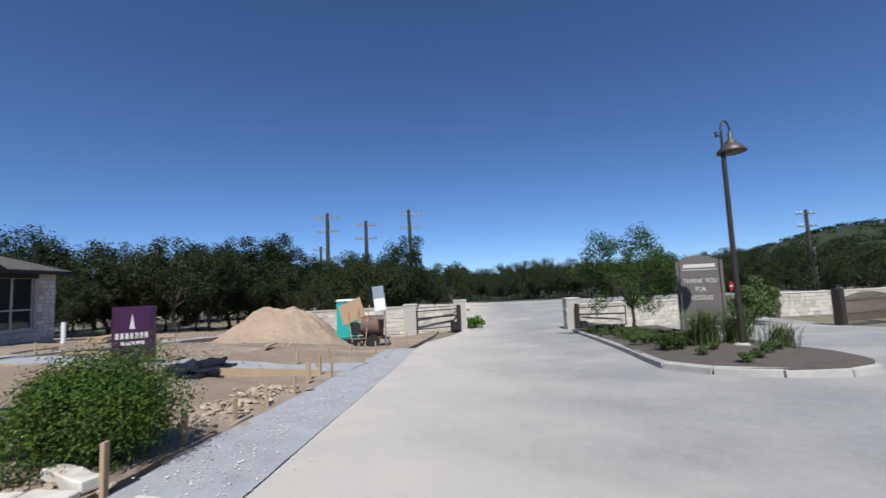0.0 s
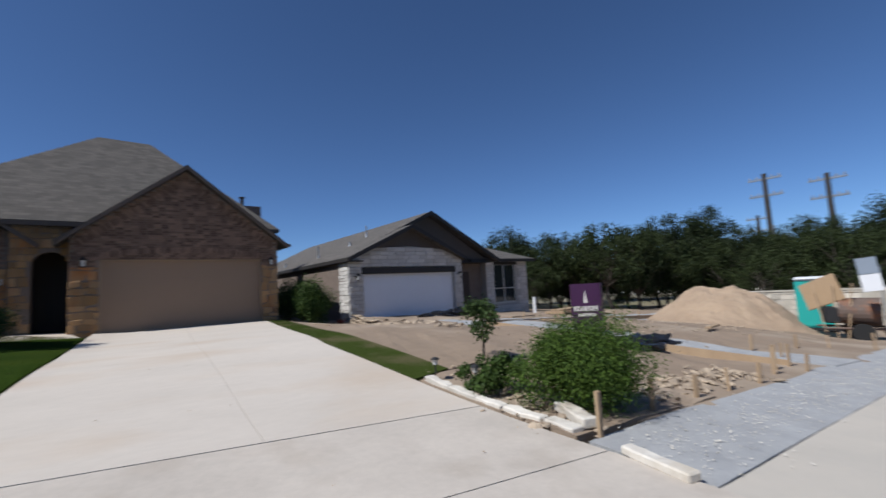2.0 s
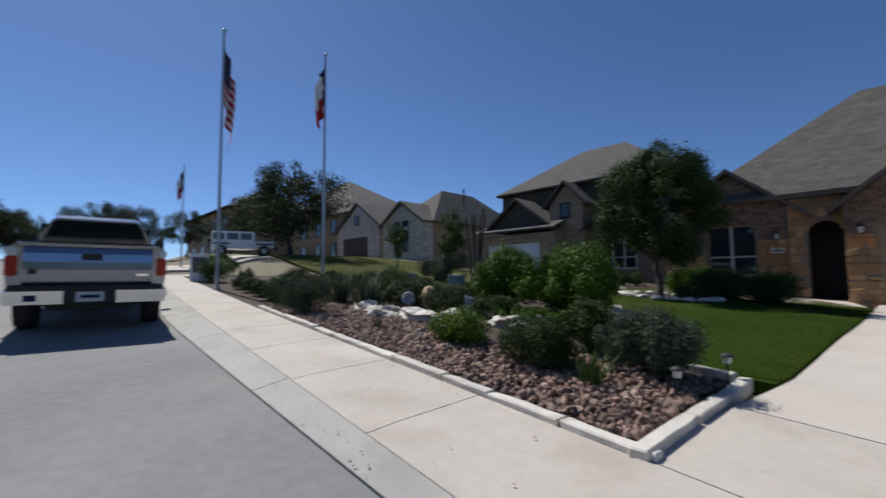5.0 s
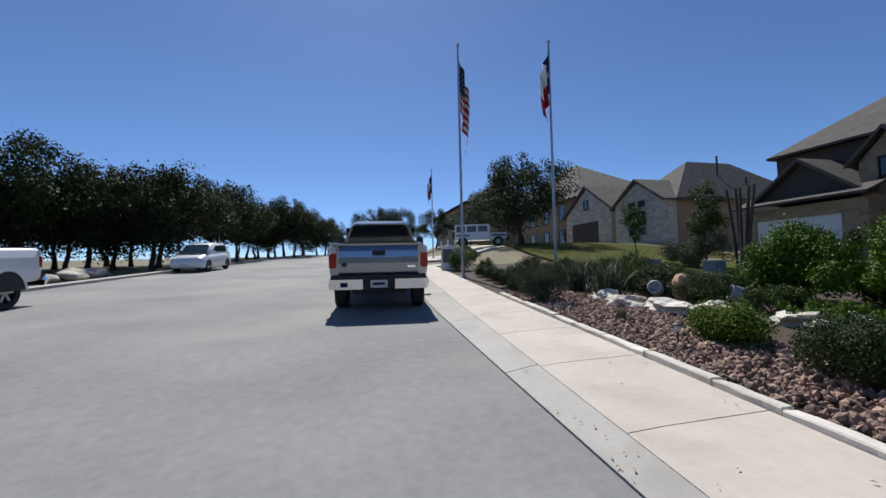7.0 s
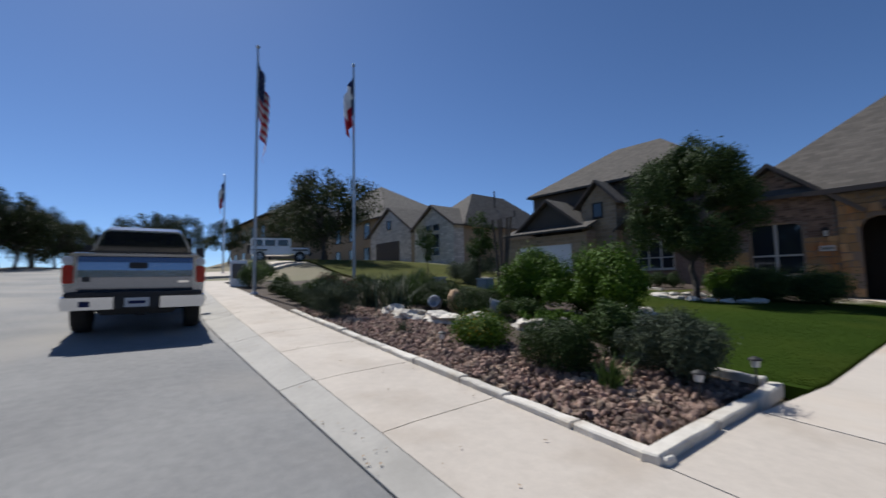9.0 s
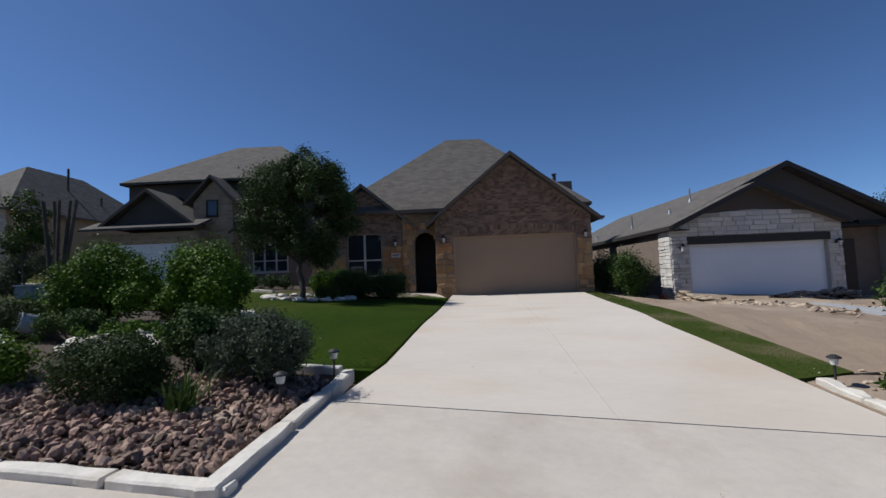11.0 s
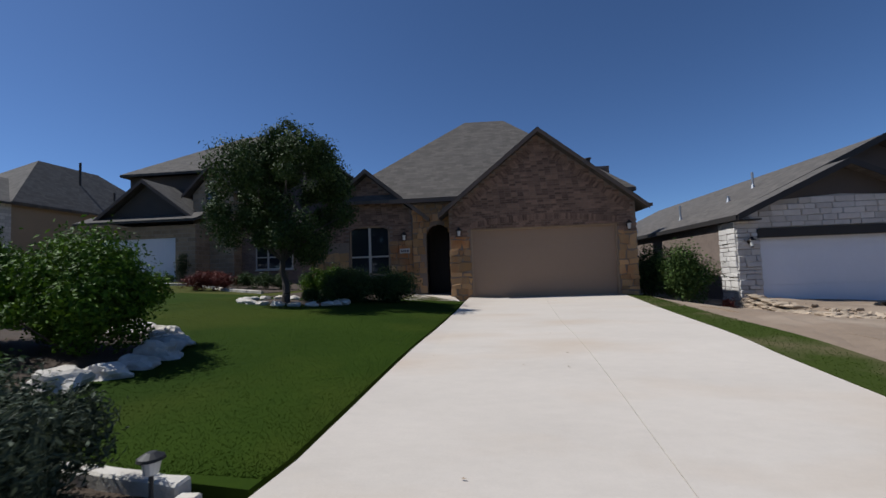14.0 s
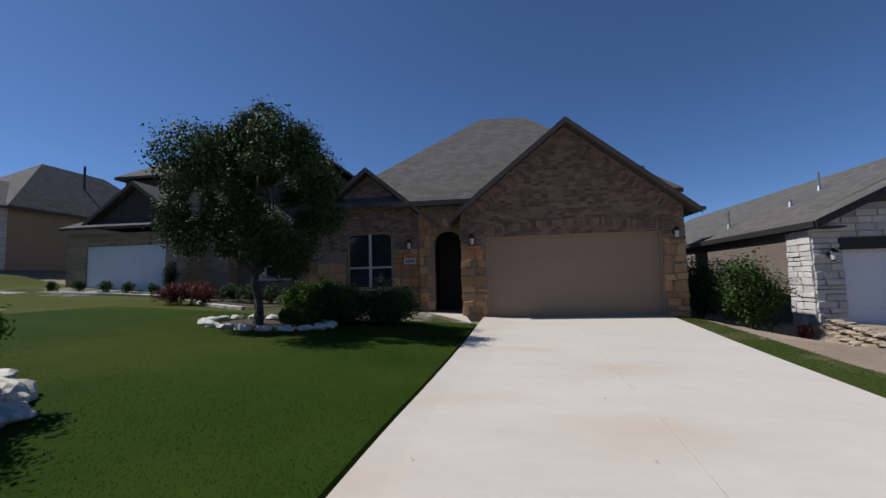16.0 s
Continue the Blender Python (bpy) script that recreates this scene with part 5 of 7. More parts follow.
def wheel(parent, x, y, r, w, rim_m=None):
    side = 1 if y > 0 else -1
    bm = B()
    prof_ = [(r * 0.62, -w / 2), (r * 0.93, -w / 2), (r, -w / 2 + 0.04), (r, w / 2 - 0.04), (r * 0.93, w / 2), (r * 0.62, w / 2)]
    seg = 26
    rings = [[bm.verts.new((x + q * math.cos(2 * math.pi * i / seg), y + d, r + q * math.sin(2 * math.pi * i / seg))) for i in range(seg)] for q, d in prof_]
    for a, b in zip(rings, rings[1:] + rings[:1]):
        for i in range(seg):
            bm.faces.new((a[i], a[(i + 1) % seg], b[(i + 1) % seg], b[i]))
    bmesh.ops.recalc_face_normals(bm, faces=bm.faces[:])
    t = part("wheel", bm, M_RUBBER, parent, "black rubber tyre", smooth=False)
    bm = B()
    yo = y + side * (w / 2 - 0.05)
    rod(bm, (x, yo - side * 0.03, r), (x, yo + side * 0.01, r), r * 0.16, r * 0.14, 14)
    for i in range(6):
        a = i * math.pi / 3
        m = Matrix.Translation((x, yo, r)) @ Matrix.Rotation(a, 4, "Y")
        box(bm, r * 0.1, -0.02, -r * 0.09, r * 0.6, 0.02, r * 0.09, 0.01, m)
    part("rim", bm, rim_m or M_METAL, t, "silver alloy rim")
    bm = B()
    rod(bm, (x, y - side * 0.02, r), (x, y + side * 0.02, r), r * 0.63, r * 0.63, 22)
    part("brake", bm, M_BLKPLA, t)


def pickup(name, at, turn, m, label, seed=0, k=1.0):
    """A crew-cab pickup; x runs from the rear bumper forwards."""
    e = thing(name, at, label, "car", turn=turn)
    e.scale = (k, k * 0.94, k)
    W = 0.99
    bm = B()
    loft(bm, [(0.16, sec(W - 0.03, W, W - 0.05, 0.62, 1.20, 1.42)), (0.4, sec(W, W + 0.01, W - 0.04, 0.60, 1.20, 1.43)), (2.1, sec(W, W + 0.01, W - 0.04, 0.58, 1.20, 1.44))])
    part("bed", bm, m, e)
    bm = B()
    loft(bm, [(2.14, sec(W, W + 0.01, W - 0.05, 0.52, 1.15, 1.42)), (4.2, sec(W, W + 0.01, W - 0.05, 0.50, 1.15, 1.40)), (5.5, sec(W - 0.02, W, W - 0.08, 0.52, 1.05, 1.30)), (5.75, sec(W - 0.12, W - 0.08, W - 0.2, 0.55, 1.0, 1.2))])
    part("cab", bm, m, e)
    bm = B()
    loft(bm, [(2.16, sec(W - 0.10, W - 0.14, W - 0.30, 1.40, 1.60, 1.92)), (2.45, sec(W - 0.10, W - 0.15, W - 0.32, 1.40, 1.62, 1.99)), (3.9, sec(W - 0.10, W - 0.15, W - 0.32, 1.40, 1.62, 1.99)), (4.6, sec(W - 0.10, W - 0.14, W - 0.3, 1.38, 1.42, 1.46))])
    part("roof", bm, m, e)
    part("rear_window", prism(B(), [(-0.82, 1.45), (0.82, 1.45), (0.66, 1.84), (0.58, 1.88), (-0.58, 1.88), (-0.66, 1.84)], "x", 2.125, 2.20), M_CARGLASS, e, "tinted rear window")
    for y in (-1, 1):
        part("side_window", box(B(), 2.5, y * 0.83 - 0.04, 1.48, 3.9, y * 0.83 + 0.04, 1.84, 0.03), M_CARGLASS, e)
        part("side_mirror", rod(box(B(), 4.05, y * 1.14 - 0.1, 1.32, 4.2, y * 1.14 + 0.1, 1.62, 0.04), (4.15, y * 0.93, 1.42), (4.15, y * 1.1, 1.45), 0.03), M_BLKPLA, e)
        part("tail_light", box(B(), 0.13, y * 0.925 - 0.075, 0.92, 0.24, y * 0.925 + 0.075, 1.22, 0.02), M_REDL, e, "red tail light")
        part("reversing_light", box(B(), 0.132, y * 0.925 - 0.07, 1.225, 0.24, y * 0.925 + 0.07, 1.36, 0.02), M_PLATE, e, "clear upper lens")
    bm = prism(B(), [(0.115, 0.78), (0.10, 0.86), (0.094, 1.02), (0.10, 1.14), (0.118, 1.27), (0.15, 1.36), (0.20, 1.425), (0.24, 1.425), (0.24, 0.78)], "y", -0.80, 0.80)
    tg = part("tailgate", bm, m, e, "silver tailgate" if m is M_SILVER else "")
    part("top_moulding", box(B(), 0.09, -0.82, 1.428, 0.22, 0.82, 1.455, 0.01), M_BLKPLA, tg)
    part("handle", box(B(), 0.082, -0.13, 1.17, 0.10, 0.13, 1.27, 0.008), M_BLKPLA, tg, "black tailgate handle")
    part("badge", box(B(), 0.092, 0.64, 0.95, 0.10, 0.74, 1.03, 0.003), M_BLKPLA, tg)
    part("badge", box(B(), 0.092, -0.74, 0.92, 0.10, -0.58, 0.96, 0.003), M_CHROME, tg)
    bp = part("bumper", loft(B(), [(-0.02, [(q, z) for q, z in ((0.97, 0.50), (1.0, 0.60), (0.97, 0.70), (-0.97, 0.70), (-1.0, 0.60), (-0.97, 0.50))]), (0.10, [(q, z) for q, z in ((0.99, 0.48), (1.02, 0.60), (0.99, 0.72), (-0.99, 0.72), (-1.02, 0.60), (-0.99, 0.48))])]), M_CHROME, e, "chrome rear bumper")
    part("step_pad", box(B(), -0.03, -0.95, 0.702, 0.14, 0.95, 0.775, 0.015), M_BLKPLA, bp)
    part("plate_recess", box(B(), -0.03, -0.32, 0.50, -0.015, 0.32, 0.702, 0.004), M_BLKPLA, bp)
    part("licence_plate", box(B(), -0.04, -0.17, 0.53, -0.031, 0.17, 0.685, 0.004), M_PLATE, bp, "white licence plate")
    part("plate_lettering", box(B(), -0.044, -0.12, 0.585, -0.0405, 0.12, 0.635), M_NAVY, bp)
    part("sticker", box(B(), -0.03, 0.62, 0.55, -0.0205, 0.76, 0.64, 0.003), M_NAVY, bp)
    part("chassis", box(B(), 0.2, -0.55, 0.38, 5.4, 0.55, 0.62, 0.03), M_BLKPLA, e)
    part("axle", rod(box(B(), 0.95, -0.14, 0.27, 1.35, 0.14, 0.55, 0.06), (1.15, -0.85, 0.41), (1.15, 0.85, 0.41), 0.06), M_BLKPLA, e)
    for x in (1.15, 4.75):
        for y in (-0.84, 0.84):
            wheel(e, x, y, 0.41, 0.27)
            bm = B()
            s_ = 1 if y > 0 else -1
            for a0 in range(14):
                a, b = math.pi * a0 / 14, math.pi * (a0 + 1) / 14
                prism(bm, [(x + 0.47 * math.cos(a), 0.43 + 0.47 * math.sin(a)), (x + 0.53 * math.cos(a), 0.43 + 0.53 * math.sin(a)), (x + 0.53 * math.cos(b), 0.43 + 0.53 * math.sin(b)), (x + 0.47 * math.cos(b), 0.43 + 0.47 * math.sin(b))], "y", s_ * 0.985, s_ * 1.02)
            part("wheel_arch", bm, m, e)
            part("wheel_well", prism(B(), [(x + 0.475 * math.cos(math.pi * q / 10), 0.43 + 0.475 * math.sin(math.pi * q / 10)) for q in range(11)], "y", s_ * 0.55, s_ * 1.006), M_BLKPLA, e)
    return e


def street_pose(s, n, facing_west):
    x, y = xy(s, n)
    return (x, y, lie(x, y)), (180 - 6.5 if facing_west else -6.5)


def on_slope(e, facing_west):
    e.matrix_world = e.matrix_world @ Matrix.Rotation(-math.atan(0.062) if facing_west else math.atan(0.062), 4, "Y")
    return e


at, tn = street_pose(-8.0, -1.24, True)
on_slope(pickup("pickup_truck", at, tn, M_SILVER, "silver four-door pickup truck parked along the kerb", k=0.97), True)
at, tn = street_pose(-11.5, -10.75, False)
on_slope(pickup("pickup_truck", at, tn, M_CARWHITE, "white pickup truck parked across the street", k=1.03), False)


def hatchback(at, turn):
    e = thing("hatchback", at, "small white hatchback parked facing downhill", "car", turn=turn)
    W = 0.86
    e.matrix_world = e.matrix_world @ Matrix.Diagonal((1.06, 1.06, 1.06, 1))
    bm = B()
    loft(bm, [(0.0, sec(W - 0.2, W - 0.14, W - 0.2, 0.35, 0.7, 0.95)), (0.15, sec(W - 0.06, W - 0.02, W - 0.1, 0.25, 0.75, 1.0)), (1.0, sec(W, W, W - 0.05, 0.22, 0.78, 0.98)), (2.9, sec(W, W, W - 0.06, 0.22, 0.75, 0.95)), (3.7, sec(W - 0.04, W - 0.02, W - 0.14, 0.22, 0.62, 0.84)), (4.1, sec(W - 0.2, W - 0.16, W - 0.34, 0.28, 0.52, 0.68))])
    part("body", bm, M_CARWHITE, e, smooth=True)
    bm = B()
    loft(bm, [(0.12, sec(W - 0.08, W - 0.1, W - 0.2, 0.93, 0.99, 1.05)), (0.5, sec(W - 0.07, W - 0.12, W - 0.26, 0.93, 1.15, 1.48)), (1.6, sec(W - 0.07, W - 0.12, W - 0.24, 0.93, 1.15, 1.54)), (2.3, sec(W - 0.07, W - 0.12, W - 0.26, 0.93, 1.12, 1.48)), (3.25, sec(W - 0.1, W - 0.12, W - 0.2, 0.88, 0.90, 0.94))])
    part("cabin", bm, M_CARWHITE, e, smooth=True)
    part("windscreen", slab(B(), [(2.42, -0.56, 1.43), (2.42, 0.56, 1.43), (3.22, 0.68, 0.99), (3.22, -0.68, 0.99)], 0.02), M_CARGLASS, e)
    for y in (-1, 1):
        part("side_window", prism(B(), [(0.6, 1.0), (2.6, 1.0), (2.2, 1.36), (0.8, 1.40)], "y", y * 0.755 - 0.012, y * 0.755 + 0.012), M_CARGLASS, e)
        part("headlight", blob(B(), (0.22, 0.14, 0.09), 2, 0.05, at=(3.78, y * 0.60, 0.70)), M_PALEGLASS, e)
        part("side_mirror", blob(B(), (0.07, 0.10, 0.07), 2, 0.05, at=(2.75, y * 0.92, 1.02)), M_CARWHITE, e)
        part("door_handle", box(B(), 1.5, y * 0.865 - 0.015, 0.80, 1.68, y * 0.865 + 0.015, 0.83, 0.005), M_CARWHITE, e)
    part("grille", box(B(), 3.93, -0.45, 0.52, 4.07, 0.45, 0.64, 0.03), M_BLKPLA, e)
    part("licence_plate", box(B(), 4.10, -0.16, 0.36, 4.125, 0.16, 0.46, 0.004), M_PLATE, e)
    part("air_intake", box(B(), 4.0, -0.5, 0.27, 4.09, 0.5, 0.34, 0.02), M_BLKPLA, e)
    for x in (0.75, 3.3):
        for y in (-0.74, 0.74):
            wheel(e, x, y, 0.30, 0.19)
            s_ = 1 if y > 0 else -1
            part("wheel_well", prism(B(), [(x + 0.35 * math.cos(math.pi * q / 10), 0.30 + 0.35 * math.sin(math.pi * q / 10)) for q in range(11)], "y", s_ * 0.5, s_ * 0.867), M_BLKPLA, e)
    return e


at, tn = street_pose(-27.9, -11.85, False)
on_slope(hatchback(at, tn), False)


def jeep(at, turn):
    e = thing("jeep", at, "white boxy four-door off-road car on a driveway", "car", turn=turn)
    part("body", box(B(), 0.1, -0.82, 0.55, 3.0, 0.82, 1.15, 0.05), M_CARWHITE, e)
    part("bonnet", box(B(), 3.0, -0.70, 0.6, 4.3, 0.70, 1.12, 0.06), M_CARWHITE, e)
    part("hardtop", box(B(), 0.12, -0.78, 1.15, 2.95, 0.78, 1.82, 0.07), M_CARWHITE, e)
    for y in (-1, 1):
        for x0, x1 in ((0.25, 0.95), (1.1, 1.85), (2.0, 2.75)):
            part("side_window", box(B(), x0, y * 0.785 - 0.015, 1.22, x1, y * 0.785 + 0.015, 1.68, 0.03), M_CARGLASS, e)
        for x in (0.75, 3.6):
            part("fender", box(B(), x - 0.55, y * 0.88 - 0.12, 0.86, x + 0.55, y * 0.88 + 0.10, 0.95, 0.03), M_BLKPLA, e)
    part("spare_wheel", rod(B(), (-0.12, 0, 1.05), (0.1, 0, 1.05), 0.38, 0.38, 20), M_RUBBER, e)
    part("bumper", box(B(), 4.3, -0.8, 0.55, 4.5, 0.8, 0.75, 0.04), M_BLKPLA, e)
    for x in (0.75, 3.6):
        for y in (-0.78, 0.78):
            wheel(e, x, y, 0.40, 0.25)
    return e


jeep((-33.1, 8.2, lie(-32.5, 10.2) + 0.03), 71)


def flagpole(at, h, label, kind_, side=1, H=1.5):
    e = thing("flagpole", at, label, "flagpole")
    part("pole", rod(B(), (0, 0, -0.1), (0, 0, h), 0.06, 0.035, 14), M_METAL, e)
    part("finial", blob(B(), (0.07, 0.07, 0.07), 2, 0.0, at=(0, 0, h + 0.06)), M_METAL, e)
    part("base_collar", lathe(B(), [(0.14, 0.0), (0.14, 0.03), (0.08, 0.10), (0.06, 0.11)], 16), M_METAL, e)
    part("halyard", rod(B(), (0.07, 0, 0.9), (0.07, 0, h - 0.1), 0.006, 0.006, 5), M_WHITEC, e)
    # a slack flag hanging in folds down the pole: along it (v) and out from it (u)
    nu_, nv_ = 34, 40
    vs, fs, mi = [], [], []
    top = h - 0.15
    L = H * 1.55
    dirx, diry = 0.34 * side, -0.94 * side
    for i in range(nu_ + 1):
        u = i / nu_
        for j in range(nv_ + 1):
            v = j / nv_
            out = 0.46 * u ** 0.8 * (0.55 + 0.45 * math.sin(1.2 + v * 1.5))
            fold = 0.13 * math.sin(u * 13 + v * 1.3) * min(1, u * 3)
            z = top - v * H - u * L * 0.62 - 0.10 * math.sin(u * 6)
            vs.append((0.05 * 0 + dirx * out - diry * fold, diry * out + dirx * fold, z))
    w = nv_ + 1
    for i in range(nu_):
        for j in range(nv_):
            fs.append((i * w + j, i * w + j + 1, (i + 1) * w + j + 1, (i + 1) * w + j))
            u, v = (i + 0.5) / nu_, (j + 0.5) / nv_
            if kind_ == "stripes":
                mi.append(2 if (u < 0.45 and v < 0.6) else (0 if int(v * 13) % 2 == 0 else 1))
            else:
                mi.append(2 if u < 0.34 else (1 if v < 0.5 else 0))
    f = raw("flag", vs, fs, M_CLOTHS, e, "red, white and blue cloth flag hanging slack")
    for p, q in zip(f.data.polygons, mi):
        p.material_index = q
        p.use_smooth = True
    # star shapes on the canton
    bm = B()
    def cloth(u, v):
        i, j = min(nu_, round(u * nu_)), min(nv_, round(v * nv_))
        return Vector(vs[i * w + j])
    spots = [(0.06 + 0.07 * a, 0.06 + 0.1 * b) for a in range(5) for b in range(5)] if kind_ == "stripes" else [(0.17, 0.5)]
    for u, v in spots:
        c = cloth(u, v)
        r_ = 0.03 if kind_ == "stripes" else 0.16
        for sgn in (1, -1):
            o = c + Vector((-diry, dirx, 0)) * 0.012 * sgn
            ring_ = []
            for k in range(10):
                a = math.pi / 2 + k * math.pi / 5
                q = r_ if k % 2 == 0 else r_ * 0.42
                ring_.append(bm.verts.new(o + Vector((dirx, diry, 0)) * q * math.cos(a) + Vector((0, 0, 1)) * q * math.sin(a)))
            bm.faces.new(ring_)
    part("star_field", bm, M_WHITEC, f)
    return e


flagpole((-14.3, 3.3, lie(-14.3, 3.3)), 9.76 - lie(-14.3, 3.3), "tall metal flagpole with a striped flag hanging slack", "stripes", -1, 2.0)
flagpole((-13.2, 6.45, lie(-13.2, 6.45)), 9.64 - lie(-13.2, 6.45), "tall metal flagpole with a lone-star flag hanging slack", "star")
flagpole((-34.0, 6.6, lie(-34.0, 6.6)), 7.4, "distant metal flagpole with a furled dark flag", "star")

# folding board by the walk
af = thing("a_frame_sign", (*xy(-19.0, 1.75), lie(*xy(-19.0, 1.75))), "white folding pavement sign with dark panel", "sign", turn=-10)
for y in (-1, 1):
    m_ = Matrix.Translation((y * 0.22, 0, 0)) @ Matrix.Rotation(radians(-y * 11), 4, "Y")
    lf = part("leaf", box(B(), -0.02, -0.33, 0.0, 0.02, 0.33, 1.15, 0.012, m_), M_PAPER, af)
    part("panel", box(B(), -0.026, -0.26, 0.35, 0.026, 0.26, 1.0, 0.004, m_), M_SIGNGREY, lf, "dark poster panel")

# path lights
for x_, y_ in ((-0.46, 3.86), (-0.66, 3.05), (4.42, 3.86), (4.62, 3.3), (-3.55, 2.62)):
    e = thing("path_light", (x_, y_, lie(x_, y_)), "small black solar path light in the bed", "lamp", "path lights")
    part("stake", rod(B(), (0, 0, -0.1), (0, 0, 0.22), 0.010, 0.010, 8), M_BLKPLA, e)
    part("lens", lathe(B(), [(0.030, 0.215), (0.042, 0.275), (0.02, 0.278)], 12), M_PALEGLASS, e)
    part("cap", lathe(B(), [(0.060, 0.279), (0.056, 0.292), (0.02, 0.312)], 12), M_BLKPLA, e)

# wall lamps and the house number
wall_lamp((0.34, 16.25, 2.80))
wall_lamp((5.92, 16.25, 2.80))
wall_lamp((-1.72, 17.20, 2.82))
wall_lamp((9.40, 15.84, 2.05))
wall_lamp((15.2, 15.84, 2.05))
pl = thing("house_number_plaque", (-1.73, 17.36, 2.27), "small pale plaque with dark numerals", "sign")
part("plate", box(B(), -0.19, -0.02, -0.09, 0.19, 0.02, 0.09, 0.01), M_TXT, pl)
for k in range(4):
    part("numeral", box(B(), -0.135 + k * 0.075, -0.028, -0.045, -0.09 + k * 0.075, -0.0205, 0.045, 0.003), M_BLKPLA, pl)

# rocks, tipped pots and boulders in the garden
for k, (x_, y_, r_) in enumerate([(-6.2, 3.95, (0.40, 0.28, 0.16)), (-5.4, 4.15, (0.44, 0.30, 0.17)), (-4.85, 4.5, (0.30, 0.24, 0.15)), (-3.75, 4.75, (0.30, 0.24, 0.15)), (-3.35, 5.0, (0.26, 0.2, 0.16)), (-7.0, 4.15, (0.36, 0.26, 0.15)), (-2.95, 4.6, (0.25, 0.2, 0.12))]):
    tagged(part("boulder", blob(B(), (r_[0] * 1.05, r_[1], r_[2] * 0.8), 3, 0.7, 1.6, 10.0 + k, (x_, y_, lie(x_, y_) + r_[2] * 0.55)), M_LIME, smooth=False), "flat pale limestone boulder in the garden bed", "boulder", "garden boulders")
tagged(part("boulder", blob(B(), (0.20, 0.18, 0.22), 2, 0.3, 1.0, 3.3, (-5.95, 5.0, lie(-5.95, 5.0) + 0.28)), mat("tan_sandstone", (0.42, 0.28, 0.16), (0.33, 0.22, 0.13), 3, 50, 0.9, 0.5)), "brown sandstone block standing in the bed", "boulder")
for x_, y_, a_ in ((-6.45, 4.85, 35), (-5.05, 5.25, -30)):
    e = thing("garden_pot", (x_, y_, lie(x_, y_) + 0.22), "glazed grey pot lying tipped in the bed", "pot", turn=a_)
    bm = lathe(B(), [(0.06, -0.14), (0.12, -0.08), (0.14, 0.03), (0.12, 0.13), (0.135, 0.15), (0.105, 0.15), (0.10, 0.0)], 20)
    bmesh.ops.transform(bm, matrix=Matrix.Rotation(radians(70), 4, "X"), verts=bm.verts[:])
    part("body", bm, paint("glazed_grey", (0.36, 0.38, 0.42), 0.12), e, smooth=True)
for x_, y_, w_ in ((-9.9, 9.9, 0.5), (-11.3, 8.9, 0.4)):
    e = thing("utility_box", (x_, y_, lie(x_, y_)), "low grey-green utility box on the lawn", "box")
    part("cabinet", box(B(), -w_ / 2, -0.2, 0, w_ / 2, 0.2, 0.36, 0.03), M_GREYB, e)
    part("lid", box(B(), -w_ / 2 - 0.03, -0.23, 0.362, w_ / 2 + 0.03, 0.23, 0.40, 0.02), M_PAPER, e)

# ---- the building plot ----
stk = None
spots = [(4.45, 1.50, 0.40), (5.65, 1.62, 0.36), (6.6, 1.55, 0.3), (7.5, 1.5, 0.3), (8.4, 1.42, 0.3), (9.4, 1.5, 0.42), (9.9, 1.6, 0.42), (10.2, 1.25, 0.3), (10.5, 1.55, 0.4), (11.5, 1.9, 0.3), (12.2, 2.6, 0.32), (13.5, 2.1, 0.32), (14.5, 1.7, 0.3), (15.2, 1.0, 0.4), (16.4, 0.6, 0.4), (18.5, 0.2, 0.5), (9.8, 8.2, 0.35), (11.5, 8.5, 0.35), (13.4, 8.6, 0.35), (15.4, 8.7, 0.35), (17.4, 8.8, 0.35), (19.5, 8.9, 0.35)]
for x_, y_, h_ in spots:
    if stk is None:
        stk = thing("survey_stake", (x_, y_, lie(x_, y_)), "raw wooden form stake driven in the dirt", "stake", "form stakes")
        part("board", box(B(), -0.028, -0.018, -0.1, 0.028, 0.018, 0.40, 0.004), M_WOOD, stk)
    else:
        copy_thing(stk, pose(x_, y_, lie(x_, y_) + h_ - 0.40, 3 * math.sin(x_ * 9), 3 * math.cos(y_ * 7), x_ * 50))
for a_, b_ in (((9.6, 8.22), (16, 8.5)), ((16.2, 8.5), (24, 8.82)), ((10.6, 1.6), (9.2, 7.8))):
    za, zb = lie(*a_) + 0.02, lie(*b_) + 0.02
    bm = B()
    d = Vector((b_[0] - a_[0], b_[1] - a_[1], 0)).normalized()
    nrm = Vector((-d.y, d.x, 0)) * 0.02
    v = [bm.verts.new(Vector((*p, z)) + o) for p, z in ((a_, za - 0.1), (b_, zb - 0.1), (b_, zb + 0.08), (a_, za + 0.08)) for o in (nrm, -nrm)]
    for q in ((0, 2, 4, 6), (1, 7, 5, 3), (6, 4, 5, 7), (0, 1, 3, 2), (0, 6, 7, 1), (2, 3, 5, 4)):
        bm.faces.new([v[i] for i in q])
    bmesh.ops.recalc_face_normals(bm, faces=bm.faces[:])
    tagged(part("form_board", bm, M_WOOD), "long raw timber form board set on edge", "board", "form boards")


def crumpled(name, x, y, rx, ry, rz, m, label, category, seed, sub=4):
    bm = blob(B(), (rx, ry, rz), sub, 0.75, 2.3, seed, (0, 0, 0))
    for v in bm.verts:
        v.co += Vector((noise.noise(v.co * 7), noise.noise(v.co * 7 + Vector((9, 1, 2))), noise.noise(v.co * 6 + Vector((3, 7, 5))))) * 0.09 * min(1, rx)
        v.co.z = max(v.co.z, -0.02) * 1.0
        v.co += Vector((x, y, lie(x, y) + rough_off(x, y)))
    return tagged(part(name, bm, m), label, category)


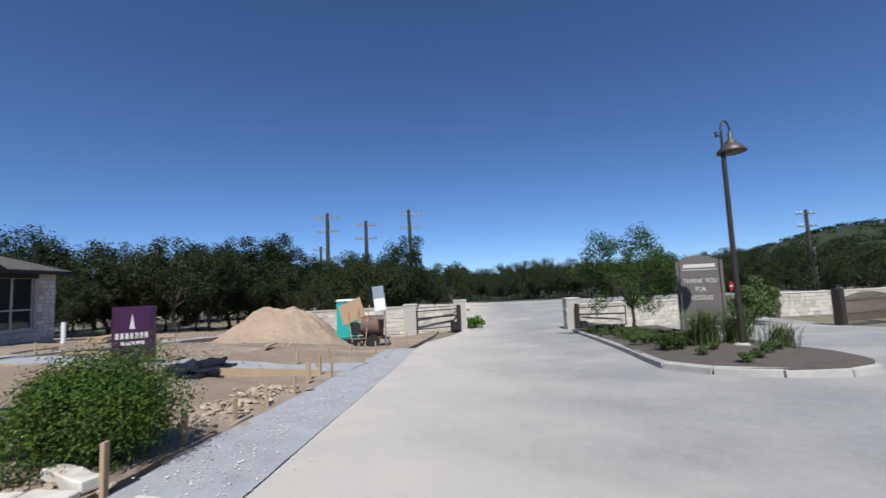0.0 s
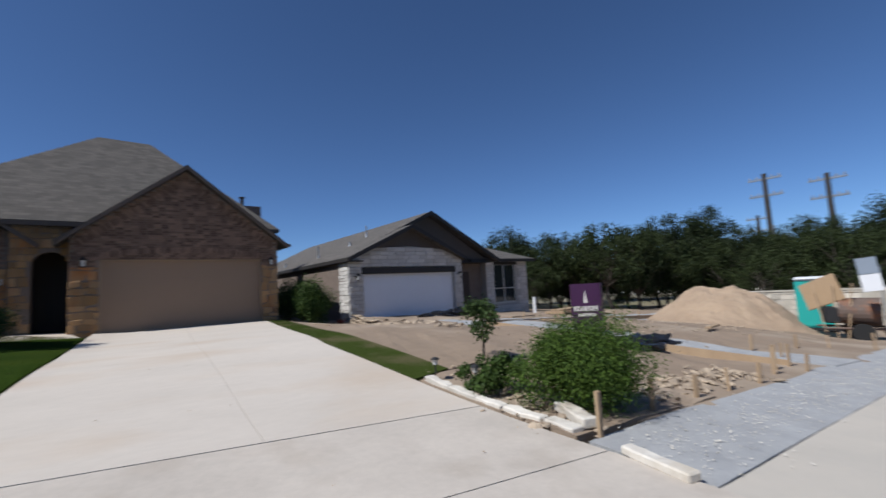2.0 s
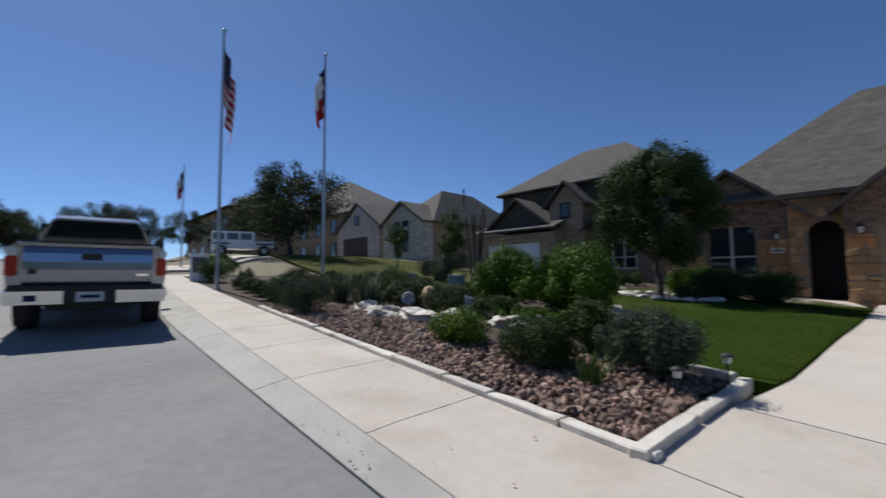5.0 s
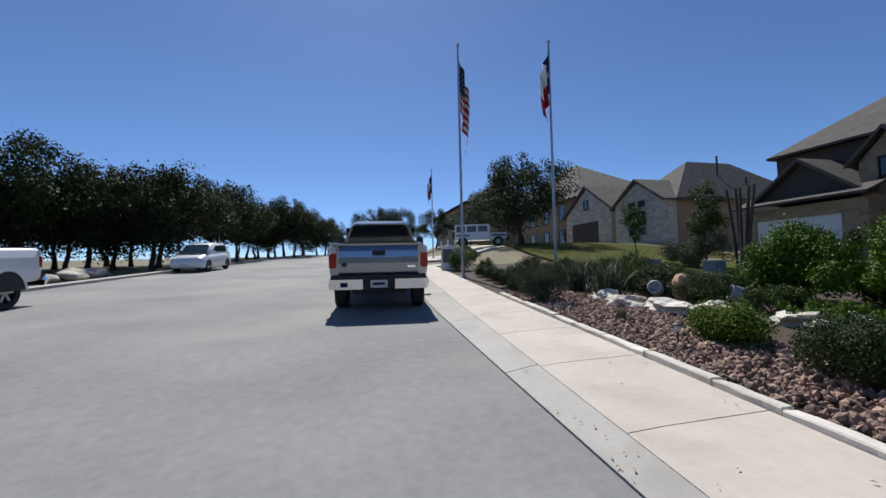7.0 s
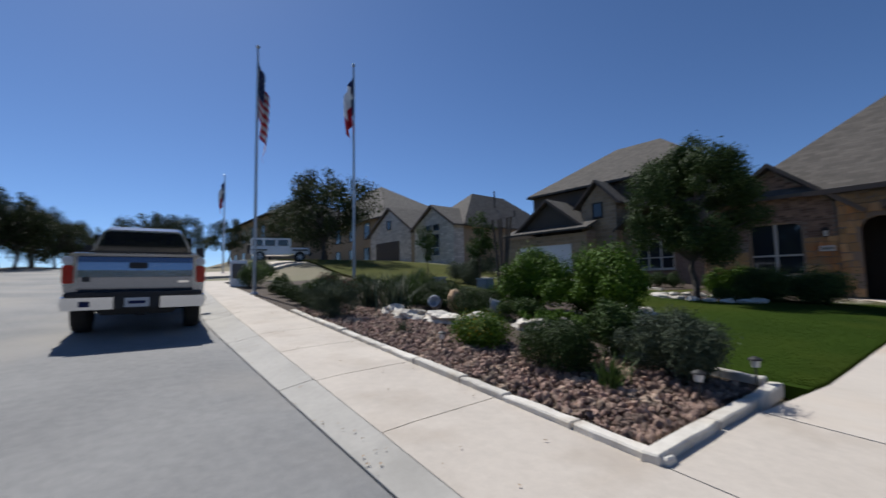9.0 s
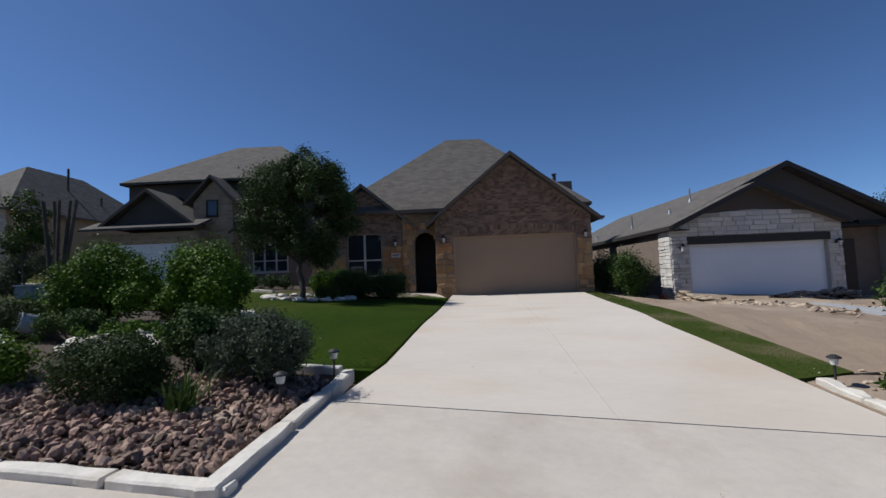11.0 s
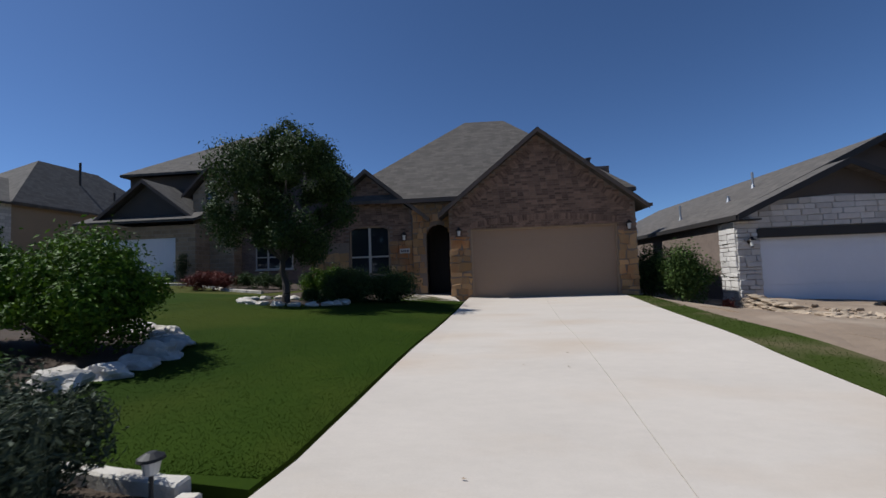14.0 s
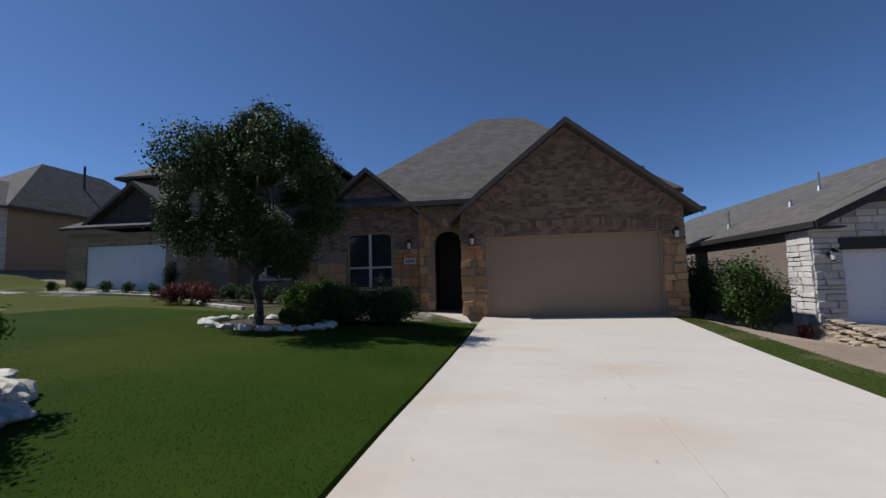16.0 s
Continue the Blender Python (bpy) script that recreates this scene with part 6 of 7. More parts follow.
crumpled("plastic_sheeting", 9.9, 3.9, 0.9, 0.45, 0.16, M_BAG, "crumpled black plastic sheeting on the dirt", "sheeting", 1.1)
crumpled("plastic_sheeting", 11.6, 13.3, 0.75, 0.5, 0.22, M_BAG, "heap of black plastic bags on the dirt", "sheeting", 2.3)
crumpled("plastic_sheeting", 12.9, 13.6, 0.6, 0.4, 0.26, M_BAG, "bunched black plastic bag on the dirt", "sheeting", 3.7)
def soil_heap(cx, cy, rx, ry, h):
    """A heap at its angle of rest, with slumps."""
    vs_, fs_ = [], []
    nr, ns = 40, 110
    for i in range(nr + 1):
        f = i / nr
        for j in range(ns):
            a = 2 * math.pi * j / ns
            edge = 1 + 0.34 * noise.noise(Vector((math.cos(a) * 1.3, math.sin(a) * 1.3, 4)))
            x, y = cx + rx * edge * f * math.cos(a), cy + ry * edge * f * math.sin(a)
            z = lie(x, y) - 0.05 + h * (1 - sm(0.28, 1.0, f)) * (1 + 0.12 * noise.noise(Vector((x * 0.8, y * 0.8, 2)))) + 0.26 * noise.noise(Vector((x * 1.5, y * 1.5, 7))) * (1 - f) + 0.12 * noise.noise(Vector((x * 4, y * 4, 1))) * (1 - f * 0.7)
            vs_.append((x, y, z))
    for i in range(nr):
        for j in range(ns):
            fs_.append((i * ns + j, (i + 1) * ns + j, (i + 1) * ns + (j + 1) % ns, i * ns + (j + 1) % ns))
    return tagged(raw("dirt_mound", vs_, fs_, M_HEAP), "large mound of tan excavated soil", "mound")


M_HEAP = mat("excavated_soil", (0.40, 0.30, 0.205), (0.28, 0.20, 0.135), 1.2, 25, 0.95, 0.8, dist=0.04)
soil_heap(22.8, 6.5, 4.4, 3.6, 1.45)
for k, (x_, y_, l_, a_) in enumerate([(12.3, 9.3, 2.2, 20), (13.6, 7.2, 1.6, -35), (17.4, 9.9, 2.4, 8), (18.2, 10.2, 2.0, -12), (10.8, 6.9, 1.4, 60), (14.9, 4.3, 1.8, 12)]):
    tagged(part("timber_plank", box(B(), -l_ / 2, -0.07, 0.0, l_ / 2, 0.07, 0.04, 0.006, pose(x_, y_, lie(x_, y_) + 0.10, 0, 3, a_)), M_WOOD), "loose timber plank lying on the dirt", "plank", "loose planks")
tagged(part("timber_stack", box(box(B(), -1.2, -0.5, 0, 1.2, 0.5, 0.12, 0.02, pose(19.2, 12.5, lie(19.2, 12.5) + 0.08, 0, 0, 8)), -0.9, -0.4, 0.125, 1.1, 0.3, 0.2, 0.02, pose(19.2, 12.5, lie(19.2, 12.5) + 0.08, 0, 0, 4)), M_WOOD), "low stack of sheet timber on the ground", "timber")
tagged(part("drain_pipe", rod(B(), (20.9, 15.9, lie(20.9, 15.9) - 0.1), (20.9, 15.9, lie(20.9, 15.9) + 0.9), 0.09, 0.09, 16), M_PAPER), "upright white plastic pipe by the house", "pipe")

# purple builder's board
x_, y_ = 10.3, 5.35
ps = thing("builder_sign", (x_, y_, lie(x_, y_)), "purple builder's board with white emblem on posts", "sign", turn=-64)
ps.scale = (0.8, 0.8, 1.0)
part("panel", box(B(), -0.50, -0.03, 0.02, 0.36, 0.0, 1.2, 0.01), M_PURPLE, ps)
part("return_panel", box(B(), 0.362, -0.03, 0.02, 0.40, 0.5, 1.2, 0.01), M_PURPLE, ps)
part("post", box(B(), -0.46, 0.002, -0.2, -0.38, 0.08, 1.1, 0.01), M_PURPLE, ps)
part("post", box(B(), 0.26, 0.002, -0.2, 0.34, 0.08, 1.1, 0.01), M_PURPLE, ps)
part("emblem", prism(B(), [(-0.13, 0.73), (0.0, 0.73), (-0.03, 0.87), (-0.065, 1.05), (-0.10, 0.87)], "y", -0.036, -0.0305), M_TXT, ps, "pale tower emblem")
for k in range(7):
    part("letter_bar", box(B(), -0.42 + k * 0.105, -0.036, 0.53, -0.35 + k * 0.105, -0.0305, 0.65), M_TXT, ps)
part("letter_bar", box(B(), -0.30, -0.036, 0.40, 0.20, -0.0305, 0.47), M_TXT, ps)

# portable toilet, mixer and the notice board on its post
x_, y_ = 23.6, 3.6
z_ = lie(x_, y_)
pt = thing("portable_toilet", (x_, y_, z_), "teal plastic portable toilet with white roof", "toilet", turn=8)
part("cabin", box(B(), -0.55, -0.55, 0.08, 0.55, 0.55, 1.95, 0.03), M_TEAL, pt)
part("roof", box(B(), -0.6, -0.6, 1.952, 0.6, 0.6, 2.10, 0.07), M_PAPER, pt)
part("door", box(B(), -0.58, -0.38, 0.16, -0.552, 0.38, 1.85, 0.008), M_TEAL, pt)
part("skid", box(B(), -0.6, -0.6, -0.05, 0.6, 0.6, 0.078, 0.02), M_BLKPLA, pt)
x_, y_ = 21.3, 2.0
mx = thing("mortar_mixer", (x_, y_, lie(x_, y_)), "rusty mortar mixer with planks leaning on it", "mixer", turn=20)
part("drum", rod(B(), (-0.1, -0.5, 0.95), (0.1, 0.55, 1.0), 0.48, 0.44, 22), M_RUST, mx)
part("engine", box(B(), -0.35, 0.6, 0.6, 0.35, 1.0, 1.15, 0.05), M_BLKPLA, mx)
for dx in (-0.45, 0.45):
    part("frame_bar", rod(B(), (dx, -0.7, 0.4), (dx, 1.1, 0.45), 0.04), M_RUST, mx)
    part("wheel", rod(B(), (dx * 1.2 - 0.05, 0.1, 0.3), (dx * 1.2 + 0.05, 0.1, 0.3), 0.3, 0.3, 18), M_RUBBER, mx)
    part("leg", rod(B(), (dx, -0.6, 0.42), (dx, -0.75, 0.0), 0.03), M_RUST, mx)
tagged(part("cardboard_sheet", box(B(), -0.6, -0.03, 0.0, 0.6, 0.03, 1.0, 0.02, pose(x_ - 0.2, y_ + 0.8, lie(x_, y_) + 1.2, 12, 22, 75)), M_CARD), "torn cardboard sheets piled on the mixer", "cardboard")
for k in range(3):
    tagged(part("timber_plank", box(B(), -0.06, -0.02, 0, 0.06, 0.02, 2.0, 0.006, pose(x_ - 0.6, y_ + 0.3 + 0.25 * k, lie(x_, y_) - 0.02, 8 - 8 * k, 9, 10)), M_WOOD), "plank leaning against the mixer", "plank", "leaning planks")
x_, y_ = 19.8, 1.25
nb_ = thing("notice_board", (x_, y_, lie(x_, y_)), "grey and white notice board tilted on a metal post", "sign", turn=-86)
part("post", rod(B(), (0.05, 0.03, -0.2), (0.0, 0.03, 2.3), 0.03), M_METAL, nb_)
part("upper_panel", box(B(), -0.24, -0.02, 2.1, 0.24, 0.0, 2.62, 0.005, pose(0, 0, 0, 0, -6, 0)), M_GREYB, nb_)
part("lower_panel", box(B(), -0.24, -0.02, 1.55, 0.24, 0.0, 2.09, 0.005, pose(0, 0, 0, 0, -6, 0)), M_PAPER, nb_)

# utility poles
for k, (x_, y_, top) in enumerate([(51.2, 1.5, 10.7), (50.6, 6.8, 9.5), (49.8, 11.1, 10.4), (69, 17, 8.6), (53, -48.3, 9.2)]):
    z_ = lie(x_, y_) - 0.3
    e = thing("utility_pole", (x_, y_, z_), "dark wooden utility pole with crossarms", "pole", "utility poles")
    h_ = top - z_
    part("pole", rod(B(), (0, 0, 0), (-0.25 if k == 0 else 0, 0.25 if k == 0 else 0, h_), 0.27, 0.19, 12), M_POLE, e)
    part("conduit", rod(B(), (-0.3, -0.35, 0), (-0.25, -0.3, h_ * 0.58), 0.10, 0.10, 8), M_METAL, e)
    for j, dz in enumerate((0.5, 2.1)):
        part("crossarm", box(B(), -0.08, -1.3, h_ - dz - 0.1, 0.08, 1.3, h_ - dz + 0.08, 0.02), M_METAL, e)
        for y in (-1.15, -0.6, 0.6, 1.15):
            part("insulator", lathe(B(), [(0.05, 0.08), (0.09, 0.15), (0.04, 0.32)], 8, (0, y, h_ - dz)), M_METAL, e)

# ---- gateway: stone walls, pillars, gates ----
M_TANLIME = mat("cream_limestone", (0.56, 0.515, 0.44), (0.40, 0.365, 0.30), 3, 40, 0.9, 0.6, dist=0.02, vary=0.2)
GW = []
def stone_wall(a, b, h, label="cream limestone garden wall", thick=0.4):
    d = Vector((b[0] - a[0], b[1] - a[1], 0))
    L = d.length
    ang = math.degrees(math.atan2(d.y, d.x))
    z0, z1 = lie(*a), lie(*b)
    zz = min(z0, z1) - 0.1
    e = tagged(new("stone_wall"), label, "wall", kind="structure")
    e.matrix_world = pose(a[0], a[1], zz, 0, 0, ang)
    H = max(z0, z1) - zz + h
    part("core", box(B(), 0, -thick / 2 + 0.02, 0, L, thick / 2 - 0.02, H - 0.08), M_MORTAR, e)
    part("coping", box(B(), -0.04, -thick / 2 - 0.05, H - 0.079, L + 0.04, thick / 2 + 0.05, H, 0.02), M_TANLIME, e)
    GW.append((e, L, H, thick))
    return e


for x_, y_ in ((29.3, -2.6), (27.4, -9.4), (28.2, 0.6)):
    stone_wall((x_ - 0.4, y_), (x_ + 0.4, y_), 1.95, "square cream limestone gate pillar", 0.8)
stone_wall((29.2, -2.2), (28.3, 0.2), 1.65)
stone_wall((28.2, 1.0), (27.1, 7.0), 1.35)
stone_wall((27.4, -9.8), (28.2, -16.5), 1.55)
stone_wall((30, -24.5), (31, -34), 1.6)
def gate(a, b, z, name="field_gate", label="brown metal pipe gate standing open"):
    e = thing(name, (a[0], a[1], z), label, "gate", turn=math.degrees(math.atan2(b[1] - a[1], b[0] - a[0])))
    L = math.dist(a, b)
    part("frame", rod(rod(rod(rod(B(), (0, 0, 0.25), (L, 0, 0.25), 0.035), (0, 0, 1.35), (L, 0, 1.35), 0.035), (0, 0, 0.2), (0, 0, 1.4), 0.035), (L, 0, 0.2), (L, 0, 1.4), 0.035), M_DMETAL, e)
    part("brace", rod(B(), (0, 0, 0.9), (L, 0, 0.95), 0.05), M_DMETAL, e)
    part("gate_post", box(B(), L - 0.02, -0.12, -0.1, L + 0.2, 0.12, 1.6, 0.02), M_DMETAL, e)
    part("operator_box", box(B(), L - 0.5, -0.25, 0.0, L - 0.1, 0.1, 0.55, 0.03), M_BLKPLA, e)
    return e


gate((27.6, 0.2), (28.8, -2.4), lie(28, -1))
gate((26.8, -12.5), (26.7, -9.6), lie(26.7, -11))
x_, y_ = 23.2, -22.3
e = thing("entry_gate", (x_, y_, lie(x_, y_)), "dark timber and iron entry gate with posts", "gate", turn=-72)
for k in range(2):
    part("post", box(B(), -0.25 + k * 5.0, -0.2, -0.1, 0.2 + k * 5.0, 0.2, 1.9, 0.03), M_DMETAL, e)
for k in range(22):
    part("picket", box(B(), 0.3 + k * 0.2, -0.02, 0.15, 0.4 + k * 0.2, 0.02, 1.45 + 0.25 * math.sin(k / 21 * math.pi), 0.005), M_FASCIA, e)
part("rail", box(B(), 0.2, 0.021, 0.5, 4.75, 0.06, 0.6, 0.005), M_DMETAL, e)
part("rail", box(B(), 0.2, 0.021, 1.2, 4.75, 0.06, 1.3, 0.005), M_DMETAL, e)

# ---- the island with sign, lamp and tree ----
ISL_L = [(8.75, -8.35), (8.85, -7.4), (9.5, -6.4), (10.6, -5.95), (14, -6.75), (18.9, -7.75), (26.6, -9.2)]
ISL_R = [(8.75, -8.35), (9.2, -9.4), (10.8, -10.3), (13, -10.9), (16, -11.6), (20, -12.6), (26.6, -14.2)]
isl = thing("traffic_island", (0, 0, 0), "planted traffic island with concrete kerb", "island", kind="structure")
def mound(x, y):
    return 0.13 + 0.24 * math.exp(-((x - 12.2) ** 2 / 9 + (y + 8.6) ** 2 / 2.2)) + 0.03 * noise.noise(Vector((x * 2, y * 2, 0)))
sheet("mulch", ISL_L, ISL_R, 40, 12, mound, 0.3, M_MULCH, isl, "brown mulch")
for line in (ISL_L, ISL_R):
    pts_ = resample(line, 18)
    for k, (p, q) in enumerate(zip(pts_, pts_[1:])):
        d = Vector((q[0] - p[0], q[1] - p[1], 0)).normalized()
        o = Vector((-d.y, d.x, 0)) * (0.09 if line is ISL_L else -0.09)
        bm = B()
        za, zb = lie(*p), lie(*q)
        ring0 = [Vector((*p, za - 0.1)) + o, Vector((*p, za + 0.13)) + o * 0.8, Vector((*p, za + 0.17)) - o * 0.6, Vector((*p, za - 0.1)) - o]
        ring1 = [Vector((*q, zb - 0.1)) + o - d * 0.01, Vector((*q, zb + 0.13)) + o * 0.8 - d * 0.01, Vector((*q, zb + 0.17)) - o * 0.6 - d * 0.01, Vector((*q, zb - 0.1)) - o - d * 0.01]
        a_, b_ = [bm.verts.new(v) for v in ring0], [bm.verts.new(v) for v in ring1]
        bm.faces.new(a_)
        bm.faces.new(b_[::-1])
        for i in range(4):
            bm.faces.new((a_[i], b_[i], b_[(i + 1) % 4], a_[(i + 1) % 4]))
        bmesh.ops.recalc_face_normals(bm, faces=bm.faces[:])
        part("kerb_length", bm, M_KERB, isl)

lx, ly = 11.65, -8.56
lz = lie(lx, ly) + 0.3
lp = thing("street_lamp", (lx, ly, lz), "bronze street lamp with gooseneck and bell shade", "lamp")
part("base", lathe(B(), [(0.23, -0.2), (0.23, 0.0), (0.19, 0.05), (0.10, 0.10)], 16), M_KERB, lp, "concrete footing")
part("post", rod(B(), (0, 0, 0.1), (0, 0, 4.95), 0.072, 0.054, 16), M_DMETAL, lp)
part("upper_post", rod(B(), (0, 0, 4.95), (0, 0, 5.5), 0.035, 0.03, 12), M_DMETAL, lp)
bm = B()
prev = Vector((0, 0, 5.5))
for k in range(1, 13):
    a = math.pi * k / 12
    cur = Vector((0.02, -0.12 + 0.12 * math.cos(a), 5.5 + 0.28 * math.sin(a)))
    rod(bm, prev, cur, 0.022, 0.022, 8)
    prev = cur
part("gooseneck", bm, M_DMETAL, lp)
part("shade", lathe(B(), [(0.33, 4.76), (0.34, 4.80), (0.22, 4.95), (0.13, 5.0), (0.13, 5.06), (0.06, 5.1), (0.05, 5.28), (0.02, 5.34)], 24, (0.02, -0.24, 0.17)), mat("weathered_bronze", (0.115, 0.098, 0.085), (0.085, 0.074, 0.066), 4, 60, 0.5, 0.05, metal=0.5), lp, "weathered bronze bell shade", smooth=True)
part("bracket", rod(rod(B(), (0, 0, 5.35), (0.0, 0.16, 5.43), 0.02), (0, 0.14, 5.35), (0, 0.14, 5.49), 0.03), M_DMETAL, lp)

sx_, sy_ = 14.67, -9.55
sz_ = lie(sx_, sy_) + 0.05
ts = thing("thank_you_sign", (sx_, sy_, sz_), "taupe arched entrance sign thanking visitors, on two posts", "sign", turn=-93 + 30)
ts.matrix_world = pose(sx_, sy_, sz_, 0, 0, -108) @ Matrix.Diagonal((0.90, 1, 1.13, 1))
top_ = [(0.62 - 1.24 * k / 14, 2.42 + 0.16 * math.sin(math.pi * k / 14)) for k in range(15)]
part("panel", prism(B(), [(-0.62, 0.42), (0.62, 0.42)] + top_, "y", -0.03, 0.03), M_SIGNGREY, ts)
for x_ in (-0.70, 0.70):
    part("post", box(B(), x_ - 0.05, -0.05, -0.3, x_ + 0.05, 0.05, 2.42, 0.01), M_SIGNGREY, ts)
for z_, w_, h_ in ((2.27, 1.02, 0.10), (2.16, 1.1, 0.02), (0.76, 1.1, 0.015), (0.66, 0.8, 0.05), (0.55, 0.95, 0.05)):
    part("letter_bar", box(B(), -w_ / 2, -0.036, z_ - h_ / 2, w_ / 2, -0.0305, z_ + h_ / 2), M_TXT, ts)
for txt, z_ in (("THANK YOU", 1.78), ("FOR", 1.54), ("VISITING", 1.30)):
    cu = bpy.data.curves.new("lettering", "FONT")
    cu.body, cu.size, cu.align_x, cu.extrude = txt, 0.185, "CENTER", 0.003
    o = new("lettering", cu)
    o.parent = ts
    o.matrix_local = pose(0, -0.034, z_, 90, 0, 0)
    cu.materials.append(M_TXT)

tree("island_tree", (21.1, -10.3), 4.9, 2.3, M_LEAF, 16000, 0.07, "airy light green tree in the island", 300, 0.07, 0.3, n_lumps=60, lump=0.42, limbs=18, aspect=0.25)
def isl_top(e):
    x, y, z = e.matrix_world.translation
    e.matrix_world = Matrix.Translation((0, 0, mound(x, y) - 0.03)) @ e.matrix_world
    return e


isl_top(spikes("yucca", (12.35, -8.95), 520, 0.78, 0.007, M_LEAFGC, "spiky grey-green yucca beside the lamp", 301))
isl_top(spikes("yucca", (12.3, -8.05), 700, 0.80, 0.007, M_LEAFGC, "spiky grey-green yucca under the sign", 302))
isl_top(spikes("yucca", (11.4, -9.3), 320, 0.5, 0.007, M_LEAFGC, "spiky grey-green yucca on the mulch", 303))
isl_top(bush("low_hedge", (12.4, -7.2), 0.42, 0.4, 0.25, M_LEAFO, 3000, 0.026, "dark round shrub on the island", 304))
for k in range(9):
    x_ = 13.2 + 1.35 * k
    y_ = -8.0 - 0.24 * k + 0.5 * math.sin(k * 2.1)
    isl_top(bush("garden_shrub", (x_, y_), 0.95, 0.85, 0.20, M_LEAFGC, 9000, 0.020, "low light green groundcover on the island", 310 + k, stem=False))
for k in range(6):
    isl_top(bush("garden_shrub", (9.7 + 0.35 * k, -7.2 - 0.5 * (k % 4)), 0.16, 0.16, 0.12, M_LEAFGC, 900, 0.02, "small tufted plant on mulch", 330 + k, stem=False))
for k in range(8):
    bush("garden_shrub", (31 + 3.0 * k, -3.5 + 0.9 * k - 20 * (k % 2)), 1.1, 0.9, 0.4, M_LEAFB, 1500, 0.07, "light green roadside shrub", 340 + k, stem=False)
tree("roadside_tree", (26, -19.8), 2.6, 1.6, M_LEAFGC, 8000, 0.07, "spreading pale green shrub tree by the gate", 350, 0.05, 0.15, n_lumps=40, lump=0.36)

ss = thing("stop_sign", (36.0, -25.7, lie(36, -25.7)), "red octagonal stop sign on a post", "sign", turn=-55)
part("post", rod(B(), (0, 0.03, 0), (0, 0.03, 2.2), 0.035), M_METAL, ss)
part("plate", prism(B(), [(0.42 * math.cos(math.pi / 8 + k * math.pi / 4), 2.05 + 0.42 * math.sin(math.pi / 8 + k * math.pi / 4)) for k in range(8)], "y", -0.02, 0.0), M_REDC, ss)
part("letter_bar", box(B(), -0.28, -0.027, 1.98, 0.28, -0.0205, 2.12), M_WHITEC, ss)

# across the street
for k, (x_, y_, r_) in enumerate([(-22.5, -13.0, 0.5), (-23.4, -13.4, 0.6), (-24.6, -13.2, 0.55), (-21.5, -13.6, 0.45)]):
    tagged(part("boulder", blob(B(), (r_ * 1.3, r_, r_ * 0.55), 3, 0.4, 1.2, 40.0 + k, (x_, y_, lie(x_, y_) + r_ * 0.2)), M_TANLIME), "tan limestone boulder on bare ground", "boulder", "boulders across the street")
e = thing("street_sign", (-33, -9.5, lie(-33, -9.5)), "green street name sign on a metal post", "sign")
part("post", rod(B(), (0, 0, -0.1), (0, 0, 3.0), 0.035), M_METAL, e)
part("blade", box(B(), -0.01, -0.45, 2.75, 0.01, 0.45, 2.95, 0.004), M_GREYB, e)
# ---- pieces: stones, blocks, bricks, cobbles ----
def block(name, p, q, w, h, m, parent, sink=0.05, jit=0.012, seed=0, lift=0.0):
    """A rough stone block laid along the ground from p to q."""
    r = random.Random(seed)
    d = Vector((q[0] - p[0], q[1] - p[1], 0))
    L = d.length
    d.normalize()
    o = Vector((-d.y, d.x, 0)) * w / 2
    bm = B()
    box(bm, 0, -w / 2, -sink, L, w / 2, h)
    bmesh.ops.subdivide_edges(bm, edges=[e_ for e_ in bm.edges if abs(e_.verts[0].co.x - e_.verts[1].co.x) > L * 0.5], cuts=3)
    bmesh.ops.bevel(bm, geom=[e_ for e_ in bm.edges if e_.calc_face_angle(0) > 1], offset=0.012, segments=1, affect="EDGES")
    for v in bm.verts:
        t = v.co.x / L
        base = Vector((*p, 0)) + d * v.co.x + o.normalized() * v.co.y
        z = lie(p[0], p[1]) * (1 - t) + lie(q[0], q[1]) * t + lift + v.co.z
        v.co = Vector((base.x, base.y, z)) + Vector((noise.noise(base * 9 + Vector((seed, 0, 0))), noise.noise(base * 9 + Vector((0, seed, 4))), noise.noise(base * 8 + Vector((5, 0, seed))) if v.co.z > 0 else 0)) * jit
    return part(name, bm, m, parent)


edging = thing("stone_edging", (0, 0, 0), "white limestone block edging round the bed", "edging", kind="structure")
s_ = -0.60
k = 0
rr_ = random.Random(4)
while s_ > -9.0:
    L = 0.62 + 0.35 * rr_.random()
    block("edge_stone", xy(s_, nb(s_) + 0.05), xy(s_ - L + 0.012, nb(s_ - L) + 0.05), 0.115, 0.062 + 0.02 * rr_.random(), M_LIME, edging, seed=k, jit=0.016)
    s_ -= L
    k += 1
for a_, b_, w_ in (((-0.50, 1.74), (-0.44, 2.62), 0.17), ((-0.44, 2.635), (-0.38, 3.32), 0.16), ((-0.37, 3.335), (-0.34, 3.97), 0.16), ((-0.44, 4.05), (-0.98, 4.10), 0.13), ((-1.0, 4.10), (-1.55, 4.14), 0.13), ((-1.57, 4.14), (-2.1, 4.20), 0.13)):
    k += 1
    block("edge_stone", a_, b_, w_ * 0.76, 0.085, M_LIME, edging, seed=k, jit=0.012)
edging2 = thing("stone_edging", (0, 0, 0), "rough white limestone edging by the drive", "edging", kind="structure")
